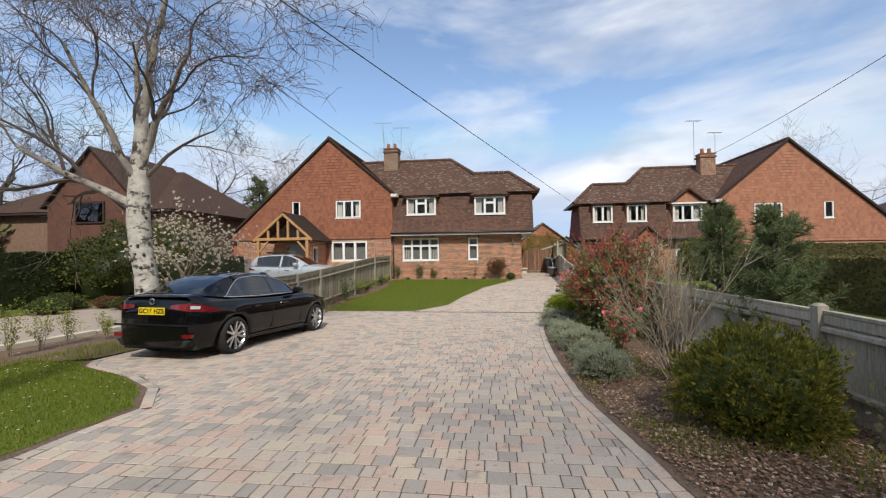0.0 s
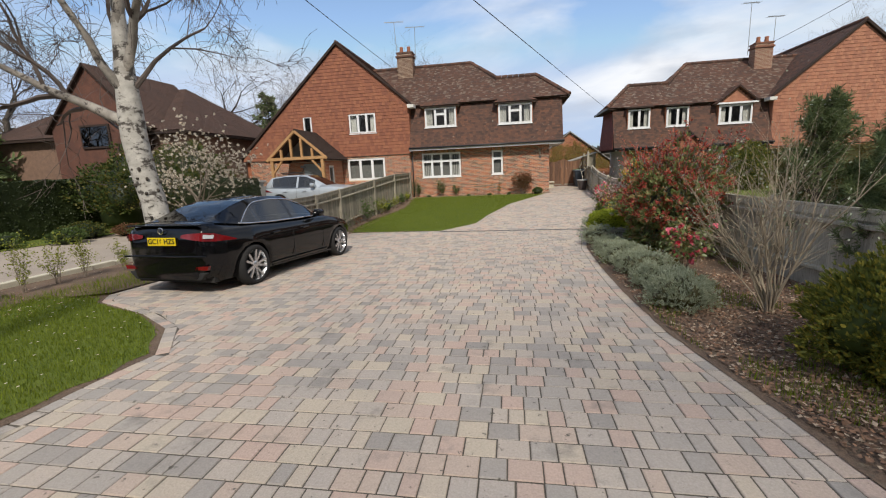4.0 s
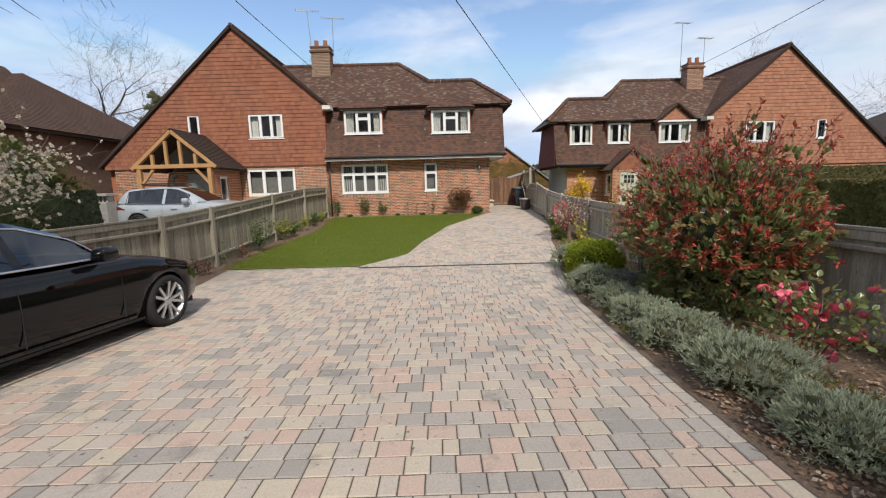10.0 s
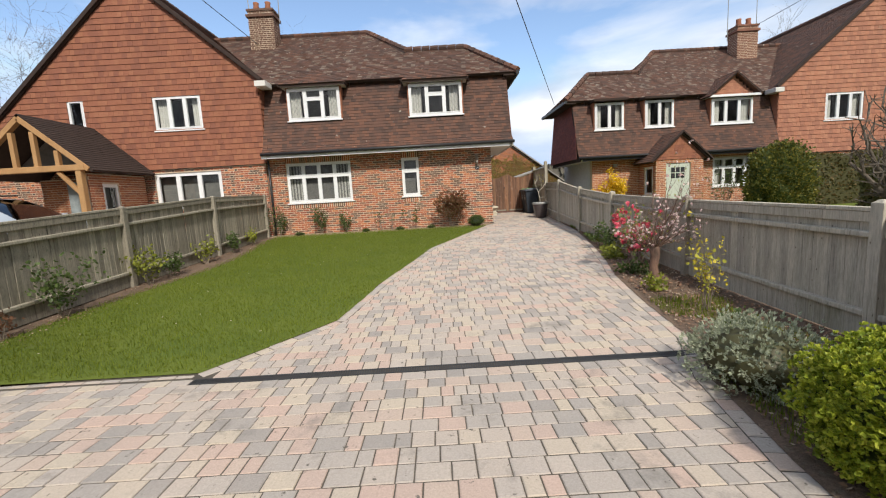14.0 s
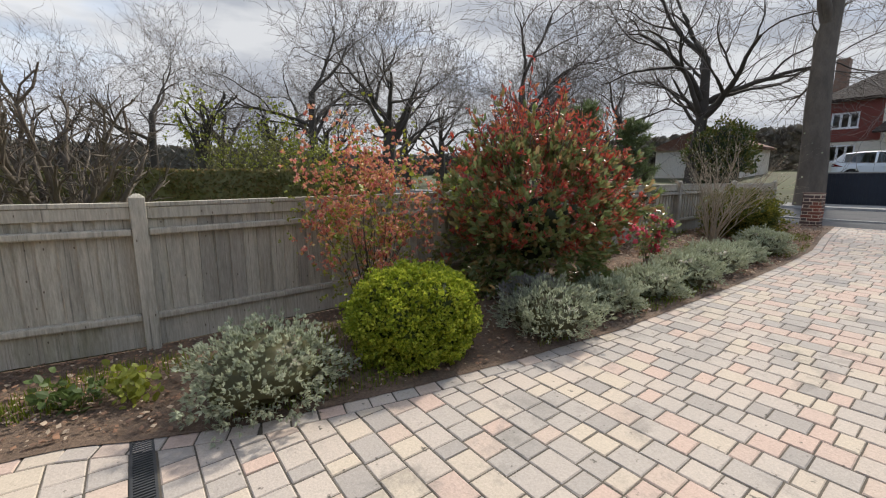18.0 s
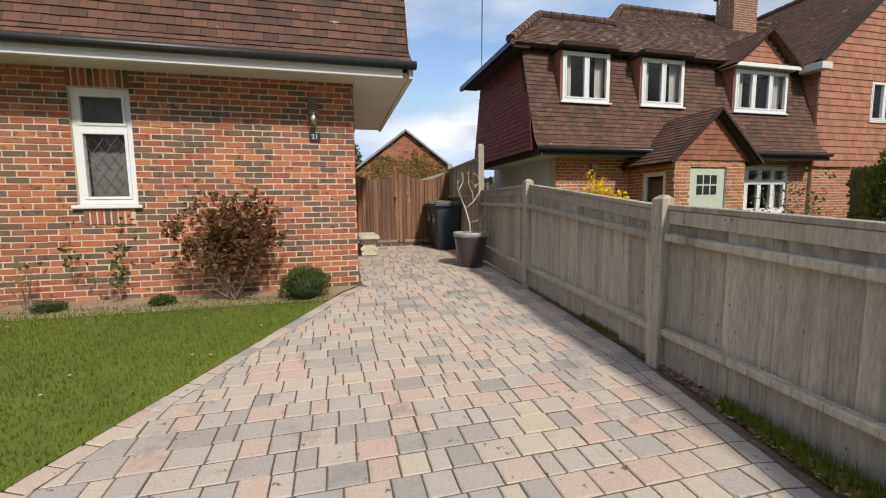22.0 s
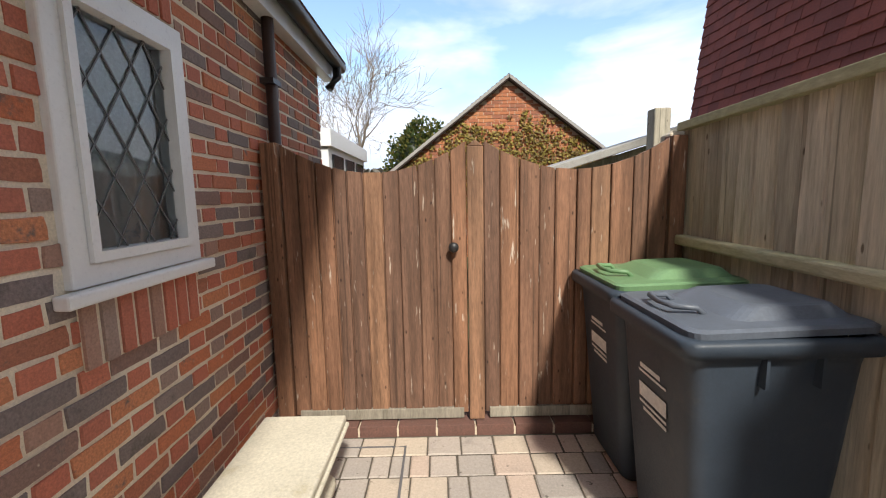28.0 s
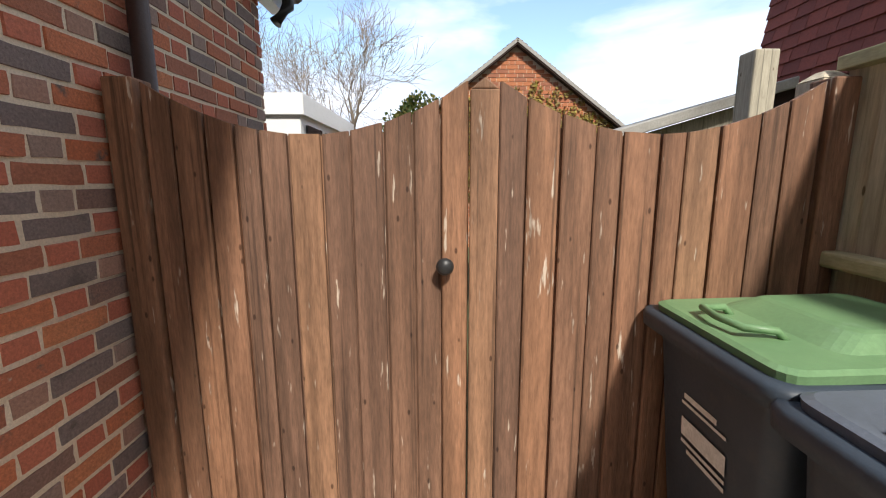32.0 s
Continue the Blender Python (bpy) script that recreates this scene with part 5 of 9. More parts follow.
LEAF = {
    "box": leaf_mat("yellow_green_leaf", (0.34, 0.41, 0.03), (0.17, 0.25, 0.02), through=0.35, palette=[(0.52, 0.56, 0.06), (0.32, 0.38, 0.04), (0.62, 0.62, 0.09), (0.20, 0.27, 0.03)]),
    "lavender": leaf_mat("silver_leaf", (0.42, 0.45, 0.33), (0.29, 0.32, 0.21), rough=0.8),
    "lavgrey": leaf_mat("grey_purple_leaf", (0.30, 0.29, 0.265), (0.20, 0.195, 0.17), rough=0.8),
    "photinia": leaf_mat("dark_glossy_leaf", (0.20, 0.25, 0.09), (0.27, 0.31, 0.13), rough=0.28, through=0.4, palette=[(0.18, 0.23, 0.075), (0.27, 0.32, 0.14), (0.30, 0.22, 0.09), (0.13, 0.18, 0.06), (0.22, 0.27, 0.10), (0.38, 0.24, 0.12)]),
    "red": leaf_mat("red_young_leaf", (0.42, 0.035, 0.025), (0.30, 0.03, 0.025), rough=0.4, through=0.35, palette=[(0.52, 0.085, 0.06), (0.54, 0.18, 0.085), (0.36, 0.075, 0.055), (0.46, 0.23, 0.11), (0.28, 0.10, 0.055), (0.55, 0.11, 0.09)]),
    "coral": leaf_mat("coral_blossom", (0.60, 0.24, 0.17), (0.52, 0.15, 0.13), palette=[(0.58, 0.20, 0.13), (0.66, 0.36, 0.20), (0.52, 0.14, 0.14), (0.72, 0.40, 0.30), (0.55, 0.42, 0.10)], through=0.5),
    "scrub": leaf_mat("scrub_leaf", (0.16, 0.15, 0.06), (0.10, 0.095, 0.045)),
    "pink": leaf_mat("pink_petal", (0.85, 0.20, 0.27), (0.74, 0.11, 0.18), through=0.3),
    "palepink": leaf_mat("pale_blossom", (0.75, 0.62, 0.58), (0.70, 0.48, 0.47), through=0.3),
    "cream": leaf_mat("cream_blossom", (0.72, 0.66, 0.55), (0.60, 0.52, 0.42), through=0.3),
    "yellow": leaf_mat("yellow_leaf", (0.62, 0.50, 0.05), (0.42, 0.42, 0.06), through=0.35),
    "forsythia": leaf_mat("forsythia_flower", (0.75, 0.50, 0.02), (0.65, 0.42, 0.02), through=0.3),
    "acer": leaf_mat("bronze_leaf", (0.20, 0.085, 0.045), (0.15, 0.10, 0.04), palette=[(0.22, 0.085, 0.045), (0.15, 0.07, 0.04), (0.17, 0.14, 0.05), (0.25, 0.12, 0.06)], rough=0.7),
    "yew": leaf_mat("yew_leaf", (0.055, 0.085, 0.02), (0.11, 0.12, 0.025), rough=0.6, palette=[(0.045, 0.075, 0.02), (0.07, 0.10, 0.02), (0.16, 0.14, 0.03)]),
    "yewbright": leaf_mat("moss_green_yew_leaf", (0.17, 0.21, 0.04), (0.28, 0.27, 0.045), rough=0.55, through=0.45, palette=[(0.09, 0.115, 0.028), (0.17, 0.18, 0.035), (0.38, 0.31, 0.05), (0.12, 0.14, 0.03)]),
    "yewgold": leaf_mat("golden_yew_leaf", (0.10, 0.125, 0.03), (0.20, 0.19, 0.035), rough=0.6, palette=[(0.07, 0.10, 0.025), (0.12, 0.14, 0.03), (0.28, 0.24, 0.04)]),
    "pine": leaf_mat("pine_needle", (0.17, 0.21, 0.09), (0.115, 0.155, 0.07), rough=0.6, through=0.3),
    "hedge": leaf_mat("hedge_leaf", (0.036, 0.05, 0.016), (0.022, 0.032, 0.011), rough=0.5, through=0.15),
    "privet": leaf_mat("privet_leaf", (0.26, 0.28, 0.035), (0.17, 0.19, 0.03), through=0.3),
    "beech": leaf_mat("dead_beech_leaf", (0.19, 0.09, 0.048), (0.12, 0.062, 0.035), rough=0.8),
    "brownhedge": leaf_mat("brown_green_hedge_leaf", (0.20, 0.15, 0.06), (0.12, 0.10, 0.045), palette=[(0.20, 0.14, 0.055), (0.12, 0.12, 0.04), (0.25, 0.17, 0.07), (0.085, 0.09, 0.035), (0.15, 0.15, 0.045)]),
    "shrub": leaf_mat("shrub_leaf", (0.10, 0.145, 0.04), (0.07, 0.105, 0.03)),
    "grass": leaf_mat("grass_blade", (0.165, 0.205, 0.016), (0.115, 0.155, 0.013), rough=0.6, through=0.35),
    "litter": leaf_mat("dead_leaf_litter", (0.32, 0.19, 0.115), (0.20, 0.12, 0.08), rough=0.9, through=0.1, palette=[(0.36, 0.20, 0.12), (0.22, 0.135, 0.09), (0.55, 0.44, 0.32), (0.28, 0.16, 0.10), (0.16, 0.10, 0.07)]),
    "moss": leaf_mat("ivy_leaf", (0.30, 0.22, 0.07), (0.19, 0.14, 0.05), palette=[(0.36, 0.27, 0.08), (0.20, 0.14, 0.06), (0.27, 0.21, 0.05), (0.15, 0.12, 0.05), (0.42, 0.36, 0.08)]),
    "haze": leaf_mat("far_foliage", (0.17, 0.155, 0.125), (0.12, 0.11, 0.09), through=0.1),
}


def leaf_at(mb, p, d, n, size, wide=0.45):
    """A folded leaf: four corners along d, broad across, with n as its upper side."""
    d = d.normalized()
    s = d.cross(n)
    s = s.normalized() if s.length > 1e-4 else Vector((1, 0, 0))
    n = s.cross(d)
    a, b = p, p + d * size
    m = p + d * size * 0.45 - n * size * 0.06
    k = len(mb.v)
    if size > 0.045:
        lo, hi = p + d * size * 0.27 - n * size * 0.04, p + d * size * 0.72 - n * size * 0.05
        w0, w1 = s * size * wide * 0.9, s * size * wide * 0.75
        mb.v += [a, lo + w0, hi + w1, b, hi - w1, lo - w0]
        mb.f += [(k, k + 1, k + 2, k + 3), (k, k + 3, k + 4, k + 5)]
        return
    mb.v += [a, m + s * size * wide, b, m - s * size * wide]
    mb.f += [(k, k + 1, k + 2), (k, k + 2, k + 3)]


def rand_dir(rnd):
    z = rnd.uniform(-1, 1)
    a = rnd.uniform(0, 2 * math.pi)
    r = math.sqrt(1 - z * z)
    return Vector((r * math.cos(a), r * math.sin(a), z))


def stems(mb, rnd, base, n, height, spread, r0, droop=0.0, wiggle=0.06, sides=5, fork=2):
    """Stems that fan out from a base and fork; returns their outer points."""
    tips = []
    for i in range(n):
        a = rnd.uniform(0, 2 * math.pi)
        out = Vector((math.cos(a), math.sin(a), 0))
        q, rr = Vector(base) + out * 0.04 * rnd.random(), r0 * rnd.uniform(0.6, 1.0)
        d = (Vector((0, 0, 1)) * rnd.uniform(0.8, 1.1) + out * spread * rnd.uniform(0.3, 1.0)).normalized()
        pts, rad, L = [q.copy()], [rr], height * rnd.uniform(0.65, 1.05)
        m = 6
        for k in range(m):
            d = (d + rand_dir(rnd) * wiggle * 2 + Vector((0, 0, -droop * k / m))).normalized()
            q = q + d * L / m
            pts.append(q.copy())
            rad.append(rr * (1 - 0.85 * (k + 1) / m))
        mb.tube(pts, rad, sides, False)
        tips += pts[2:]
        for j in range(fork):
            k = rnd.randint(2, m - 1)
            q2, d2 = pts[k].copy(), (pts[k] - pts[k - 1]).normalized()
            d2 = (d2 + rand_dir(rnd) * 0.8 + Vector((0, 0, 0.2))).normalized()
            p2, r2 = [q2.copy()], [rad[k] * 0.7]
            for _ in range(3):
                d2 = (d2 + rand_dir(rnd) * wiggle * 2.5).normalized()
                q2 = q2 + d2 * L * 0.13
                p2.append(q2.copy())
                r2.append(r2[-1] * 0.6)
            mb.tube(p2, r2, 3, False)
            tips += p2[1:]
    return tips


def blob_core(rx, ry, rz, cx, cy, cz, seed, n=14, rough=0.18):
    mb = MB()
    for i in range(n + 1):
        for j in range(2 * n):
            a, b = math.pi * i / n, math.pi * j / n
            v = Vector((math.sin(a) * math.cos(b), math.sin(a) * math.sin(b), math.cos(a)))
            k = 1 + rough * noise.noise(v * 2.3 + Vector((seed, 0, 0)))
            mb.v.append((cx + v.x * rx * k, cy + v.y * ry * k, cz + v.z * rz * k))
    mb.f = [(i * 2 * n + j, i * 2 * n + (j + 1) % (2 * n), (i + 1) * 2 * n + (j + 1) % (2 * n), (i + 1) * 2 * n + j) for i in range(n) for j in range(2 * n)]
    return mb


def dome(name, label, at, rx, ry, h, leaf, n, size, seed=1, core=0.8, wide=0.45, rough=0.2, category="shrub", upward=0.35, low=-0.35, tuft=1, lumps=0.0, inner="hedge"):
    """A dense shrub: a bumpy body, coloured darker than the leaves for the shade within, with leaves all over its skin.
    """
    rnd = random.Random(seed)
    root = thing(name, label, category, at)
    x, y, z = at
    rz = h * 0.56
    cz = z + h - rz
    # solid core in a darker leaf colour, standing in for shade between the leaves
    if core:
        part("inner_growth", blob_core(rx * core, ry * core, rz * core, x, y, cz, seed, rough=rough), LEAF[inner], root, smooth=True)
    mb = MB()
    made = 0
    while made < n:
        v = rand_dir(rnd)
        if v.z < low:
            continue
        k = (1 + rough * noise.noise(v * 2.3 + Vector((seed, 0, 0)))) * rnd.uniform(0.86, 1.05) * (1 + lumps * noise.noise(v * 7.0))
        p = Vector((x + v.x * rx * k, y + v.y * ry * k, max(z + 0.01, cz + v.z * rz * k)))
        for _ in range(tuft):
            d = (v + rand_dir(rnd) * 0.75 + Vector((0, 0, upward))).normalized()
            leaf_at(mb, p, d, (v + rand_dir(rnd) * 0.5), size * rnd.uniform(0.6, 1.2), wide)
            made += 1
    part("leaves", mb, LEAF[leaf], root, kind="stuff")
    return root


def stemmy(name, label, at, height, spread, nstem, leaf, nleaf, size, seed=1, bark="bark_grey", r0=0.012, flower=None, nflower=0, fsize=0.06, category="shrub", fork=3, wide=0.4, wiggle=0.07, droop=0.0):
    """An open shrub of forked stems with scattered leaves and flowers."""
    rnd = random.Random(seed)
    root = thing(name, label, category, at)
    sm = MB()
    tips = stems(sm, rnd, at, nstem, height, spread, r0, droop, wiggle, fork=fork)
    part("stem_growth", sm, M[bark], root, smooth=True, kind="stuff")
    if nleaf:
        lm = MB()
        for _ in range(nleaf):
            p = rnd.choice(tips) + rand_dir(rnd) * size * 1.2
            if p.z > at[2]:
                leaf_at(lm, p, rand_dir(rnd) + Vector((0, 0, 0.2)), rand_dir(rnd) + Vector((0, 0, 0.6)), size * rnd.uniform(0.6, 1.2), wide)
        part("leaves", lm, LEAF[leaf], root, kind="stuff")
    if nflower:
        fm = MB()
        for _ in range(nflower):
            p = rnd.choice(tips) + rand_dir(rnd) * 0.03
            if p.z < at[2] + height * 0.2:
                continue
            ax = rand_dir(rnd) + Vector((0, 0, 0.4))
            for k in range(14):
                leaf_at(fm, p, (ax + rand_dir(rnd) * 1.2), ax, fsize * rnd.uniform(0.6, 1.1), 0.62)
        part("blossom", fm, LEAF[flower], root, kind="stuff")
    return root


def cloud(root, name, at, radii, n, size, leaf, seed, wide=0.45, clump=6, hollow=0.35, uneven=0.5, label=""):
    """Leaves or petals in clumps through a rounded, uneven volume."""
    rnd, mb, c = random.Random(seed), MB(), Vector(at)
    made = 0
    while made < n:
        v = rand_dir(rnd)
        k = (hollow + (1 - hollow) * rnd.random() ** 0.6) * (1 + uneven * noise.noise(v * 1.9 + Vector((seed, 3, 0))))
        p = c + Vector((v.x * radii[0], v.y * radii[1], v.z * radii[2])) * k
        if noise.noise(p * 3.1 + Vector((seed, 0, 0))) < -0.12:
            continue
        ax = rand_dir(rnd) + v * 0.7 + Vector((0, 0, 0.3))
        for _ in range(clump):
            leaf_at(mb, p + rand_dir(rnd) * size * 0.5, ax + rand_dir(rnd) * 1.1, rand_dir(rnd) + Vector((0, 0, 0.4)), size * rnd.uniform(0.6, 1.2), wide)
            made += 1
    return part(name, mb, LEAF[leaf], root, label, kind="stuff")


def grow(mb, rnd, p, d, L, r, level, depth, thin, spread, lift, fine, sides=(8, 6, 4, 3, 3, 3), cut=3, rmin=0.004):
    """One limb and all that springs from it."""
    n = max(2, int(L / (0.35 if level < 2 else 0.22)))
    n = min(n, 9)
    pts, rad, q = [p.copy()], [r], p.copy()
    end = r * (0.55 if level == 0 else 0.35)
    for k in range(n):
        d = (d + rand_dir(rnd) * (0.07, 0.2, 0.27, 0.3, 0.3, 0.3)[min(level, 5)] + Vector((0, 0, lift * (1 if level else 0)))).normalized()
        q = q + d * L / n
        pts.append(q.copy())
        rad.append(r + (end - r) * (k + 1) / n)
    (mb if level < cut else fine).tube(pts, rad, sides[min(level, 5)], False)
    if level >= depth:
        return
    kids = rnd.randint(3, 5) if level < 3 else rnd.randint(3, 4)
    if level == 0:
        kids = rnd.randint(5, 7)
    for i in range(kids):
        f = rnd.uniform(0.45 if level == 0 else 0.3, 1.0) if i else 1.0
        k = min(n, max(1, round(f * n)))
        base, dd = pts[k], (pts[k] - pts[k - 1]).normalized()
        side = dd.cross(rand_dir(rnd))
        side = side.normalized() if side.length > 1e-3 else Vector((1, 0, 0))
        nd = (dd + side * spread * rnd.uniform(0.6, 1.3)).normalized()
        grow(mb, rnd, base, nd, L * thin * rnd.uniform(0.75, 1.15), max(rmin, rad[k] * rnd.uniform(0.5, 0.72)), level + 1, depth, thin, spread, lift, fine, sides, cut, rmin)


def bare_tree(name, label, at, trunk, height_r, seed, bark="bark_dark", depth=4, thin=0.62, spread=0.75, lift=0.05, lean=(0, 0, 1), twig=None, category="tree", rmin=0.004):
    rnd = random.Random(seed)
    root = thing(name, label, category, at)
    big, fine = MB(), MB()
    grow(big, rnd, Vector(at) - Vector((0, 0, 0.1)), Vector(lean).normalized(), trunk, height_r, 0, depth, thin, spread, lift, fine, rmin=rmin)
    part("trunk", big, M[bark], root, smooth=True)
    part("twig_growth", fine, M[twig or bark], root, kind="stuff")
    return root


def hedge(name, label, x0, y0, x1, y1, h, leaf, n, size, seed=1, z=None):
    """A clipped hedge: a bumpy dark body with leaves over its top and sides."""
    rnd = random.Random(seed)
    g = z if z is not None else gz((y0 + y1) / 2)
    root = thing(name, label, "hedge", ((x0 + x1) / 2, (y0 + y1) / 2, g))
    body = MB()
    nx, ny, nz = max(2, int((x1 - x0) / 0.4)), max(2, int((y1 - y0) / 0.4)), max(2, int(h / 0.4))
    def wob(p):
        v = Vector(p)
        return v + Vector((noise.noise(v * 0.9), noise.noise(v * 0.9 + Vector((7, 0, 0))), noise.noise(v * 0.9 + Vector((0, 9, 0))))) * 0.1
    for (o, a, b, na, nb) in (((x0, y0, g), (0, 0, h), (x1 - x0, 0, 0), nz, nx), ((x0, y1, g), (0, 0, h), (x1 - x0, 0, 0), nz, nx), ((x0, y0, g), (0, 0, h), (0, y1 - y0, 0), nz, ny),
                              ((x1, y0, g), (0, 0, h), (0, y1 - y0, 0), nz, ny), ((x0, y0, g + h), (x1 - x0, 0, 0), (0, y1 - y0, 0), nx, ny)):
        k = len(body.v)
        o, a, b = Vector(o), Vector(a), Vector(b)
        body.v += [wob(o + a * i / na + b * j / nb) for i in range(na + 1) for j in range(nb + 1)]
        body.f += [(k + i * (nb + 1) + j, k + i * (nb + 1) + j + 1, k + (i + 1) * (nb + 1) + j + 1, k + (i + 1) * (nb + 1) + j) for i in range(na) for j in range(nb)]
    part("inner_growth", body, LEAF["scrub" if leaf == "brownhedge" else leaf], root)
    lm = MB()
    areas = [((x1 - x0) * h, 0), ((x1 - x0) * h, 1), ((y1 - y0) * h, 2), ((y1 - y0) * h, 3), ((x1 - x0) * (y1 - y0), 4)]
    tot = sum(a for a, _ in areas)
    for ar, s in areas:
        for _ in range(int(n * ar / tot)):
            a, b = rnd.random(), rnd.random()
            p, nn = {0: ((x0 + (x1 - x0) * a, y0, g + h * b), (0, -1, 0)), 1: ((x0 + (x1 - x0) * a, y1, g + h * b), (0, 1, 0)), 2: ((x0, y0 + (y1 - y0) * a, g + h * b), (-1, 0, 0)),
                     3: ((x1, y0 + (y1 - y0) * a, g + h * b), (1, 0, 0)), 4: ((x0 + (x1 - x0) * a, y0 + (y1 - y0) * b, g + h), (0, 0, 1))}[s]
            p, nn = wob(p), Vector(nn)
            leaf_at(lm, p - nn * 0.02, nn * 0.8 + rand_dir(rnd) * 0.8 + Vector((0, 0, 0.3)), nn + rand_dir(rnd) * 0.5, size * rnd.uniform(0.6, 1.3), 0.45)
    part("leaves", lm, LEAF[leaf], root, kind="stuff")
    return root


def conifer(name, label, at, h, r, seed, leaf="pine", n=26, needles=26, nsize=0.045):
    rnd = random.Random(seed)
    root = thing(name, label, "tree", at)
    o = Vector(at)
    tm, lm = MB(), MB()
    tm.tube([o, o + Vector((0, 0, h))], [r * 0.07, 0.01], 7, False)
    for i in range(n * 3):
        f = 0.12 + 0.86 * rnd.random()
        a, L = rnd.uniform(0, 6.28), r * (1 - f) ** 0.75 * rnd.uniform(0.7, 1.15) + 0.08
        p = o + Vector((0, 0, h * f))
        d = Vector((math.cos(a), math.sin(a), rnd.uniform(-0.05, 0.35)))
        q = p + d * L
        tm.tube([p, q], [0.012 * r, 0.004], 3, False)
        for k in range(needles):
            s = p.lerp(q, rnd.uniform(0.25, 1.05))
            leaf_at(lm, s, d + rand_dir(rnd) * 0.9, rand_dir(rnd), h * nsize * rnd.uniform(0.6, 1.3), 0.2)
    part("trunk", tm, M["bark_dark"], root)
    part("needles", lm, LEAF[leaf], root, kind="stuff")
    return root


def bushy_pine(label, at, h, r, seed):
    """A young pine: upswept branches, each ending in brushes of long needles."""
    rnd, o = random.Random(seed), Vector(at)
    root = thing("pine", label, "tree", at)
    tm, lm = MB(), MB()
    tm.tube([o, o + Vector((0, 0, h * 0.95))], [0.06, 0.015], 7, False)
    for i in range(95):
        f = 0.12 + 0.85 * rnd.random()
        a, L = rnd.uniform(0, 6.28), r * (1.05 - f) ** 0.6 * rnd.uniform(0.35, 1.0)
        d = Vector((math.cos(a), math.sin(a), rnd.uniform(0.3, 0.9)))
        p = o + Vector((0, 0, h * f * 0.9))
        q = p + d * L
        tm.tube([p, p.lerp(q, 0.6) - Vector((0, 0, 0.03)), q], [0.014, 0.01, 0.006], 4, False)
        for tip in (q, p.lerp(q, 0.75), p.lerp(q, 0.5)):
            tip = tip + rand_dir(rnd) * 0.05
            up = (d + Vector((0, 0, 0.5)) + rand_dir(rnd) * 0.3).normalized()
            for k in range(46):
                leaf_at(lm, tip + up * rnd.uniform(-0.04, 0.13), up * 0.7 + rand_dir(rnd), rand_dir(rnd), rnd.uniform(0.07, 0.12), 0.05)
    part("trunk", tm, M["bark_brown"], root)
    part("needles", lm, LEAF["pine"], root, kind="stuff")
    return root


# ---- more materials ----
M["car_black"] = mat("black_car_paint", (0.004, 0.004, 0.005), rough=0.05, bump=0.0, fine=0.02, coat=0.15, spec=0.35)
M["car_silver"] = mat("silver_car_paint", (0.42, 0.46, 0.50), (0.40, 0.44, 0.48), rough=0.38, metal=0.25, bump=0.0, fine=0.03, coat=0.3)
M["car_white"] = mat("white_car_paint", (0.70, 0.74, 0.77), (0.68, 0.72, 0.75), rough=0.3, bump=0.0, fine=0.02, coat=0.8)
M["car_glass"] = glass_mat("tinted_glass", (0.20, 0.23, 0.23), ior=2.1)
M["cabin"] = mat("cabin_trim", (0.03, 0.03, 0.032), rough=0.8)
M["grate"] = mat("drain_plastic", (0.045, 0.047, 0.05), (0.035, 0.036, 0.038), rough=0.55, bump=0.1)
M["tyre"] = mat("tyre_rubber", (0.015, 0.015, 0.016), (0.022, 0.021, 0.02), rough=0.85, bump=0.3)
M["alloy"] = mat("alloy_rim", (0.62, 0.63, 0.65), (0.55, 0.56, 0.58), rough=0.28, metal=0.9, bump=0.0, fine=0.04)
M["chrome"] = mat("chrome", (0.75, 0.75, 0.76), rough=0.12, metal=1.0, bump=0.0, fine=0.02)
M["redlamp"] = mat("red_lens", (0.20, 0.006, 0.009), (0.11, 0.004, 0.006), rough=0.12, bump=0.0, coat=0.8)
M["clearlamp"] = mat("clear_lens", (0.55, 0.57, 0.6), rough=0.1, bump=0.0, coat=0.8)
M["plate"] = mat("yellow_plate", (0.75, 0.55, 0.01), (0.72, 0.52, 0.01), rough=0.4, bump=0.0)
M["bin"] = mat("grey_bin_plastic", (0.042, 0.056, 0.076), (0.033, 0.045, 0.062), rough=0.5, bump=0.15, fine=0.12, blotch=(0.07, 0.075, 0.08), blotch_at=(0.6, 0.8), blotch_scale=5)
M["binlid"] = mat("grey_bin_lid", (0.13, 0.15, 0.185), (0.10, 0.115, 0.14), rough=0.42, bump=0.15, fine=0.15)
M["bingreen"] = mat("green_bin_lid", (0.165, 0.285, 0.14), (0.13, 0.24, 0.115), rough=0.45, bump=0.15, fine=0.12, blotch=(0.25, 0.36, 0.25), blotch_at=(0.6, 0.8), blotch_scale=5)
M["stone"] = mat("cast_stone", (0.64, 0.59, 0.47), (0.54, 0.50, 0.40), rough=0.85, scale=4, bump=0.5, bscale=80, blotch=(0.42, 0.36, 0.22), blotch_at=(0.6, 0.76), blotch_scale=4)
M["glaze"] = mat("dark_glaze", (0.065, 0.05, 0.05), (0.05, 0.042, 0.045), rough=0.28, bump=0.1, coat=0.4)
M["rimglaze"] = mat("pale_rim_glaze", (0.42, 0.43, 0.42), (0.25, 0.25, 0.25), rough=0.4, bump=0.2, scale=10)
M["slate"] = mat("black_slate", (0.02, 0.023, 0.028), (0.028, 0.03, 0.034), rough=0.45, bump=0.15)
M["steel"] = mat("brushed_steel", (0.45, 0.42, 0.36), (0.36, 0.34, 0.30), rough=0.35, metal=0.9, bump=0.05)
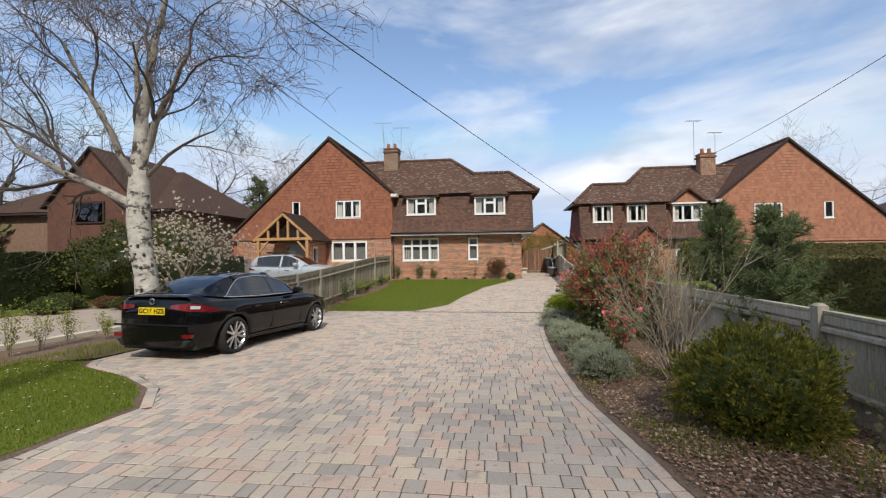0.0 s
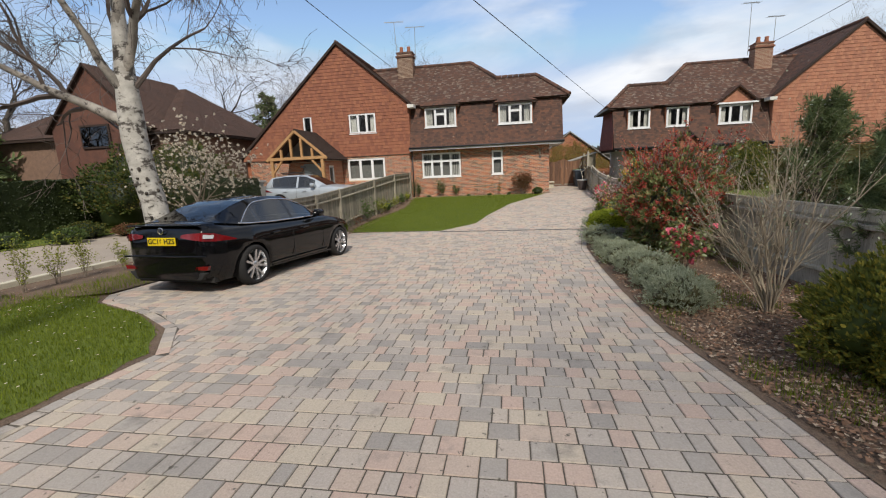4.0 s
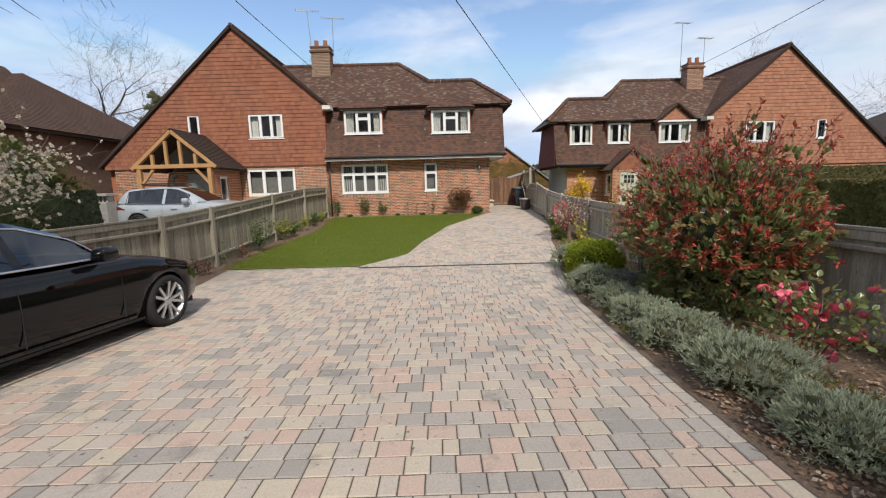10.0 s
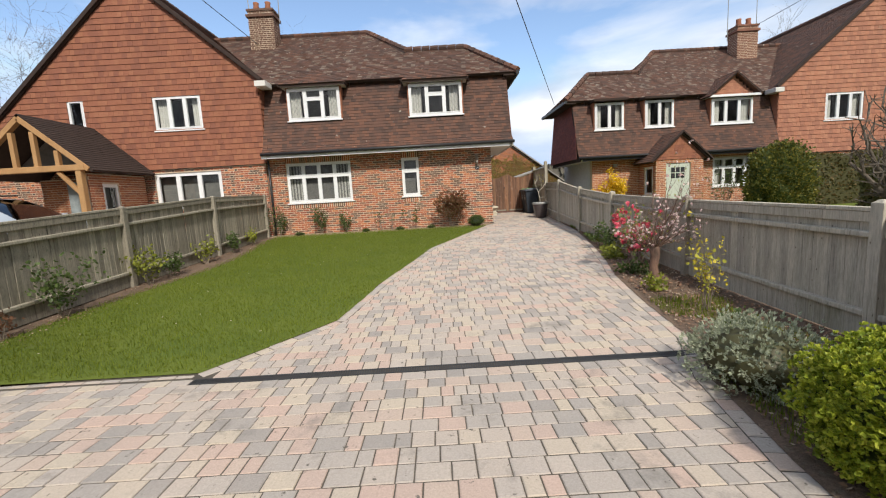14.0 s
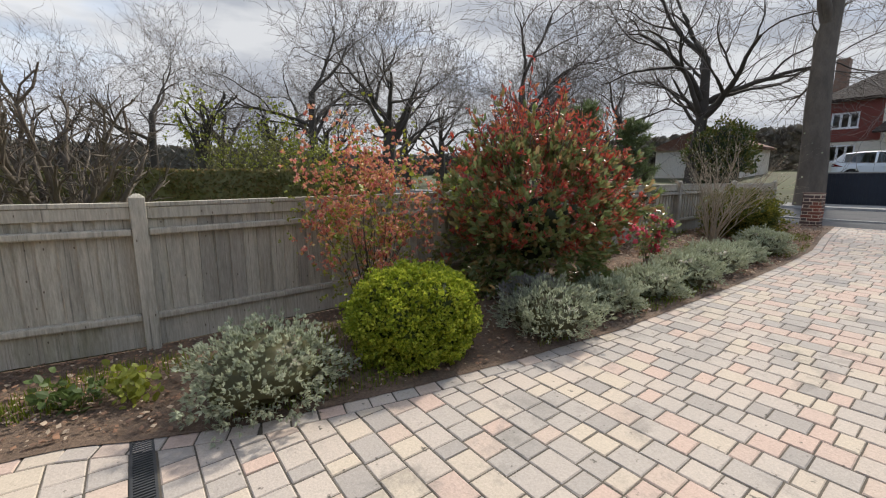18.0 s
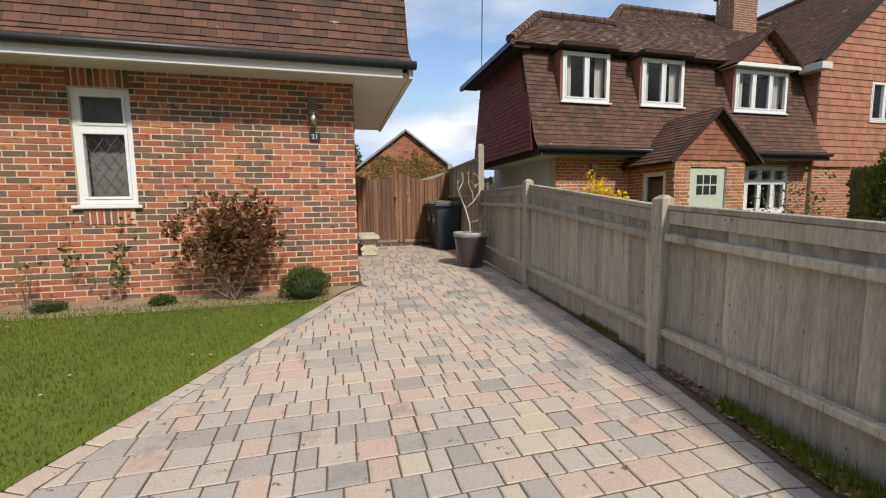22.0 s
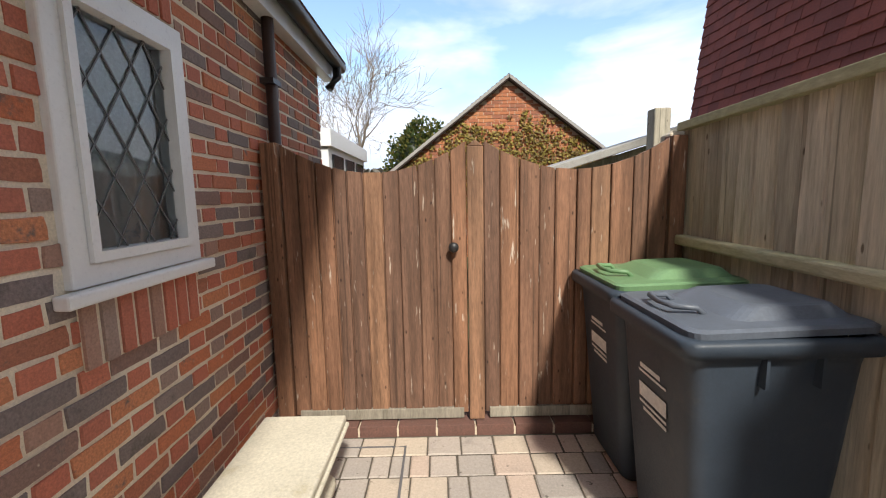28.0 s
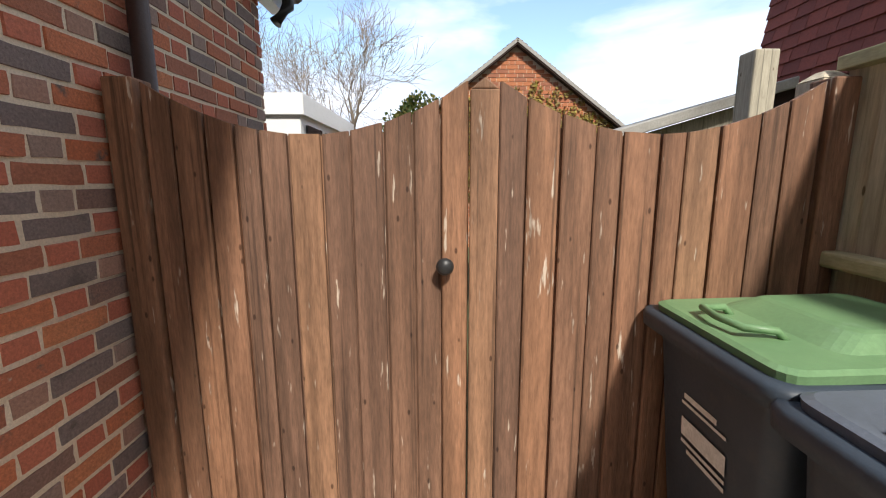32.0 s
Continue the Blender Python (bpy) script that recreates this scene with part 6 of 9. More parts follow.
M["lettering"] = mat("white_lettering", (0.8, 0.8, 0.78), rough=0.5, bump=0.0)
M["dark_letter"] = mat("black_lettering", (0.01, 0.01, 0.01), rough=0.5, bump=0.0)
M["sage"] = mat("pale_green_door", (0.52, 0.56, 0.47), (0.48, 0.52, 0.44), rough=0.5, bump=0.05)


def text_mesh(name, words, size, tr, material, parent, bold=0.0):
    cu = bpy.data.curves.new(name, "FONT")
    cu.body, cu.size, cu.align_x, cu.align_y, cu.extrude, cu.offset = words, size, "CENTER", "CENTER", 0.0008, bold
    tmp = bpy.data.objects.new(name, cu)
    me = bpy.data.meshes.new_from_object(tmp)
    bpy.data.objects.remove(tmp)
    mb = MB(tr)
    mb.add([tuple(v.co) for v in me.vertices], [tuple(p.vertices) for p in me.polygons])
    bpy.data.meshes.remove(me)
    return part(name, mb, material, parent)


# ---- cars ----
def car(name, label, at, paint, hatch=False, bars=False, plate=True):
    """A car in its own axes: y ahead, x to its right, the rear axle at the origin; parts are its shell, panes, wheels, lamps and trim."""
    root = thing(name, label, "car")
    zt = [(-0.87, 0.80), (-0.84, 1.0), (-0.76, 1.07), (-0.55, 1.085), (-0.2, 1.04), (0.3, 1.0), (1.5, 0.98), (2.1, 0.985), (2.38, 0.985), (2.9, 0.91), (3.35, 0.81), (3.58, 0.70), (3.68, 0.58)]
    if hatch:
        zt = [(-0.86, 0.8), (-0.84, 1.0), (-0.7, 1.02), (0.3, 0.98), (1.5, 0.97), (1.95, 1.02), (2.2, 1.0), (2.9, 0.93), (3.35, 0.84), (3.58, 0.72), (3.66, 0.6)]
    y0, y1 = zt[0][0], zt[-1][0]
    wt = [(y0, 0.60), (y0 + 0.05, 0.70), (y0 + 0.14, 0.775), (y0 + 0.32, 0.85), (0, 0.905), (0.8, 0.885), (2.0, 0.885), (2.8, 0.90), (3.3, 0.84), (3.55, 0.74), (y1, 0.58)]
    body = MB()
    ys = sorted({round(v, 4) for v in [y0, y0 + 0.02, y0 + 0.06, *steps(y0 + 0.1, y1 - 0.06, 0.045), y1 - 0.03, y1]})
    rings = 0
    for y in ys:
        w, top = lerp_table(y, wt), lerp_table(y, zt)
        zb = 0.2 if y0 + 0.2 < y < y1 - 0.2 else 0.26
        for c in (0.0, 2.82):
            if abs(y - c) < 0.375:
                zb = max(zb, 0.33 + math.sqrt(0.375**2 - (y - c) ** 2))
        belt = min(top - 0.03, 0.93 if hatch else 0.975)
        sec = [(w * 0.90, zb), (w * 0.97, max(zb, 0.30)), (w, max(zb, 0.48)), (w * 1.004, max(zb, 0.62)), (w * 0.995, max(zb + 0.01, min(0.74, belt - 0.1))), (w * 0.965, belt - 0.03), (w * 0.93, belt), (w * 0.80, top - 0.012), (w * 0.45, top + 0.012), (0, top + 0.018)]
        body.v += [(x, y, z) for x, z in sec] + [(-x, y, z) for x, z in sec[-2::-1]]
        rings += 1
    m = 19
    body.f = [(i * m + j, i * m + j + 1, (i + 1) * m + j + 1, (i + 1) * m + j) for i in range(rings - 1) for j in range(m - 1)]
    body.f += [tuple(range(m))[::-1], tuple(range((rings - 1) * m, rings * m))]
    shell = part("body", body, M[paint], root, smooth=True)
    part("underside", MB().box(-0.72, y0 + 0.15, 0.18, 0.72, y1 - 0.2, 0.6), M["tyre"], root)
    # cabin
    if hatch:
        rz = [(-0.80, 1.02), (-0.66, 1.22), (-0.45, 1.40), (0.2, 1.47), (0.9, 1.48), (1.2, 1.45), (1.55, 1.31), (2.1, 1.01)]
        cuts = (-0.42, 1.22, -0.35, 1.62)
    else:
        rz = [(-0.56, 1.085), (-0.3, 1.19), (0.0, 1.30), (0.34, 1.39), (0.85, 1.432), (1.35, 1.41), (1.8, 1.27), (2.38, 0.995)]
        cuts = (0.28, 1.42, -0.12, 1.98)
    b0, b1, fwd = (0.78, 0.87, 0.0) if hatch else (1.14, 1.22, 0.3)
    cy = sorted({*steps(rz[0][0], rz[-1][0], 0.06), *cuts, b0, b1})
    bw = [(rz[0][0], 0.70), (0.0, 0.80), (0.6, 0.83), (1.4, 0.83), (rz[-1][0], 0.76)]
    rw = [(rz[0][0], 0.62), (0.0, 0.57), (0.7, 0.575), (1.3, 0.585), (rz[-1][0], 0.68)]
    bz = lambda y: lerp_table(y, zt) - 0.015 if not (0 < y < 1.9 + fwd) else (0.945 if hatch else 0.99) + 0.03 * max(0, (0.6 - y))
    arch = lambda y: 1.0 if hatch or y > 0.5 or y < -0.12 else 0.06 + 0.94 * math.sin(math.pi / 2 * (y + 0.12) / 0.62) ** 0.8
    quads = {"roof": MB(), "rear_window": MB(), "windscreen": MB(), "side_window": MB(), "pillar": MB(), "inner": MB()}
    for a, b in zip(cy, cy[1:]):
        P = []
        for y in (a, b):
            r, zr = lerp_table(y, rw), lerp_table(y, rz)
            low = (lerp_table(y, bw), min(bz(y), zr - 0.002))
            sd = (r + (low[0] - r) * 0.06, zr - 0.05 * min(1, (zr - low[1]) * 4))
            k = arch(y)
            P.append([(low[0], y, low[1]), (low[0] + (sd[0] - low[0]) * k, y, low[1] + (max(low[1], sd[1]) - low[1]) * k), (sd[0], y, max(low[1], sd[1])), (r * 0.86, y, zr + 0.004), (r * 0.45, y, zr + 0.018), (0, y, zr + 0.022)])
        mid = (a + b) / 2
        top = "rear_window" if mid < cuts[0] else "windscreen" if mid > cuts[1] else "roof"
        side = "side_window" if cuts[2] < mid < cuts[3] and not (b0 <= mid <= b1) else "pillar"
        for s in (1, -1):
            Q = [[(s * x, y, z) for x, y, z in row] for row in P]
            quads[side].add([Q[0][0], Q[0][1], Q[1][1], Q[1][0]], [(0, 1, 2, 3)])
            if arch(a) < 1:
                quads["pillar"].add([Q[0][1], Q[0][2], Q[1][2], Q[1][1]], [(0, 1, 2, 3)])
            quads["pillar"].add([Q[0][2], Q[0][3], Q[1][3], Q[1][2]], [(0, 1, 2, 3)])
            quads[top].add([Q[0][3], Q[0][4], Q[0][5], Q[1][5], Q[1][4], Q[1][3]], [(0, 1, 4, 5), (1, 2, 3, 4)])
    for k in ("roof", "pillar"):
        part(k, quads[k].weld(), M[paint], root, smooth=True)
    for k in ("rear_window", "windscreen"):
        part(k, facing(quads[k].weld(), Vector((0, 0.8, 0.2))), M["car_glass"], root, smooth=True)
    for s in (1, -1):
        for a, b in ((-9, b0 + 0.02), (b0 + 0.02, 9)):
            pick = [f for f in quads["side_window"].f if quads["side_window"].v[f[0]][0] * s > 0 and a < sum(quads["side_window"].v[i][1] for i in f) / 4 < b]
            one = MB()
            for f in pick:
                one.add([quads["side_window"].v[i] for i in f], [(0, 1, 2, 3)])
            part("side_window", facing(one.weld(), Vector((0, 0.8, 0.6))), M["car_glass"], root, smooth=True)
    for sx in (-0.38, 0.38):
        part("seat", MB().box(sx - 0.25, 0.55, 0.5, sx + 0.25, 0.72, 1.08), M["cabin"], root, bevel=0.04)
        part("headrest", MB().box(sx - 0.13, 0.57, 1.1, sx + 0.13, 0.66, 1.28), M["cabin"], root, bevel=0.03)
    part("rear_seat", MB().box(-0.65, -0.25, 0.5, 0.65, -0.1, 1.0), M["cabin"], root, bevel=0.03)
    part("dashboard", MB().box(-0.7, 1.5, 0.6, 0.7, 1.95, 0.96), M["cabin"], root, bevel=0.03)
    # trim round the side windows
    for s in (1, -1):
        edge = lambda y: (lerp_table(y, bw), bz(y), lerp_table(y, rw) + (lerp_table(y, bw) - lerp_table(y, rw)) * 0.06, lerp_table(y, rz) - 0.05)
        up = [(s * (w0 + (w1 - w0) * arch(y) + 0.006), y, z0 + (z1 - z0) * arch(y)) for y in steps(cuts[2], cuts[3] - 0.12, 0.07) for w0, z0, w1, z1 in (edge(y),)]
        lo = [(s * (lerp_table(y, bw) + 0.006), y, bz(y) + 0.004) for y in steps(cuts[2] - 0.06, cuts[3] + 0.1, 0.1)]
        part("window_trim", MB().tube(lo, [0.013] * len(lo), 5).tube([lo[0]] + up + [lo[-1]], [0.012] * (len(up) + 2), 5), M["chrome"], root, "bright chrome window surround", smooth=True)
        for yh in (0.28 + fwd, 1.18 + fwd):
            part("door_handle", MB().beam((s * 0.895, yh - 0.1, 0.80), (s * 0.895, yh + 0.1, 0.81), 0.05, 0.035), M[paint], root, bevel=0.01)
        mir = MB().prism([(0.84, 0.98), (1.03, 0.98), (1.05, 1.08), (1.0, 1.13), (0.88, 1.12)], "y", 1.52 + fwd, 1.70 + fwd)
        mir.v = [(s * x, y, z) for x, y, z in mir.v]
        part("door_mirror", mir, M[paint], root, bevel=0.03, smooth=True)
        sk = MB().beam((s * 0.885, 0.42, 0.24), (s * 0.885, 2.4, 0.22), 0.03, 0.03)
        part("sill_trim", sk, M[paint] if not hatch else M["tyre"], root)
    # door seams
    sm = MB()
    for s in (1, -1):
        for yh in (0.80 + fwd, 1.85 + fwd):
            sm.beam((s * 0.893, yh, 0.30), (s * 0.885, yh, 0.72), 0.012, 0.006, (0, 1, 0)).beam((s * 0.885, yh, 0.72), (s * 0.84, yh, 0.94), 0.012, 0.006, (0, 1, 0))
    part("door_seams", sm, M["tyre"], root, kind="stuff")
    # wheels
    for c in (0.0, 2.82):
        for s in (1, -1):
            fx = lambda x, y, z, s=s, c=c: (s * (0.9 - z), c + x, 0.33 + y)
            tyre = MB(fx).lathe([(0.25, 0.0), (0.262, -0.012), (0.315, -0.008), (0.33, 0.02), (0.332, 0.11), (0.325, 0.19), (0.30, 0.215), (0.22, 0.215)], n=32, caps=False)
            wheel = part("wheel", MB(fx).lathe([(0.265, -0.006), (0.252, 0.02), (0.24, 0.05), (0.215, 0.16), (0.06, 0.16)], n=32, caps=False), M["alloy"], root, "ten-spoke alloy wheel", smooth=False)
            part("tyre", tyre, M["tyre"], wheel, smooth=True)
            part("brake", MB(fx).lathe([(0.03, 0.09), (0.2, 0.09), (0.2, 0.115), (0.03, 0.115)], n=20), M["tyre"], wheel)
            for k in range(10):
                a = 2 * math.pi * (k // 2) / 5 + (0.2 if k % 2 else -0.2)
                a2 = 2 * math.pi * (k // 2) / 5 + (0.25 if k % 2 else -0.25)
                part("spoke", MB(fx).beam((0.045 * math.cos(a), 0.045 * math.sin(a), 0.035), (0.252 * math.cos(a2), 0.252 * math.sin(a2), 0.010), 0.036, 0.03, (0, 0, 1)), M["alloy"], wheel)
            part("hub_cap", MB(fx).lathe([(0.06, 0.05), (0.06, 0.02), (0.045, 0.01), (0.002, 0.008)], n=16), M["alloy"], wheel, smooth=True)
    # rear end
    yb = y0
    for s in (1, -1):
        tl = MB()
        for i, (u, zz, hh) in enumerate(((0.34, 0.90, 0.02), (0.46, 0.90, 0.04), (0.57, 0.895, 0.05), (0.68, 0.885, 0.06))):
            tl.v += [(s * u, yb + (0.0 if u < 0.6 else 0.04), zz - hh), (s * u, yb + (0.015 if u < 0.6 else 0.055), zz + hh)]
        tl.v += [(s * 0.785, yb + 0.16, 0.81), (s * 0.78, yb + 0.18, 0.93), (s * 0.872, yb + 0.52, 0.80), (s * 0.872, yb + 0.52, 0.815)]
        tl.v = [(x + s * 0.012, y - 0.012, z) for x, y, z in tl.v]
        tl.f = [(2 * i, 2 * i + 1, 2 * i + 3, 2 * i + 2) for i in range(5)]
        lamp = part("tail_lamp", tl, M["redlamp"], root, "red rear lamp cluster wrapping the corner", smooth=True)
        part("lamp_strip", MB().add([(s * 0.71, yb + 0.028, 0.865), (s * 0.795, yb + 0.135, 0.855), (s * 0.797, yb + 0.155, 0.905), (s * 0.71, yb + 0.035, 0.92)], [(0, 1, 2, 3)]), M["clearlamp"], lamp, "pale clear lamp segment")
        part("reflector", MB().prism([(s * 0.54, 0.40), (s * 0.76, 0.40), (s * 0.78, 0.46), (s * 0.56, 0.45)], "y", yb + 0.0, yb + 0.05), M["redlamp"], root, "red rear reflector")
        part("headlamp", MB().add([(s * 0.50, y1 - 0.1, 0.66), (s * 0.70, y1 - 0.26, 0.70), (s * 0.80, y1 - 0.42, 0.74), (s * 0.80, y1 - 0.42, 0.64), (s * 0.70, y1 - 0.2, 0.6), (s * 0.52, y1 - 0.05, 0.6)], [(0, 1, 4, 5), (1, 2, 3, 4)]), M["clearlamp"], root)
        part("exhaust", MB(lambda x, y, z, s=s: (s * 0.52 + x, yb + 0.02 + z, 0.28 + y)).lathe([(0.035, 0.0), (0.04, 0.0), (0.04, 0.12), (0.035, 0.12)], n=14), M["chrome"], root)
    part("rear_diffuser", MB().prism([(-0.62, 0.24), (0.62, 0.24), (0.74, 0.36), (-0.74, 0.36)], "y", yb + 0.005, yb + 0.09), M["tyre"], root, bevel=0.02)
    part("boot_lip", MB().beam((-0.66, yb + 0.05, 1.06), (0.66, yb + 0.05, 1.06), 0.08, 0.02), M[paint], root, bevel=0.008)
    part("bumper_crease", MB().beam((-0.76, yb - 0.005, 0.60), (0.76, yb - 0.005, 0.60), 0.04, 0.03), M[paint], root, bevel=0.01)
    if plate:
        pl = part("number_plate", MB().box(-0.26, yb - 0.022, 0.765, 0.26, yb - 0.008, 0.885), M["plate"], root, "yellow rear number plate", bevel=0.004)
        text_mesh("plate_letters", "GC16 HZS", 0.108, lambda x, y, z: (x, yb - 0.024 - z, 0.825 + y), M["dark_letter"], pl, bold=0.003)
        part("badge", MB(lambda x, y, z: (x, yb - 0.004 + z, 0.985 + y)).lathe([(0.04, -0.012), (0.052, -0.012), (0.055, 0.0), (0.037, 0.0)], n=20, caps=False), M["chrome"], root, smooth=True)
    if bars:
        for yb2 in (0.15, 0.95):
            part("roof_bar", MB().beam((-0.66, yb2, 1.55), (0.66, yb2, 1.55), 0.06, 0.03), M["tyre"], root, bevel=0.008)
        part("cycle_rack", MB().beam((0.2, -0.2, 1.6), (0.2, 1.2, 1.6), 0.05, 0.04).beam((0.2, 0.85, 1.6), (0.2, 0.95, 1.83), 0.04, 0.04).box(0.14, 0.8, 1.78, 0.26, 1.0, 1.88), M["tyre"], root, bevel=0.006)
    root.matrix_basis = at
    return root


car("car", "glossy black saloon car parked on the block paving", pose(-5.53, 7.06, -0.145, -2.2, 0, -5.4), "car_black")
car("car", "silver hatchback with roof bars parked before the timber porch", pose(-10.75, 19.1, gz(19.1) + 0.275, 0, 0, -90) @ Matrix.Diagonal((1.0, 1.03, 1.04, 1)), "car_silver", hatch=True, bars=True, plate=False)
car("car", "pale blue-white crossover car parked across the road", Matrix.Translation((3.9, -15.5, gz(-15.5))) @ pose(0, 0, 0, 0, 0, 90) @ Matrix.Diagonal((1, 0.95, 1.08, 1)), "car_white", hatch=True, plate=False)


# ---- gate area ----
def wheelie_bin(label, at, lid, tag):
    """A two-wheeled bin whose handle points along its own +x."""
    root = thing("wheelie_bin", label, "bin", group="bins beside the gate")
    lv = [(0.0, -0.22, 0.25, 0.20), (0.03, -0.24, 0.27, 0.215), (0.5, -0.285, 0.30, 0.245), (0.88, -0.32, 0.325, 0.265), (0.93, -0.335, 0.33, 0.275), (0.925, -0.378, 0.36, 0.305), (0.965, -0.38, 0.362, 0.308), (0.978, -0.372, 0.358, 0.302), (0.978, -0.33, 0.33, 0.27)]
    mb = MB()
    n = 20
    for z, xa, xb, hy in lv:
        r = 0.06
        ring = []
        for cx, cy, a0 in ((xb - r, hy - r, 0), (xa + r, hy - r, 90), (xa + r, -hy + r, 180), (xb - r, -hy + r, 270)):
            ring += [(cx + r * math.cos(radians(a0 + k * 22.5)), cy + r * math.sin(radians(a0 + k * 22.5)), z) for k in range(5)]
        mb.v += ring
    mb.f = [(i * n + j, i * n + (j + 1) % n, (i + 1) * n + (j + 1) % n, (i + 1) * n + j) for i in range(len(lv) - 1) for j in range(n)] + [tuple(range(n))[::-1]]
    part("body", mb, M["bin"], root, smooth=True)
    lm = MB()
    for z, xa, xb, hy in ((0.976, -0.335, 0.36, 0.275), (0.998, -0.338, 0.36, 0.278), (1.006, -0.322, 0.35, 0.264), (1.008, -0.13, 0.335, 0.205), (1.042, -0.05, 0.30, 0.165), (1.046, -0.03, 0.28, 0.15)):
        r = 0.05
        for cx, cy, a0 in ((xb - r, hy - r, 0), (xa + r, hy - r, 90), (xa + r, -hy + r, 180), (xb - r, -hy + r, 270)):
            lm.v += [(cx + r * math.cos(radians(a0 + k * 22.5)), cy + r * math.sin(radians(a0 + k * 22.5)), z + 0.02 * (cx + 0.3)) for k in range(5)]
    lm.f = [(i * n + j, i * n + (j + 1) % n, (i + 1) * n + (j + 1) % n, (i + 1) * n + j) for i in range(5) for j in range(n)] + [tuple(range(n))[::-1], tuple(range(5 * n, 6 * n))]
    ld = part("lid", lm, M[lid], root, smooth=False)
    part("lid_grip", MB().tube([(-0.17, -0.10, 1.005), (-0.20, -0.10, 1.032), (-0.285, -0.085, 1.036), (-0.30, 0.0, 1.036), (-0.285, 0.085, 1.036), (-0.20, 0.10, 1.032), (-0.17, 0.10, 1.005)], [0.011] * 7, 8), M[lid], ld, smooth=True)
    part("handle", MB().tube([(0.33, -0.24, 0.93), (0.372, -0.24, 0.96), (0.372, 0.24, 0.96), (0.33, 0.24, 0.93)], [0.018] * 4, 8), M["bin"], root, smooth=True)
    for k in (-0.08, 0.12):
        part("rib", MB().box(k, -0.292, 0.82, k + 0.012, -0.25, 0.93), M["bin"], root)
    for s in (-1, 1):
        wf = lambda x, y, z, s=s: (0.27 + x, s * (0.24 + z), 0.10 + y)
        wh = part("wheel", MB(wf).lathe([(0.05, 0.01), (0.098, 0.0), (0.102, 0.015), (0.102, 0.045), (0.096, 0.055), (0.05, 0.05)], n=24), M["tyre"], root, smooth=False)
        part("hub", MB(wf).lathe([(0.03, 0.045), (0.03, 0.06), (0.012, 0.065)], n=12), M["bin"], wh)
        for k in range(5):
            a = 2 * math.pi * k / 5
            part("spoke", MB(wf).beam((0.02 * math.cos(a), 0.02 * math.sin(a), 0.052), (0.085 * math.cos(a), 0.085 * math.sin(a), 0.052), 0.02, 0.01, (0, 0, 1)), M["bin"], wh)
    lb = part("printed_mark", MB().add([(-0.306, -0.1, 0.68), (-0.306, 0.1, 0.68), (-0.302, 0.1, 0.62), (-0.302, -0.1, 0.62)], [(0, 1, 2, 3)]), M["lettering"], root, "pale printed council mark", kind="stuff")
    lb2 = MB()
    for i, (a, b, z, h) in enumerate(((-0.1, 0.1, 0.595, 0.012), (-0.1, 0.07, 0.57, 0.014), (-0.1, 0.1, 0.725, 0.01), (-0.06, 0.09, 0.745, 0.018))):
        xx = -0.3065 - 0.07 * (z - 0.68)
        lb2.add([(xx, a, z), (xx, b, z), (xx - 0.001, b, z + h), (xx - 0.001, a, z + h)], [(0, 1, 2, 3)])
    part("printed_lines", lb2, M["lettering"], root, kind="stuff")
    root.matrix_basis = at
    return root


wheelie_bin("dark grey wheelie bin with grey lid beside the gate", pose(3.70, 28.32, gz(28.3) + 0.002) @ Matrix.Diagonal((0.87, 1, 1, 1)), "binlid", 1)
wheelie_bin("dark grey wheelie bin with green lid beside the gate", pose(3.715, 28.90, gz(28.9) + 0.002) @ Matrix.Diagonal((0.87, 1, 1, 1)), "bingreen", 2)

bx0, by0, by1, bg = 1.75, 27.53, 28.75, 0.19
bench = thing("stone_bench", "cream cast stone bench with carved scroll legs against the wall", "bench", (1.96, 28.15, bg))
part("seat", MB().box(bx0, by0, bg + 0.335, bx0 + 0.42, by1, bg + 0.355).box(bx0 + 0.012, by0 + 0.012, bg + 0.355, bx0 + 0.408, by1 - 0.012, bg + 0.395), M["stone"], bench, bevel=0.01)
for yl in (by0 + 0.13, by1 - 0.30):
    leg = MB()
    prof = [(0.15, 0.0), (0.15, 0.07), (0.105, 0.085), (0.095, 0.13), (0.125, 0.18), (0.14, 0.24), (0.165, 0.30), (0.17, 0.335)]
    cx = bx0 + 0.21
    leg.prism([(cx - r, bg + z) for r, z in prof] + [(cx + r, bg + z) for r, z in reversed(prof)], "y", yl, yl + 0.15)
    lg = part("leg", leg, M["stone"], bench, "carved scroll leg", bevel=0.012)
    for s in (-1, 1):
        part("scroll", MB(lambda x, y, z, s=s, yl=yl: (cx + s * 0.125 + x, yl - 0.01 + z, bg + 0.13 + y)).lathe([(0.03, 0.0), (0.042, 0.0), (0.045, 0.02), (0.045, 0.15), (0.042, 0.17), (0.03, 0.17)], n=14), M["stone"], lg, smooth=True)
        part("scroll", MB(lambda x, y, z, s=s, yl=yl: (cx + s * 0.14 + x, yl - 0.005 + z, bg + 0.27 + y)).lathe([(0.02, 0.0), (0.03, 0.0), (0.033, 0.02), (0.033, 0.14), (0.03, 0.16), (0.02, 0.16)], n=14), M["stone"], lg, smooth=True)

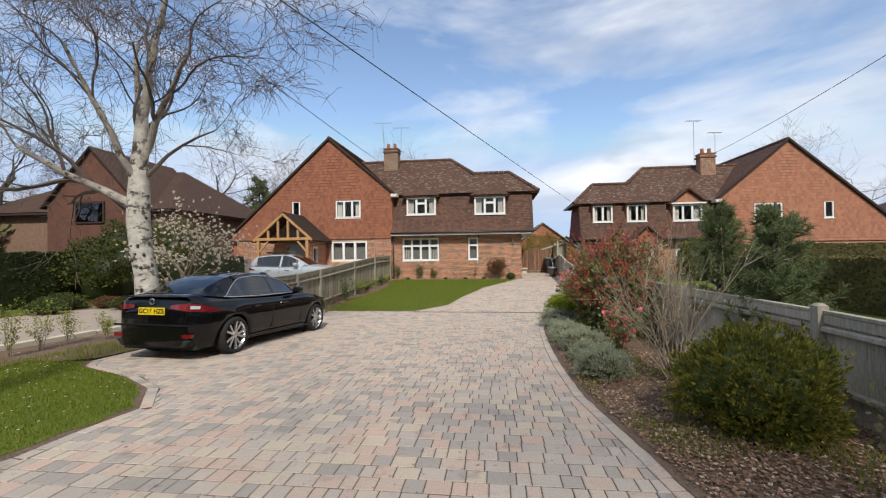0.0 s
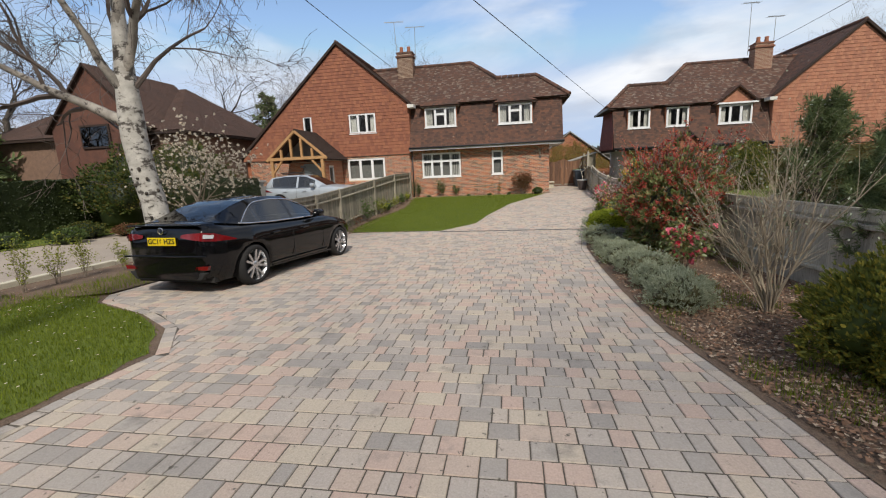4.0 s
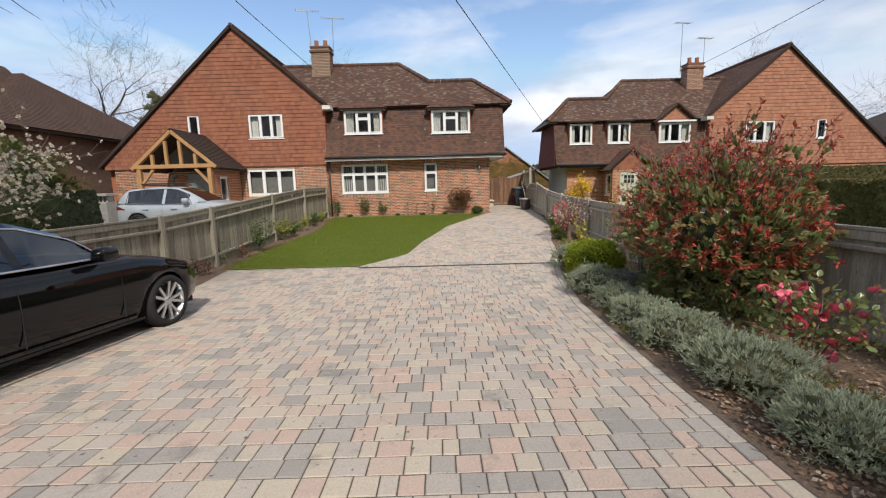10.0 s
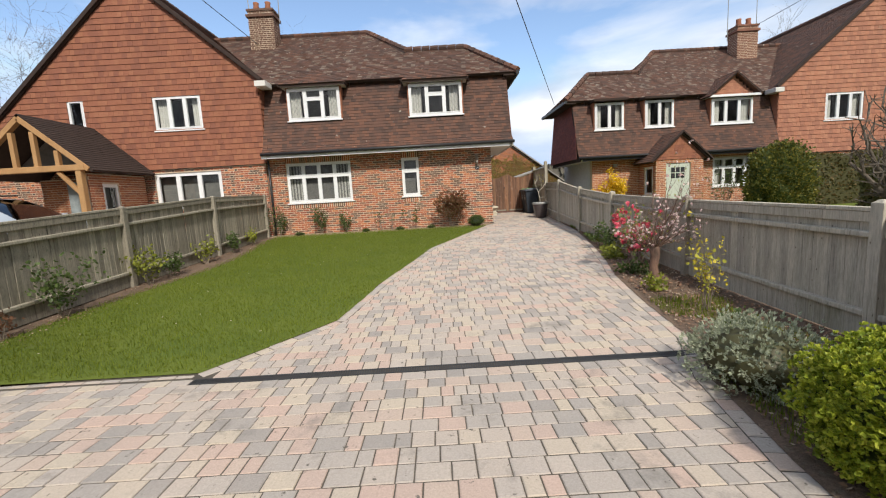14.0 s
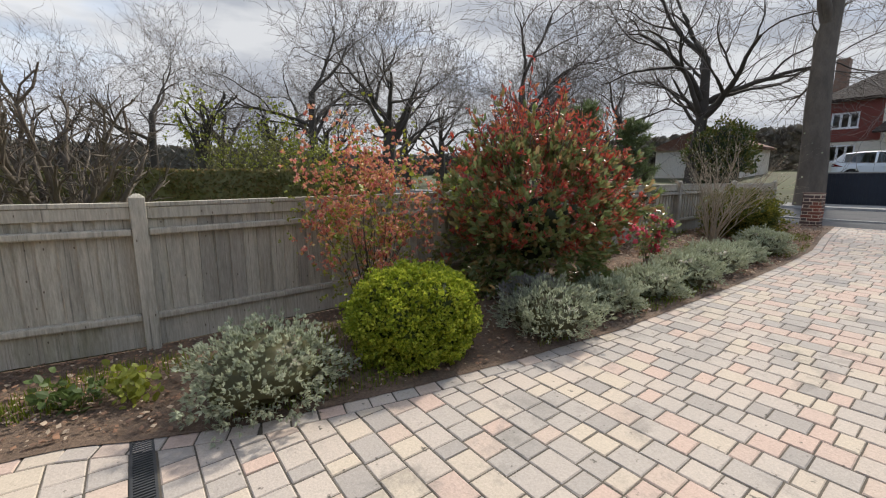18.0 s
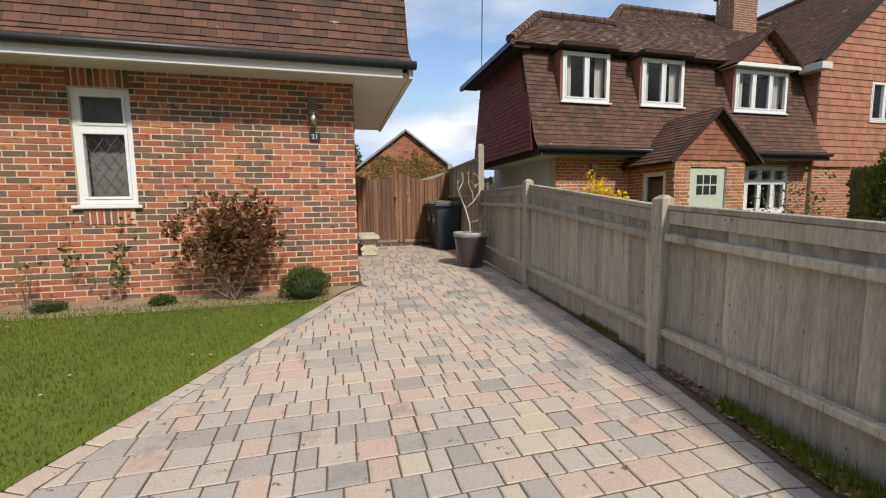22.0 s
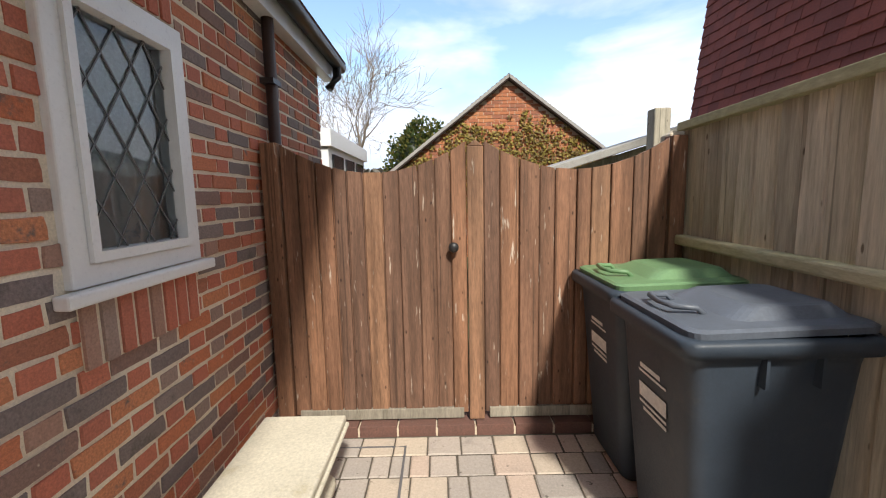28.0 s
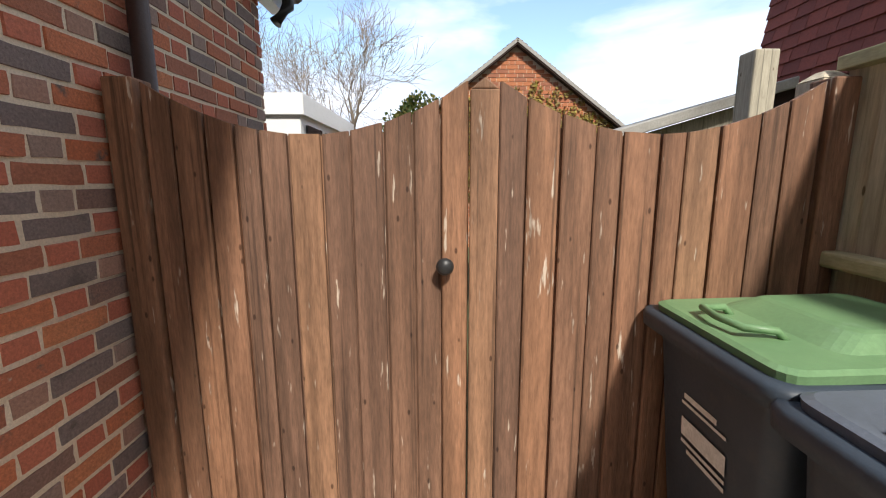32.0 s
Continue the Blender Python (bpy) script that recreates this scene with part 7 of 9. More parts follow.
px, py, pg = 3.575, 26.15, gz(26.15)
pot = thing("plant_pot", "large dark glazed pot with pale rim on the paving", "plant pot", (px, py, pg))
part("pot_body", MB().lathe([(0.195, pg), (0.205, pg + 0.02), (0.25, pg + 0.28), (0.283, pg + 0.485), (0.287, pg + 0.535), (0.27, pg + 0.54), (0.258, pg + 0.485)], px, py, 40), M["glaze"], pot, smooth=True)
part("rim", MB().lathe([(0.288, pg + 0.51), (0.302, pg + 0.535), (0.303, pg + 0.583), (0.285, pg + 0.59), (0.27, pg + 0.575), (0.262, pg + 0.515)], px, py, 40, caps=False), M["rimglaze"], pot, "pale worn glazed rim", smooth=True)
part("compost", MB().lathe([(0.264, pg + 0.495), (0.15, pg + 0.51), (0.002, pg + 0.515)], px, py, 20, caps=False), M["soil"], pot)
rnd = random.Random(5)
gm = MB()
for _ in range(1500):
    a, r = rnd.uniform(0, 6.28), 0.27 * math.sqrt(rnd.random())
    leaf_at(gm, Vector((px + r * math.cos(a), py + r * math.sin(a), pg + 0.5)), rand_dir(rnd) * 0.7 + Vector((0, 0, 1)), rand_dir(rnd), rnd.uniform(0.03, 0.075), 0.12)
pw = part("weeds", gm, LEAF["grass"], pot, "green weeds in the pot", kind="stuff")
fig = thing("sapling", "leafless pale fig sapling with a few young leaves in the pot", "tree", (px, py, pg + 0.485))
fm = MB()
fb = Vector((px, py, pg + 0.485))
F1p = [fb, fb + Vector((0.01, 0, 0.25)), fb + Vector((-0.02, 0.01, 0.5)), fb + Vector((-0.09, 0.02, 0.72)), fb + Vector((-0.08, 0, 0.86)), fb + Vector((0.0, 0.02, 0.97)), fb + Vector((0.02, 0.03, 1.12))]
F2p = [F1p[2], fb + Vector((0.13, -0.03, 0.62)), fb + Vector((0.28, -0.02, 0.8)), fb + Vector((0.33, 0, 0.95)), fb + Vector((0.27, 0, 1.12))]
F3p = [F1p[1], fb + Vector((0.18, -0.05, 0.30)), fb + Vector((0.33, -0.04, 0.42)), fb + Vector((0.36, -0.02, 0.62)), fb + Vector((0.44, 0, 0.8))]
F4p = [F2p[3], fb + Vector((0.2, -0.02, 0.92)), fb + Vector((0.1, -0.02, 1.0))]
F5p = [F1p[3], fb + Vector((-0.12, 0.0, 0.84)), fb + Vector((-0.1, 0.0, 0.98))]
F6p = [F2p[1], fb + Vector((0.16, 0.05, 0.78)), fb + Vector((0.12, 0.08, 0.95)), fb + Vector((0.15, 0.1, 1.15))]
F7p = [F3p[2], fb + Vector((0.42, 0.06, 0.5)), fb + Vector((0.45, 0.1, 0.62))]
for pts in (F1p, F2p, F3p, F4p, F5p, F6p, F7p):
    pts[:] = [p + Vector((0, 0.42 * (p.z - fb.z), 0)) for p in pts]
for pts, r in ((F1p, 0.017), (F2p, 0.012), (F3p, 0.010), (F4p, 0.007), (F5p, 0.007), (F6p, 0.007), (F7p, 0.006)):
    fm.tube(pts, [r * (1 - 0.6 * i / (len(pts) - 1)) for i in range(len(pts))], 7)
M["pale_bark"] = mat("pale_smooth_bark", (0.50, 0.46, 0.39), (0.40, 0.37, 0.31), rough=0.8, bump=0.2)
part("trunk", fm, M["pale_bark"], fig, smooth=True)
lm = MB()
for pts in (F1p, F2p, F3p, F4p, F5p, F6p, F7p):
    for p in pts[-2:] + [pts[-1]]:
        for _ in range(3):
            leaf_at(lm, p + rand_dir(rnd) * 0.02, rand_dir(rnd) + Vector((0, 0, 0.6)), rand_dir(rnd) + Vector((0, 0, 0.7)), rnd.uniform(0.02, 0.045), 0.42)
part("leaves", lm, LEAF["yellow"], fig, "yellow-green young leaves")

# ---- entrance and wall fittings of the own house ----
porch = thing("entrance_step", "red tiled entrance step with dark skirting", "step", (1.4, 26.3, 0.14))
part("tread", MB().box(1.28, 25.755, 0.1, 1.66, 26.865, 0.285), M["quarry"], porch, bevel=0.012)
part("threshold", MB().box(1.17, 25.755, 0.1, 1.28, 26.865, 0.42), M["quarry"], porch, bevel=0.008)
part("skirting", MB().box(1.285, 26.845, 0.286, 1.63, 26.868, 0.40), M["black"], porch, "black painted skirting")
fd = thing("front_door", "closed varnished brown timber front door in white frame", "door", (1.1, 26.3, 0.42))
part("door_leaf", MB().box(1.17, 25.86, 0.43, 1.215, 26.74, 2.42), M["door"], fd, bevel=0.004)
for i in range(7):
    part("plank", MB().box(1.216, 25.865 + i * 0.125, 0.44, 1.224, 25.865 + i * 0.125 + 0.12, 2.41), M["door"], fd, bevel=0.003)
part("frame_jamb", MB().box(1.17, 26.75, 0.42, 1.275, 26.862, 2.55), M["white"], fd, "white door frame", bevel=0.006)
part("frame_jamb", MB().box(1.17, 25.757, 0.42, 1.275, 25.855, 2.55), M["white"], fd, bevel=0.006)
part("frame_head", MB().box(1.17, 25.856, 2.43, 1.275, 26.749, 2.55), M["white"], fd, bevel=0.006)
part("porch_ceiling", MB().box(0.9, 25.74, 2.74, 1.63, 26.88, 2.80), M["soffit"], house_own)
part("porch_back", MB().box(0.85, 25.3, 0.0, 1.05, 27.0, 2.75), M["room"], house_own)
wl_ = thing("wall_lantern", "weathered steel ribbed wall lantern on the brick wall", "lamp", (1.11, 25.13, 2.2))
lam = MB(lambda x, y, z: (1.11 + x, 25.045 + y, z))
lam.lathe([(0.03, 2.20), (0.045, 2.24), (0.05, 2.32), (0.035, 2.33)], n=16)
part("lamp_base", lam, M["steel"], wl_, smooth=True)
for i in range(6):
    z = 2.335 + i * 0.03
    part("louvre", MB(lambda x, y, z: (1.11 + x, 25.045 + y, z)).lathe([(0.03, z), (0.062, z), (0.062, z + 0.008), (0.04, z + 0.02), (0.03, z + 0.02)], n=18), M["steel"], wl_, smooth=True)
part("lamp_cap", MB(lambda x, y, z: (1.11 + x, 25.045 + y, z)).lathe([(0.06, 2.515), (0.06, 2.53), (0.03, 2.55), (0.002, 2.555)], n=18), M["steel"], wl_, smooth=True)
part("bracket", MB().box(1.09, 25.045, 2.25, 1.13, 25.13, 2.29), M["steel"], wl_)
part("back_plate", MB(lambda x, y, z: (1.11 + x, 25.13 - z, 2.26 + y)).lathe([(0.06, 0.0), (0.06, 0.012), (0.03, 0.016)], n=18), M["steel"], wl_, smooth=True)
for nm, cx2, cz2, w2, h2, yy2 in (("house_number", 1.117, 2.065, 0.135, 0.11, 25.118),):
    pl = tagged(mesh_object(nm, MB().box(cx2 - w2 / 2, yy2 - 0.008, cz2 - h2 / 2, cx2 + w2 / 2, 25.128, cz2 + h2 / 2), M["slate"], bevel=0.002), "small black house number plate reading 21", "sign")
    text_mesh("digits", "21", 0.085, lambda x, y, z: (1.117 + x, 25.1085 - z, 2.065 + y), M["lettering"], pl)
M["carved"] = mat("dark_carved_wood", (0.075, 0.062, 0.055), (0.05, 0.043, 0.04), rough=0.75, bump=0.5, scale=8, stretch=(1, 0.3, 1))
pq = thing("wall_plaque", "dark carved plaque with cut lower corner on the brick corner", "plaque", (1.63, 25.49, 1.8))
part("board", MB().prism([(25.30, 1.95), (25.67, 1.93), (25.68, 1.68), (25.40, 1.685), (25.345, 1.70), (25.31, 1.745)], "x", 1.621, 1.642), M["carved"], pq, bevel=0.005)
for za, ya, yb_ in ((1.885, 25.36, 25.62), (1.835, 25.37, 25.60), (1.785, 25.38, 25.63), (1.735, 25.42, 25.58)):
    part("carved_line", MB().box(1.6405, ya, za, 1.6435, yb_, za + 0.018), M["under"], pq)
pl2 = thing("porch_light", "small dark porch lamp under the soffit", "lamp", (1.5, 26.8, 2.5))
part("back_plate", MB().box(1.46, 26.845, 2.42, 1.54, 26.868, 2.56), M["black"], pl2, bevel=0.004)
part("shade", MB().lathe([(0.02, 2.56), (0.055, 2.53), (0.06, 2.48), (0.05, 2.47)], 1.5, 26.78, 16), M["black"], pl2, smooth=True)
part("bulb", MB().lathe([(0.02, 2.475), (0.032, 2.45), (0.02, 2.42), (0.003, 2.41)], 1.5, 26.78, 12), M["clearlamp"], pl2, smooth=True)
part("arm", MB().beam((1.5, 26.85, 2.52), (1.5, 26.78, 2.55), 0.02, 0.02), M["black"], pl2)
dp = thing("drainpipe", "brown painted downpipe on the side wall", "pipe", (1.66, 29.36, 0.3))
part("pipe", MB().tube([(1.665, 29.36, 0.25), (1.665, 29.36, 2.72)], [0.034, 0.034], 12), mat("brown_pipe", (0.06, 0.035, 0.03), rough=0.5), dp, smooth=True)
for z in (0.6, 1.5, 2.3):
    part("bracket", MB().box(1.622, 29.30, z, 1.70, 29.42, z + 0.03), M["black"], dp)
part("cable_conduit", MB().tube([(1.628, 27.6, 0.2), (1.628, 27.6, 2.74)], [0.006, 0.006], 6), M["quarry"], house_own, "thin red-brown joint strip on the wall", smooth=True)
# rear lower eave with gutter
part("rear_fascia", MB().box(1.625, 28.37, 2.67, 1.71, 30.7, 2.80), M["white"], house_own, "white fascia of the rear eave")
part("rear_gutter", MB().tube([(1.765, 28.37, 2.80), (1.765, 30.75, 2.80)], [0.052, 0.052], 10).tube([(1.765, 30.6, 2.78), (1.765, 30.6, 2.68), (1.70, 30.55, 2.57)], [0.038] * 3, 8), M["black"], house_own, "black gutter with swan neck", smooth=True)
part("rear_roof", slab([(1.82, 28.37, 2.84), (1.82, 30.75, 2.84), (-2, 30.75, 5.6), (-2, 28.37, 5.6)], None, 0.05), M["roof"], house_own)
cs = thing("conservatory", "white framed conservatory behind the gate", "building", (0.2, 34.5, 0.3))
part("frame", MB().box(-1.5, 33.1, 0.2, 1.0, 36.0, 2.4).box(-1.55, 33.05, 2.4, 1.06, 36.1, 2.65), M["white"], cs)
for i in range(3):
    part("window", MB().box(1.0, 33.3 + i * 0.9, 1.2, 1.03, 33.95 + i * 0.9, 2.3), M["car_glass"], cs)

# ---- timber porch of the adjoining house ----
op = thing("timber_porch", "oak framed gabled porch with dark tiled roof", "porch", (-11.95, 23.6, 0.0))
A, Lf, Rt, yp = (-11.95, 3.98), (-13.75, 2.45), (-10.2, 2.48), 22.35
om = lambda nm, a, b, w=0.14, h=0.16: part(nm, MB().beam((a[0], yp + 0.08, a[1]), (b[0], yp + 0.08, b[1]), w, h, (0, 1, 0)), M["oak"], op, bevel=0.008)
om("rafter", (Lf[0], Lf[1]), A), om("rafter", A, (Rt[0], Rt[1])), om("tie_beam", (Lf[0] + 0.1, 2.55), (Rt[0] - 0.1, 2.55), 0.16, 0.2)
for x, zt2 in ((-12.85, 3.05), (-12.25, 3.6), (-11.65, 3.6), (-11.05, 3.05)):
    om("strut", (x, 2.62), (x, zt2), 0.12, 0.12)
for x in (-13.45, -10.5):
    part("oak_post", MB().box(x - 0.08, yp, gz(22.3), x + 0.08, yp + 0.16, 2.5), M["oak"], op, bevel=0.01)
    s = 1 if x < -12 else -1
    om("brace", (x, 1.75), (x + s * 0.6, 2.45), 0.1, 0.1)
tiled_roof(op, "roof_slope", [(Rt[0] + 0.12, yp + 0.03, Rt[1] - 0.02), (Rt[0] + 0.12, 25.0, Rt[1] - 0.02), (A[0], 25.0, A[1] + 0.12), (A[0], yp + 0.03, A[1] + 0.12)], None, "under", "dark tiled porch roof")
tiled_roof(op, "roof_slope", [(Lf[0] - 0.12, 25.0, Lf[1] - 0.02), (Lf[0] - 0.12, yp + 0.03, Lf[1] - 0.02), (A[0], yp + 0.03, A[1] + 0.12), (A[0], 25.0, A[1] + 0.12)], None, "under")
part("gable_infill", MB().prism([(-13.5, 2.6), (-10.4, 2.6), (A[0], 3.85)], "y", 23.6, 23.66), M["room"], op)
brick_wall(op, lambda u, d, w: (-10.45 + d, u, w), 22.6, 25.0, -0.1, 2.4, [(23.1, 23.75, 0.9, 2.1)], "brickn", "brick porch side wall", course=0.075, seed=81, thick=0.2)
window(op, lambda u, d, w: (-10.45 + d, u, w), 23.1, 23.75, 0.9, 2.1, 1, 0, label="narrow white porch window", room_pad=0.02, room_deep=0.3)
brick_wall(op, lambda u, d, w: (u, 24.4 - d, w), -13.5, -10.7, -0.1, 2.4, [(-12.6, -11.1, 0.0, 2.3)], "brickn", "brick wall inside the porch", course=0.075, seed=82, thick=0.2)
part("entrance_door", MB().box(-12.6, 24.35, 0.0, -11.1, 24.42, 2.3), mat("grey_blue_door", (0.33, 0.38, 0.40), rough=0.5), op, "pale grey-blue glazed entrance door", bevel=0.01)
part("downpipe", MB().tube([(-6.12, 24.96, 0.1), (-6.12, 24.96, 2.7)], [0.036, 0.036], 10), M["black"], house_own, smooth=True)

# ---- brick porch of the right-hand house ----
npo = thing("brick_porch", "small gabled brick porch with pale green door", "porch", (9.35, 27.6, -0.4))
brick_wall(npo, lambda u, d, w: (u, 26.8 - d, w), 8.35, 10.25, -0.4, 2.1, [(8.76, 9.74, -0.2, 1.92)], "brickn", "brick porch front", course=0.075, seed=91, thick=0.2)
brick_wall(npo, lambda u, d, w: (8.35 - d, u, w), 26.82, 28.2, -0.4, 2.1, [(27.05, 27.75, 0.7, 1.85)], "brickn", "brick porch side", course=0.075, seed=92, thick=0.2)
window(npo, lambda u, d, w: (8.35 - d, u, w), 27.05, 27.75, 0.7, 1.85, 1, 0, label="white porch side window", room_pad=0.05, room_deep=0.8)
nd = part("porch_door", MB().box(8.78, 26.84, -0.2, 9.72, 26.9, 1.9), M["sage"], npo, "pale green door with small panes", bevel=0.006)
for i in range(3):
    for j in range(2):
        part("pane", MB().box(8.98 + i * 0.19, 26.83, 1.33 + j * 0.23, 9.13 + i * 0.19, 26.842, 1.52 + j * 0.23), M["slate"], nd)
pgb = part("gable", MB().prism([(8.2, 2.1), (10.4, 2.1), (9.32, 3.05)], "y", 26.80, 26.9), M["under"], npo, "tile-hung porch gable")
part("hung_tiles", tiled([(8.2, 26.79, 2.08), (10.4, 26.79, 2.08), (9.32, 26.79, 3.05)], None, seed=99), M["hung"], pgb, kind="stuff")
for a, b in ((8.1, 28.6), (10.5, 28.6)):
    tiled_roof(npo, "roof_slope", [(a, 26.65, 2.02), (a, 28.4, 2.02), (9.32, 28.4, 3.14), (9.32, 26.65, 3.14)], None, "roof", flip=a < 9)
part("verge_board", MB().beam((8.08, 26.64, 2.0), (9.32, 26.64, 3.13), 0.05, 0.1, (0, 1, 0)).beam((9.32, 26.64, 3.13), (10.52, 26.64, 2.0), 0.05, 0.1, (0, 1, 0)), M["under"], npo)
fl = thing("flood_light", "small grey outdoor light on the brick wall", "lamp", (7.3, 28.2, 2.0))
part("head", MB().box(7.22, 28.08, 1.95, 7.38, 28.2, 2.08), M["steel"], fl, bevel=0.01)

# ---- entrance walls and pillars ----
def pillar(name, label, x0, y0, w, d, h, key="brickp"):
    root = thing(name, label, "pillar", (x0 + w / 2, y0 + d / 2, 0))
    for tr, u0, u1, turn in ((lambda u, dd, ww: (x0 + w + dd, u, ww), y0, y0 + d, 90), (lambda u, dd, ww: (u, y0 - dd, ww), x0, x0 + w, 0), (lambda u, dd, ww: (u, y0 + d + dd, ww), x0, x0 + w, 180), (lambda u, dd, ww: (x0 - dd, u, ww), y0, y0 + d, 90)):
        brick_wall(root, tr, u0, u1, -0.03, h, [], key, "brick face", course=0.075, seed=int(abs(x0) * 100) + turn, thick=0.1)
    part("top_course", MB().box(x0 - 0.004, y0 - 0.004, h - 0.012, x0 + w + 0.004, y0 + d + 0.004, h + 0.012), M[key + "_object"], root, bevel=0.005)
    return root


gp = pillar("gate_pillar", "dark red brick entrance pillar with number plate", -3.89, 0.94, 0.34, 0.34, 1.21)
np_ = tagged(mesh_object("house_number", MB().box(-3.548, 1.02, 0.975, -3.538, 1.19, 1.09), M["slate"], bevel=0.002), "dark slate number plate reading 21", "sign")
text_mesh("digits", "21", 0.085, lambda x, y, z: (-3.5365 + z, 1.105 + x, 1.033 + y), M["lettering"], np_)
pillar("gate_pillar", "brick entrance pillar among shrubs", 1.72, 0.9, 0.34, 0.34, 0.75)
lw = thing("front_wall", "low brick front wall with brick coping", "wall", (-5.2, 1.1, 0))
brick_wall(lw, lambda u, d, w: (u, 1.0 - d, w), -6.9, -3.9, -0.03, 0.8, [], "brickp", "brick wall face", course=0.075, seed=95, thick=0.2)
for i in range(5):
    part("coping", MB().box(-6.9 + i * 0.6, 0.95, 0.8, -6.9 + i * 0.6 + 0.59, 1.28, 0.87), M["brickp_object"], lw, bevel=0.012)
pillar("gate_pillar", "taller brick pillar by the neighbouring drive", -7.35, 0.95, 0.45, 0.45, 1.35)
pole = thing("telegraph_pole", "dark creosoted timber telegraph pole", "pole", (-5.3, 0.72, 0))
part("shaft", MB().tube([(-5.3, 0.72, -0.1), (-5.3, 0.72, 3.5), (-5.3, 0.72, 7.2)], [0.17, 0.15, 0.12], 16), M["pole"], pole, smooth=True)
part("cap", MB().lathe([(0.13, 7.2), (0.13, 7.24), (0.02, 7.28)], -5.3, 0.72, 14), M["black"], pole)


def wire(name, a, b, sag):
    a, b = Vector(a), Vector(b)
    pts = [a.lerp(b, i / 24) - Vector((0, 0, sag * 4 * (i / 24) * (1 - i / 24))) for i in range(25)]
    tagged(mesh_object(name, MB().tube(pts, [0.012] * 25, 5), M["black"], smooth=True), "thin black overhead telephone wire", "cable")


wire("overhead_wire", (-5.3, 0.72, 5.78), (5.75, 31.6, 5.3), 0.02)
wire("overhead_wire", (-5.3, 0.72, 5.75), (-7.2, 28.0, 7.6), 0.1)
wire("overhead_wire", (9.5, -1.5, 8.0), (15.0, 31.3, 8.2), 0.5)


def aerial(name, x, y, z, h, lean=0):
    root = thing(name, "thin roof television aerial on a mast", "aerial", (x, y, z))
    part("mast", MB().tube([(x, y, z), (x + lean, y, z + h)], [0.018, 0.014], 6), M["steel"], root)
    part("boom", MB().beam((x + lean - 0.55, y - 0.2, z + h - 0.03), (x + lean + 0.55, y + 0.2, z + h + 0.05), 0.025, 0.025), M["steel"], root)
    for i in range(9):
        f = i / 8
        c = Vector((x + lean - 0.55 + 1.1 * f, y - 0.2 + 0.4 * f, z + h - 0.03 + 0.08 * f))
        part("element", MB().beam(c + Vector((0.06, -0.16, 0)), c - Vector((0.06, -0.16, 0)), 0.012, 0.012), M["steel"], root)


aerial("aerial", -7.5, 28.3, 8.5, 2.3, -0.12), aerial("aerial", -6.35, 28.3, 8.5, 1.9, 0.05)
aerial("aerial", 14.2, 31.4, 7.8, 3.0), aerial("aerial", 15.6, 31.4, 8.0, 1.9)

# ---- drain and manhole ----
dr = thing("channel_drain", "black slotted channel drain across the drive", "drain", (-0.2, 13.87, gz(13.87)))
part("channel", MB().box(-2.7, 13.815, gz(13.87) - 0.1, 2.2, 13.925, gz(13.87) - 0.02), M["black"], dr)
for yy2 in (13.815, 13.913):
    part("edge_bar", MB().box(-2.7, yy2, gz(13.87) - 0.05, 2.2, yy2 + 0.012, gz(13.87) + 0.003), M["grate"], dr)
slm = MB()
i = 0
while -2.7 + i * 0.022 < 2.19:
    slm.box(-2.7 + i * 0.022, 13.827, gz(13.87) - 0.03, -2.7 + i * 0.022 + 0.012, 13.913, gz(13.87) + 0.002)
    i += 1
part("grating", slm, M["grate"], dr, kind="stuff")
mh = thing("manhole_cover", "recessed manhole cover filled with paving", "manhole cover", (2.1, 28.85, gz(28.8)))
mz = gz(28.8) + 0.006
mm = MB()
for a, b, c, d in ((1.98, 28.58, 2.42, 28.592), (1.98, 29.02, 2.42, 29.032), (1.98, 28.592, 1.992, 29.02), (2.408, 28.592, 2.42, 29.02)):
    mm.box(a, b, mz - 0.03, c, d, mz + 0.004)
part("frame", mm, M["lead"], mh)

# ---- buildings further off ----
shed = thing("shed", "low lean-to shed with grey felt roof behind the gate", "shed", (4.4, 32.0, 0.3))
part("wall", MB().prism([(3.5, 0.2), (5.2, 0.2), (5.2, 2.24), (3.5, 1.74)], "y", 31.08, 31.14), M["old_object"], shed)
part("roof", MB().prism([(3.35, 1.71), (5.3, 2.28), (5.3, 2.36), (3.35, 1.79)], "y", 30.95, 33.0), M["kerb"], shed, "grey felted roof", bevel=0.01)
bn = thing("brick_barn", "old brick outbuilding gable partly covered with creeper", "building", (4.15, 37.5, 0.3))
bwall = MB().prism([(0.6, 0.2), (7.7, 0.2), (7.7, 1.55), (4.14, 4.05), (0.6, 1.4)], "y", 36.05, 36.3)
bw_ = part("gable_wall", bwall, M["mortar"], bn)
bm = MB()
for p, q, a, b in bricks_in(0.6, 7.7, 0.2, 4.1, [], 0.075, seed=44):
    if b < 4.05 - abs((p + q) / 2 - 4.14) * 0.735 - 0.03:
        bm.box(p, 36.04, a, q, 36.06, b)
part("bricks", bm, M["brickn_island"], bw_, kind="stuff")
for s in (-1, 1):
    e = (0.3, 1.2) if s < 0 else (8.0, 1.25)
    q = [(e[0], 35.9, e[1]), (e[0], 42, e[1]), (4.14, 42, 4.15), (4.14, 35.9, 4.15)]
    tiled_roof(bn, "roof_slope", q, None, "roof", flip=s < 0)
    part("verge", MB().beam((e[0], 35.93, e[1] - 0.02), (4.14, 35.93, 4.12), 0.06, 0.09, (0, 1, 0)), M["kerb"], bn, "pale mortar verge")
rnd = random.Random(8)
im = MB()
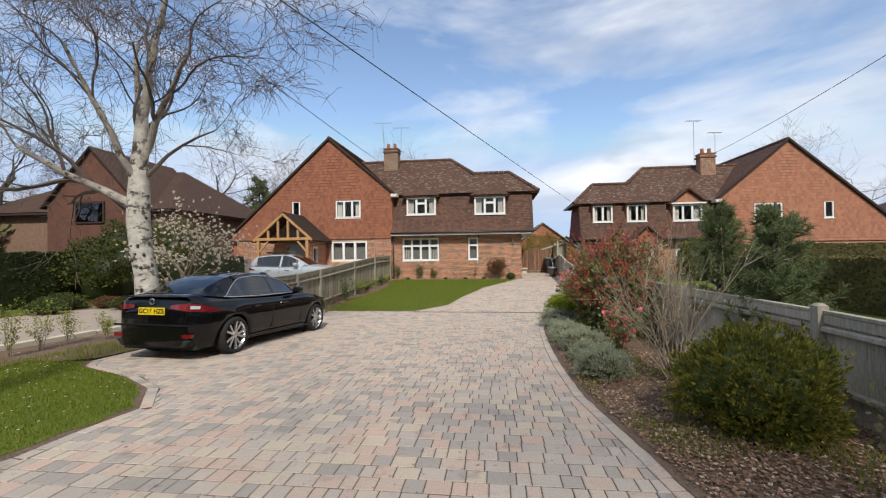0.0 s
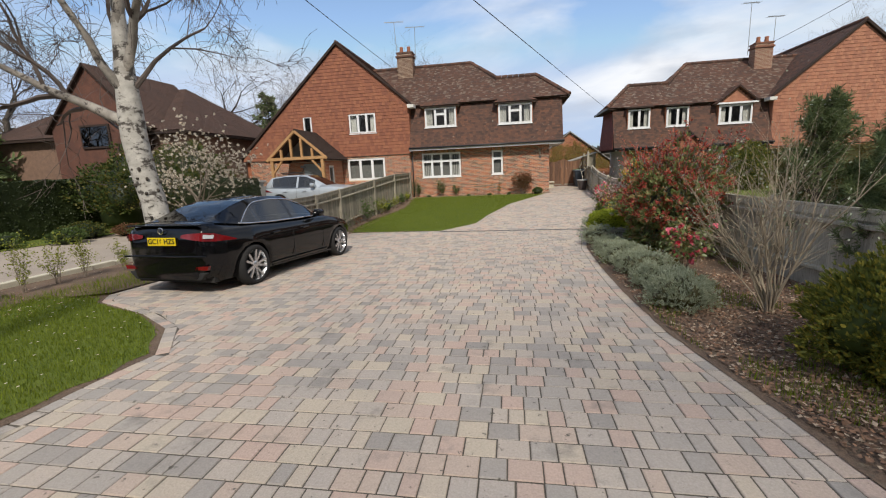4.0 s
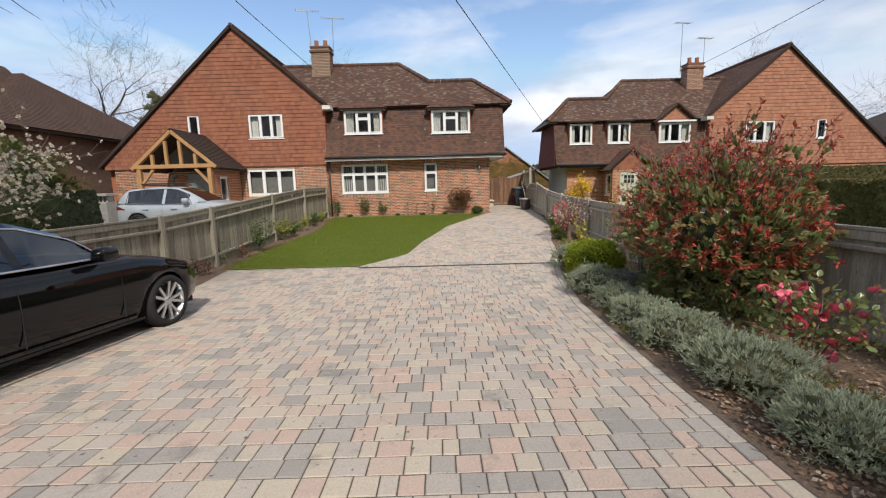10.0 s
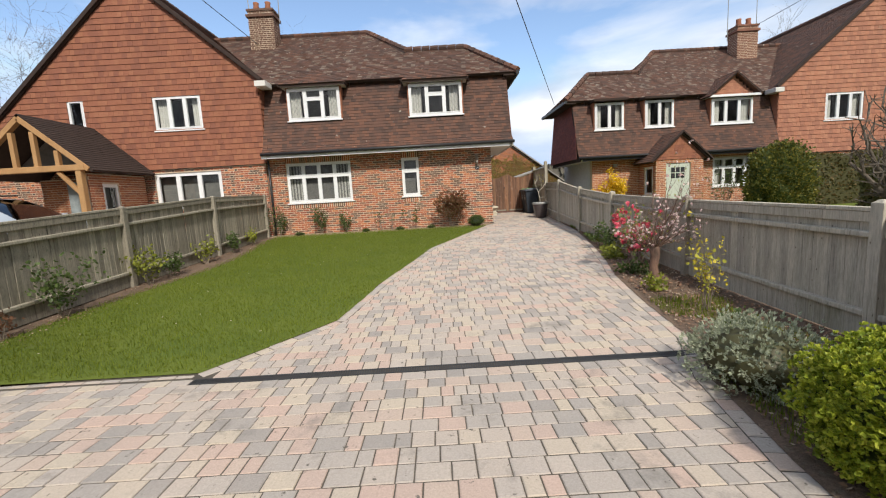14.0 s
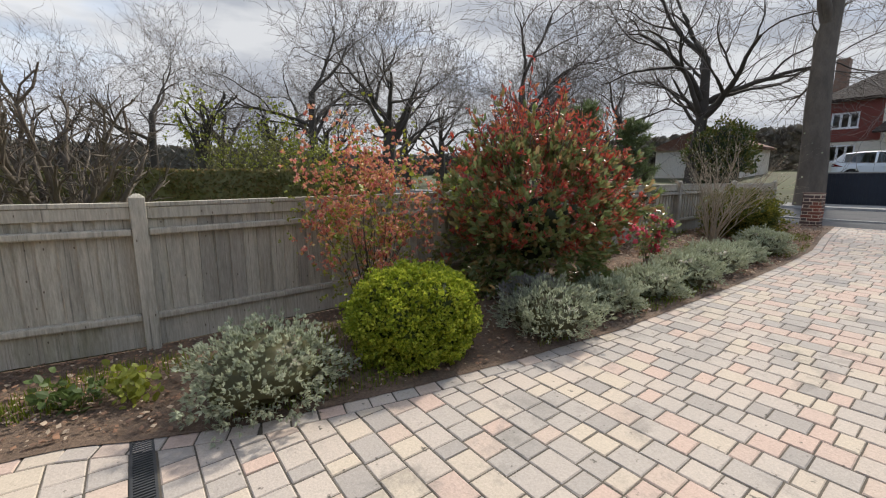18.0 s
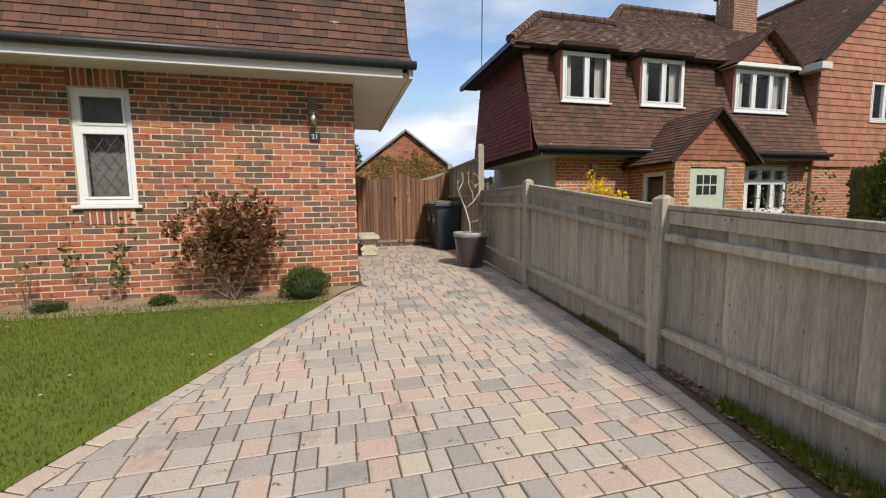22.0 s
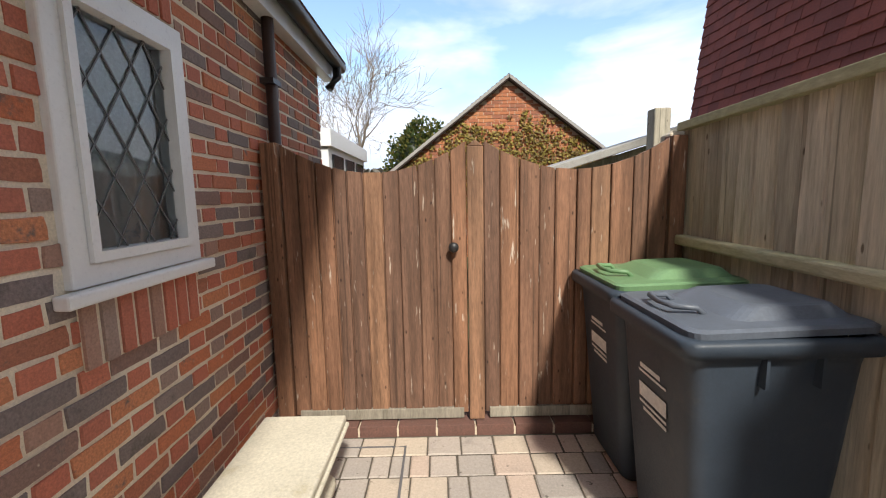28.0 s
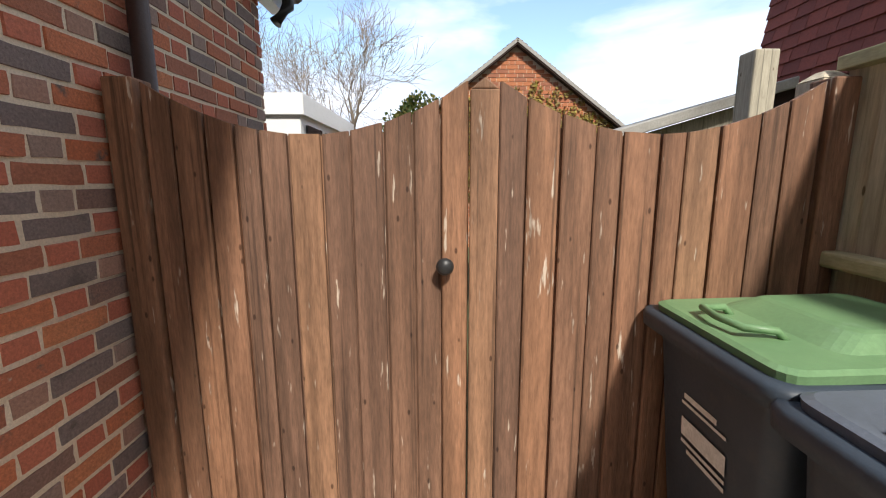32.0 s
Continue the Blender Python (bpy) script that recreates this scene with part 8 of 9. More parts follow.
for _ in range(15000):
    x, z = rnd.uniform(1.0, 7.4), rnd.uniform(1.2, 3.9)
    if z < 4.0 - abs(x - 4.14) * 0.735 and noise.noise(Vector((x * 0.9, 3, z * 1.2))) * 0.7 + noise.noise(Vector((x * 5, 1, z * 5))) * 0.35 + (x - 3.6) * 0.14 - (z - 3.0) * 0.55 > rnd.uniform(-0.1, 0.12):
        leaf_at(im, Vector((x, 36.03, z)), Vector((rnd.uniform(-1, 1), -0.6, rnd.uniform(-1, 0.4))), Vector((0, -1, 0.3)), rnd.uniform(0.035, 0.08), 0.45)
part("creeper", im, LEAF["moss"], bn, "yellow-green creeper", kind="stuff")


def plain_house(name, label, x0, x1, y0, y1, zb, ze, zr, wall_key, roof_key="roofb", wins=(), hip=2.0, ridge_x=None, face="y0", tiles=True):
    """A hipped house: walls, four roof slopes and windows on its road side."""
    root = thing(name, label, "house", ((x0 + x1) / 2, (y0 + y1) / 2, zb))
    F2 = (lambda u, d, w: (u, y0 - d, w)) if face == "y0" else (lambda u, d, w: (u, y1 + d, w))
    part("wall", wall_core(F2, x0, x1, zb - 0.5, ze, [(a, b, c, d) for a, b, c, d, *_ in wins], 0.25), M[wall_key], root)
    part("wall", MB().box(x0, y0 + 0.01 if face != "y0" else y0 + 0.26, zb - 0.5, x0 + 0.25, y1 - (0.26 if face != "y0" else 0), ze), M[wall_key], root)
    part("wall", MB().box(x1 - 0.25, y0 + 0.01 if face != "y0" else y0 + 0.26, zb - 0.5, x1, y1 - (0.26 if face != "y0" else 0), ze), M[wall_key], root)
    e, ym = 0.45, (y0 + y1) / 2
    c = [(x0 - e, y0 - e, ze - 0.05), (x1 + e, y0 - e, ze - 0.05), (x1 + e, y1 + e, ze - 0.05), (x0 - e, y1 + e, ze - 0.05)]
    ra, rb = (x0 + hip, ym, zr), (x1 - hip, ym, zr)
    for q in ([c[0], c[1], rb, ra], [c[2], c[3], ra, rb], [c[1], c[2], rb], [c[3], c[0], ra]):
        if tiles:
            tiled_roof(root, "roof_slope", q, None, roof_key)
        else:
            part("roof_slope", slab(q), M[roof_key], root)
    part("eave", MB().box(x0 - e + 0.02, y0 - e + 0.02, ze - 0.2, x1 + e - 0.02, y1 + e - 0.02, ze - 0.07), M["under"], root)
    for w in wins:
        window(root, F2, w[0], w[1], w[2], w[3], w[4], w[5] if len(w) > 5 else 0, label="white window")
    return root, F2
# ---- buildings placed ----
M["hungd"] = mat("brown_hung_tile", (0.15, 0.066, 0.045), (0.095, 0.046, 0.036), rough=0.9, scale=2.5, bscale=40, bump=0.5, fine=0.4)
lh, _ = plain_house("house", "brown roofed brick house beyond the neighbouring drive", -30, -17.8, 21.0, 31.0, 0.0, 4.3, 7.4, "brickb_island", wins=[(-21.5, -20.0, 0.9, 2.1, 2)], hip=3.2, roof_key="roofb")
part("gable", MB().prism([(-24.6, 1.0), (-19.0, 1.0), (-19.0, 4.6), (-21.8, 7.6), (-24.6, 4.6)], "y", 20.2, 20.4), M["hungd"], lh, "dull brown tile-hung gable")
for s, e in ((-1, -24.9), (1, -18.7)):
    tiled_roof(lh, "gable_roof", [(e, 20.0, 4.4), (e, 26.0, 4.4), (-21.8, 26.0, 7.7), (-21.8, 20.0, 7.7)], None, "roofb", flip=s < 0)
part("gable_window", MB().box(-22.8, 20.12, 3.5, -21.0, 20.2, 4.7), M["under"], lh)
part("gable_panes", MB().box(-22.7, 20.1, 3.6, -21.1, 20.125, 4.6), M["car_glass"], lh)
tiled_roof(lh, "lean_to_roof", [(-21.2, 19.0, 2.2), (-17.4, 19.0, 2.2), (-17.4, 21.1, 3.6), (-21.2, 21.1, 3.6)], None, "roofb", "low lean-to roof")
part("lean_to_wall", MB().box(-21.0, 19.3, -0.3, -17.8, 19.6, 2.2), M["brickb_island"], lh)

oh, FO = plain_house("house", "cream rendered house with red tiled hipped roof across the road", -3.0, 7.6, -33.0, -25.0, 1.55, 6.35, 9.1, "render", roof_key="roofd", face="y1", hip=3.6,
                     wins=[(-0.78, 0.28, 4.74, 5.75, 2), (-1.45, 0.05, 2.6, 3.66, 4), (2.14, 2.54, 4.6, 5.57, 1), (3.47, 3.97, 4.5, 5.55, 1), (5.6, 7.0, 4.42, 5.46, 3), (5.6, 7.4, 2.23, 3.34, 4)])
part("hung_panel", wall_core(lambda u, d, w: (u, -24.96 + d, w), 4.5, 7.6, 3.55, 6.2, [(5.6, 7.0, 4.42, 5.46)], 0.02), M["hungr"], oh, "dark red tile-hung upper wall")
for q in ([(-3.45, -33.4, 6.42), (-3.45, -24.5, 6.42), (0.5, -28.6, 9.95)], [(-3.45, -24.5, 6.42), (3.4, -24.5, 6.42), (0.5, -28.6, 9.95)], [(3.4, -24.5, 6.42), (3.4, -33.4, 6.42), (0.5, -28.6, 9.95)]):
    tiled_roof(oh, "roof_slope", q, None, "roofd", flip=True)
part("porch_hood", slab([(1.3, -23.4, 3.9), (4.7, -23.4, 3.9), (4.2, -25, 4.8), (1.8, -25, 4.8)], None, 0.12), M["roofd"], oh)
part("porch_post", MB().box(1.6, -23.6, 1.5, 1.75, -23.45, 3.9), M["render"], oh)
part("door", MB().box(2.6, -25.0, 1.6, 3.6, -24.93, 3.6), mat("grey_door", (0.3, 0.33, 0.34), rough=0.5), oh)
part("chimney", MB().box(7.2, -29.5, 6.3, 7.9, -28.6, 9.7), M["brickb_island"], oh)
part("downpipe", MB().tube([(-2.8, -24.9, 1.6), (-2.8, -24.9, 6.3)], [0.05, 0.05], 8), M["black"], oh)
gg = thing("garage", "low dark tiled garage across the road", "garage", (13, -22, 1.2))
part("wall", MB().box(10.2, -25, 0.6, 16, -19.5, 3.2), M["render"], gg)
part("roof", MB().prism([(9.9, 3.2), (16.3, 3.2), (16.3, 3.35), (13.1, 4.6), (9.9, 3.35)], "y", -25.3, -19.2), M["roof"], gg)
part("door", MB().box(10.8, -19.5, 0.7, 13.2, -19.42, 2.7), M["under"], gg)
nf = thing("navy_fence", "low dark navy boarded front fence across the road", "fence", (0.8, -8.9, 0.05))
for i in range(48):
    part("board", MB().box(-2.1 + i * 0.122, -9.0, 0.0, -2.1 + i * 0.122 + 0.118, -8.96 + 0.004 * (i % 2), 1.3), M["navy"], nf)
part("cap_rail", MB().box(-2.12, -9.03, 1.3, 3.78, -8.92, 1.35), M["kerb"], nf)
nb = thing("side_fence", "dark boarded fence beside the opposite drive", "fence", (-6.2, -18, 0.8))
nbm = MB()
for i in range(14):
    y = -9.5 - i * 1.1
    part("panel", MB().box(-6.3, y - 1.08, gz(y) - 0.3, -6.24, y, gz(y) + 1.7), M["navy"], nb)
part("panel", MB().box(-6.2, -25.2, 1.2, -3.0, -25.1, 3.6), M["navy"], nb)
wb = thing("wheelie_bin", "dark wheelie bin on the far pavement", "bin", (-2.75, -8.4, 0.04))
part("body", MB().prism([(-3.02, 0.04), (-2.5, 0.04), (-2.44, 1.0), (-3.08, 1.0)], "y", -8.75, -8.15), M["bin"], wb, bevel=0.03)
part("lid", MB().box(-3.1, -8.8, 1.0, -2.4, -8.1, 1.07), M["binlid"], wb, bevel=0.02)

M["brickr_island"] = mat("red_brown_brick", (0.22, 0.085, 0.055), (0.16, 0.065, 0.045), rough=0.9, scale=5, bscale=60, bump=0.4, fine=0.3)
fh, _ = plain_house("house", "dark roofed brick house beyond the long hedge", 29, 52, 31, 39, -0.3, 3.9, 9.0, "brickr_island", roof_key="roofd", wins=[(30.2, 32.4, 2.0, 3.2, 3), (42, 44, 2.0, 3.2, 2)], hip=11.0, tiles=False)
part("chimney", MB().box(43.5, 34.4, 7.4, 44.9, 35.6, 10.4), M["stack_island"], fh)
part("front_gable", MB().prism([(35.6, -0.3), (41.4, -0.3), (41.4, 4.2), (38.5, 7.4), (35.6, 4.2)], "y", 29.6, 31.0), M["brickr_island"], fh, "brick front gable")
part("bargeboard", MB().beam((35.2, 29.5, 4.0), (38.5, 29.5, 7.65), 0.1, 0.3, (0, 1, 0)).beam((38.5, 29.5, 7.65), (41.8, 29.5, 4.0), 0.1, 0.3, (0, 1, 0)), M["white"], fh, "white bargeboards")
for a, b in ((35.2, 38.5), (41.8, 38.5)):
    part("roof_slope", slab([(a, 29.5, 4.05), (a, 33.0, 4.05), (b, 34.5, 7.75), (b, 29.5, 7.75)], None, 0.1, flip=a < 38), M["roofd"], fh)
window(fh, lambda u, d, w: (u, 29.6 - d, w), 37.5, 39.5, 3.4, 4.9, 3, 0, label="white gable window", deep=-0.06, room_deep=0.4)
fh2, _ = plain_house("house", "distant white walled house", 46, 56, 36, 44, -0.3, 4.6, 8.0, "render", wins=[(48, 50, 3.2, 4.3, 2)], hip=3.5, tiles=False)
fh3, _ = plain_house("house", "distant brick house beyond the tall hedge", -46, -37, 16, 25, 0.0, 4.8, 8.6, "brickb_island", wins=[(-44.5, -42.5, 3.3, 4.4, 3), (-41, -39.5, 3.3, 4.4, 2)], hip=3.5, tiles=False)
fh4, _ = plain_house("house", "distant brown roofed house", -62, -50, 4, 14, 0.0, 4.8, 9.0, "brickb_island", wins=[(-60, -58, 3.3, 4.4, 3), (-55, -53, 3.3, 4.4, 2)], hip=3.5, tiles=False)
tn = thing("marquee", "white tent canopy beyond the hedge", "tent", (-34, 19, 0.2))
part("canopy", MB().add([(-36, 17, 2.1), (-32, 17, 2.1), (-32, 21, 2.1), (-36, 21, 2.1), (-34, 19, 3.0)], [(0, 1, 4), (1, 2, 4), (2, 3, 4), (3, 0, 4), (3, 2, 1, 0)]), M["white"], tn)

# ---- hedges ----
hedge("hedge", "tall clipped dark green conifer hedge along the neighbouring drive", -19.4, 2.6, -18.2, 20.5, 2.15, "hedge", 34000, 0.07, 3)
hedge("hedge", "brown leaved beech hedge by the entrance", -11.5, 1.2, -8.2, 2.0, 1.75, "beech", 15000, 0.05, 4)
hedge("hedge", "clipped dark hedge behind the boundary fence", -13.2, 15.4, -10.5, 16.5, 1.8, "hedge", 6500, 0.06, 5, z=-0.2)
hedge("hedge", "long clipped hedge in the garden behind the fence", 13.0, 25.2, 45.0, 26.5, 2.15, "brownhedge", 46000, 0.09, 6, z=-0.3)
hedge("hedge", "clipped hedge beyond the neighbouring lawn", 11.1, 7.5, 12.4, 21.5, 1.62, "brownhedge", 40000, 0.08, 7, z=-0.35)

M["bark_pale"] = mat("pale_stem", (0.40, 0.33, 0.24), (0.30, 0.245, 0.175), rough=0.9, bump=0.3)
# ---- right bed ----
Z = gz
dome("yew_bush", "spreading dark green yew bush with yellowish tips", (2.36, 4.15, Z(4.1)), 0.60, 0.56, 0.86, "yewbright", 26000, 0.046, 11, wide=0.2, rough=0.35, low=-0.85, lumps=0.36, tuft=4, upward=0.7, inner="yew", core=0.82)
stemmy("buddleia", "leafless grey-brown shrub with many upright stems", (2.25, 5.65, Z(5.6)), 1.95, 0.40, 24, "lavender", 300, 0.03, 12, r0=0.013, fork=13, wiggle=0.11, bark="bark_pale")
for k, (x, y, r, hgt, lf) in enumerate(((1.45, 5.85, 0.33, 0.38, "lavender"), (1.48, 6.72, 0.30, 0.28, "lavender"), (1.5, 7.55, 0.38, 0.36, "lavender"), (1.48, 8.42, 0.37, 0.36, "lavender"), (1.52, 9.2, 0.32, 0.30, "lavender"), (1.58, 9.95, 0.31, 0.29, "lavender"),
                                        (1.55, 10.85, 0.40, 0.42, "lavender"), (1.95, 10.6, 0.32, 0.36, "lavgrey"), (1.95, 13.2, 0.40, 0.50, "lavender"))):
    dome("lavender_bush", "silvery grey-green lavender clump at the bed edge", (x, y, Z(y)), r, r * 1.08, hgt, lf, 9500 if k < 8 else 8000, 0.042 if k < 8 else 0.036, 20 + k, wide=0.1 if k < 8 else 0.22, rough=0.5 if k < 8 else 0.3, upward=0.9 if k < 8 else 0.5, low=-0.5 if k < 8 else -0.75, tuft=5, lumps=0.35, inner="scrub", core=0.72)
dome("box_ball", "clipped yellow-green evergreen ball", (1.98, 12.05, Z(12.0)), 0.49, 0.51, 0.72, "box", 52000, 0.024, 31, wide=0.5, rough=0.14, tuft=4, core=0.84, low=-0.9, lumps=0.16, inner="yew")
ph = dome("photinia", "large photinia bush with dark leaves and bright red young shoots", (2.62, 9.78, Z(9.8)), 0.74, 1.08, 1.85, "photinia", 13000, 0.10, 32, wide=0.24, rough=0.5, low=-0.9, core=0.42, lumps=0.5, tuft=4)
rnd = random.Random(33)
rm, sm = MB(), MB()
for _ in range(1900):
    v = rand_dir(rnd)
    if v.z < -0.35:
        continue
    k = (1 + 0.5 * noise.noise(v * 2.3 + Vector((32, 0, 0)))) * (1 + 0.5 * noise.noise(v * 7.0)) * rnd.uniform(0.92, 1.08)
    p = Vector((2.62 + v.x * 0.74 * k, 9.78 + v.y * 1.08 * k, Z(9.8) + 0.814 + v.z * 1.036 * k))
    if noise.noise(p * 2.4) * 0.8 + v.z * 0.5 < -0.16:
        continue
    L = rnd.uniform(0.05, 0.40) if v.z > 0.6 else rnd.uniform(0.03, 0.12)
    d = (v * 0.8 + Vector((0, 0, 0.8)) + rand_dir(rnd) * 0.4).normalized()
    sm.tube([p, p + d * L], [0.006, 0.004], 3, False)
    for i in range(8):
        leaf_at(rm, p + d * L * rnd.uniform(0.3, 1.0), d * 0.7 + rand_dir(rnd), rand_dir(rnd) + Vector((0, 0, 0.5)), rnd.uniform(0.045, 0.08), 0.2)
part("red_foliage", rm, LEAF["red"], ph, "bright red young leaves", kind="stuff")
part("shoot_wood", sm, M["bark_twig"], ph, kind="stuff")
stemmy("camellia", "camellia shrub with pink flowers before the photinia", (2.25, 7.85, Z(7.8)), 0.9, 0.5, 9, "photinia", 520, 0.07, 34, r0=0.012, flower="pink", nflower=42, fsize=0.055, wide=0.34)
fc = stemmy("flowering_currant", "rounded shrub covered in coral-pink blossom and yellow-green leaves", (2.85, 12.0, Z(12.0)), 1.6, 0.36, 14, "privet", 500, 0.045, 35, r0=0.009, flower="coral", nflower=150, fsize=0.028, fork=5, bark="bark_dark")
cloud(fc, "blossom", (2.85, 12.0, 0.82), (0.60, 0.64, 0.74), 9500, 0.027, "coral", 351, uneven=0.9, label="dense coral-pink blossom", clump=9)
cloud(fc, "young_leaves", (2.85, 12.0, 0.75), (0.66, 0.72, 0.82), 3600, 0.026, "privet", 352, hollow=0.6, uneven=0.9)
stemmy("yellow_shrub", "thin young shrub with yellow leaves", (2.75, 14.95, Z(14.9)), 0.95, 0.15, 6, "yellow", 230, 0.045, 36, r0=0.007, wide=0.42)
ct = Vector((2.85, 16.35, Z(16.3)))
ch = thing("blossom_tree", "small pollarded cherry tree with thin whips and pale pink blossom", "tree", tuple(ct))
cm = MB().tube([ct + Vector(p) for p in ((0, 0, -0.05), (0.01, 0, 0.1), (-0.012, 0.01, 0.25), (0.01, 0, 0.4), (0.0, 0, 0.5), (0.0, 0.0, 0.57))], [0.08, 0.066, 0.06, 0.066, 0.073, 0.05], 12)
part("trunk", cm, M["bark_red"], ch, smooth=True)
wm, rnd = MB(), random.Random(37)
vs = stems(wm, rnd, ct + Vector((0, 0, 0.52)), 34, 0.8, 2.0, 0.008, 0.0, 0.14, fork=5) + stems(wm, rnd, ct + Vector((0, 0, 0.52)), 12, 1.5, 0.75, 0.008, 0.0, 0.10, fork=4)
part("twig_growth", wm, M["bark_red"], ch, smooth=True, kind="stuff")
rnd = random.Random(38)
fm, gm = MB(), MB()
for _ in range(210):
    p = rnd.choice(vs)
    for k in range(6):
        leaf_at(fm, p, rand_dir(rnd), rand_dir(rnd), 0.026, 0.5)
for _ in range(130):
    leaf_at(gm, rnd.choice(vs), rand_dir(rnd) + Vector((0, 0, 0.6)), rand_dir(rnd), 0.04, 0.3)
part("blossom", fm, LEAF["palepink"], ch, "pale pink blossom", kind="stuff")
part("young_leaves", gm, LEAF["privet"], ch, kind="stuff")
stemmy("camellia", "camellia shrub with large coral-pink flowers against the fence", (3.08, 17.4, Z(17.4)), 1.06, 0.46, 11, "photinia", 480, 0.07, 39, r0=0.013, flower="pink", nflower=120, fsize=0.056, wide=0.36)
stemmy("evergreen_shrub", "small dark green shrub at the fence foot", (3.28, 19.2, Z(19.2)), 0.5, 0.6, 9, "shrub", 460, 0.06, 40, r0=0.008)
for k, (x, y) in enumerate(((2.65, 15.9), (2.75, 17.0), (3.0, 18.2), (2.6, 14.2), (3.15, 18.7), (2.9, 16.8), (2.5, 13.9))):
    stemmy("low_plant", "low green leafy plant in the bed", (x, y, Z(y)), 0.2, 1.2, 9, "shrub" if k % 2 else "privet", 150, 0.06, 50 + k, r0=0.004, fork=1)
dome("topiary", "tall clipped dark topiary bush on the neighbouring lawn", (11.0, 24.0, -0.25), 0.95, 0.8, 2.45, "yewgold", 16000, 0.07, 67, rough=0.3, low=-0.95, lumps=0.2, inner="yew", core=0.86)
for k, (x, y, z, hh) in enumerate(((3.68, 5.95, -0.15, 2.5), (3.75, 7.5, -0.2, 2.7), (4.3, 7.0, -0.2, 2.45))):
    bushy_pine("dark green bushy pine behind the fence", (x, y, z), hh, 0.66, 61 + k)
stemmy("forsythia", "forsythia bush in yellow flower by the brick porch", (6.85, 27.3, -0.1), 1.55, 0.34, 16, "forsythia", 3800, 0.07, 64, r0=0.012, fork=5)
stemmy("garden_shrub", "twiggy shrub with small leaves by the porch", (10.6, 26.0, -0.2), 1.9, 0.5, 12, "shrub", 500, 0.06, 65, r0=0.012, fork=5)
for k, (x, y, hh) in enumerate(((17.5, 10.6, 3.3), (19.5, 9.2, 3.6), (18.6, 7.6, 3.4), (22.0, 8.4, 3.8), (20.5, 6.2, 3.4), (24.5, 9.6, 3.6), (16.0, 8.6, 2.8))):
    sk = stemmy("thicket_shrub", "twiggy olive and yellow shrub behind the garden fence", (x, y, -0.32), hh, 0.6, 16, "scrub", 1100, 0.10, 240 + k, r0=0.02, fork=8, bark="bark_dark")
    cloud(sk, "young_leaves", (x, y, hh * 0.5), (1.3, 1.3, hh * 0.42), 900, 0.09, "privet", 250 + k, hollow=0.5)
for k, (x, y) in enumerate(((20.5, 11.2), (22.5, 7.4))):
    pt = bare_tree("pollarded_tree", "pollarded tree with cut upright limbs and yellow ivy", (x, y, -0.3), 3.0, 0.3, 260 + k, depth=3, thin=0.5, spread=0.5, lift=0.2, rmin=0.05)
    cloud(pt, "ivy", (x, y, 3.6), (1.2, 1.2, 1.5), 900, 0.11, "privet", 262 + k, hollow=0.4)
def pruned_tree(label, at, seed):
    """An old fruit tree cut back to a vase of thick limbs with stubby shoots."""
    rnd = random.Random(seed)
    root, o = thing("fruit_tree", label, "tree", at), Vector(at)
    wood, twigs = MB(), MB()
    wood.tube([o + Vector(p) for p in ((0, 0, -0.1), (0.01, 0, 0.3), (0, 0.02, 0.62), (0, 0.02, 0.78))], [0.14, 0.11, 0.115, 0.08], 10)
    for i in range(19):
        a = i * 2.4 + rnd.uniform(-0.3, 0.3)
        out = rnd.uniform(0.25, 1.15)
        p, d = o + Vector((0, 0.02, rnd.uniform(0.5, 0.74))), Vector((math.cos(a) * out, math.sin(a) * out, 0.8)).normalized()
        L = rnd.uniform(1.35, 1.75) / (1 + 0.12 * out)
        pts, rad = [p], [0.042]
        for k in range(7):
            d = (d + Vector((0, 0, 0.09)) + rand_dir(rnd) * 0.2).normalized()
            pts.append(pts[-1] + d * L / 7)
            rad.append((0.042 - 0.0042 * (k + 1)) * rnd.uniform(0.9, 1.2))
        wood.tube(pts, rad, 6)
        for k in range(2, 8):
            for _ in range(rnd.randint(2, 3)):
                q, e = pts[k], ((pts[k] - pts[k - 1]).normalized() * 0.8 + rand_dir(rnd) * 0.75 + Vector((0, 0, 0.35))).normalized()
                S, r = rnd.uniform(0.14, 0.46), rnd.uniform(0.007, 0.014)
                t = [q, q + e * S * 0.5, q + (e + rand_dir(rnd) * 0.35).normalized() * S]
                twigs.tube(t, [r, r * 0.8, r * 0.6], 4)
                for _ in range(3):
                    w = t[1].lerp(t[2], rnd.random())
                    twigs.tube([w, w + (e + rand_dir(rnd)).normalized() * rnd.uniform(0.05, 0.2)], [0.005, 0.003], 3, False)
    part("trunk", wood, M["bark_brown"], root, smooth=True)
    part("twig_growth", twigs, M["bark_brown"], root, kind="stuff")


pruned_tree("leafless fruit tree pruned to knobbly limbs behind the fence", (4.85, 14.35, -0.35), 66)

# ---- house border and left border ----
stemmy("bronze_shrub", "rounded shrub with withered bronze-red leaves against the wall", (0.12, 24.74, Z(24.8)), 1.05, 0.8, 15, "acer", 600, 0.045, 71, r0=0.011, fork=5)
cloud(bpy.data.objects["bronze_shrub"], "foliage", (0.12, 24.68, 0.86), (0.62, 0.40, 0.44), 6500, 0.04, "acer", 711, hollow=0.2)
dome("lavender_bush", "small rounded grey-green lavender by the wall corner", (0.95, 24.62, Z(24.6)), 0.27, 0.25, 0.36, "shrub", 2000, 0.05, 72, wide=0.12, rough=0.2, upward=1.0)
stemmy("climbing_rose", "thin climbing rose with young green leaves", (-1.18, 24.95, Z(25)), 0.85, 0.22, 4, "shrub", 130, 0.06, 73, r0=0.006)
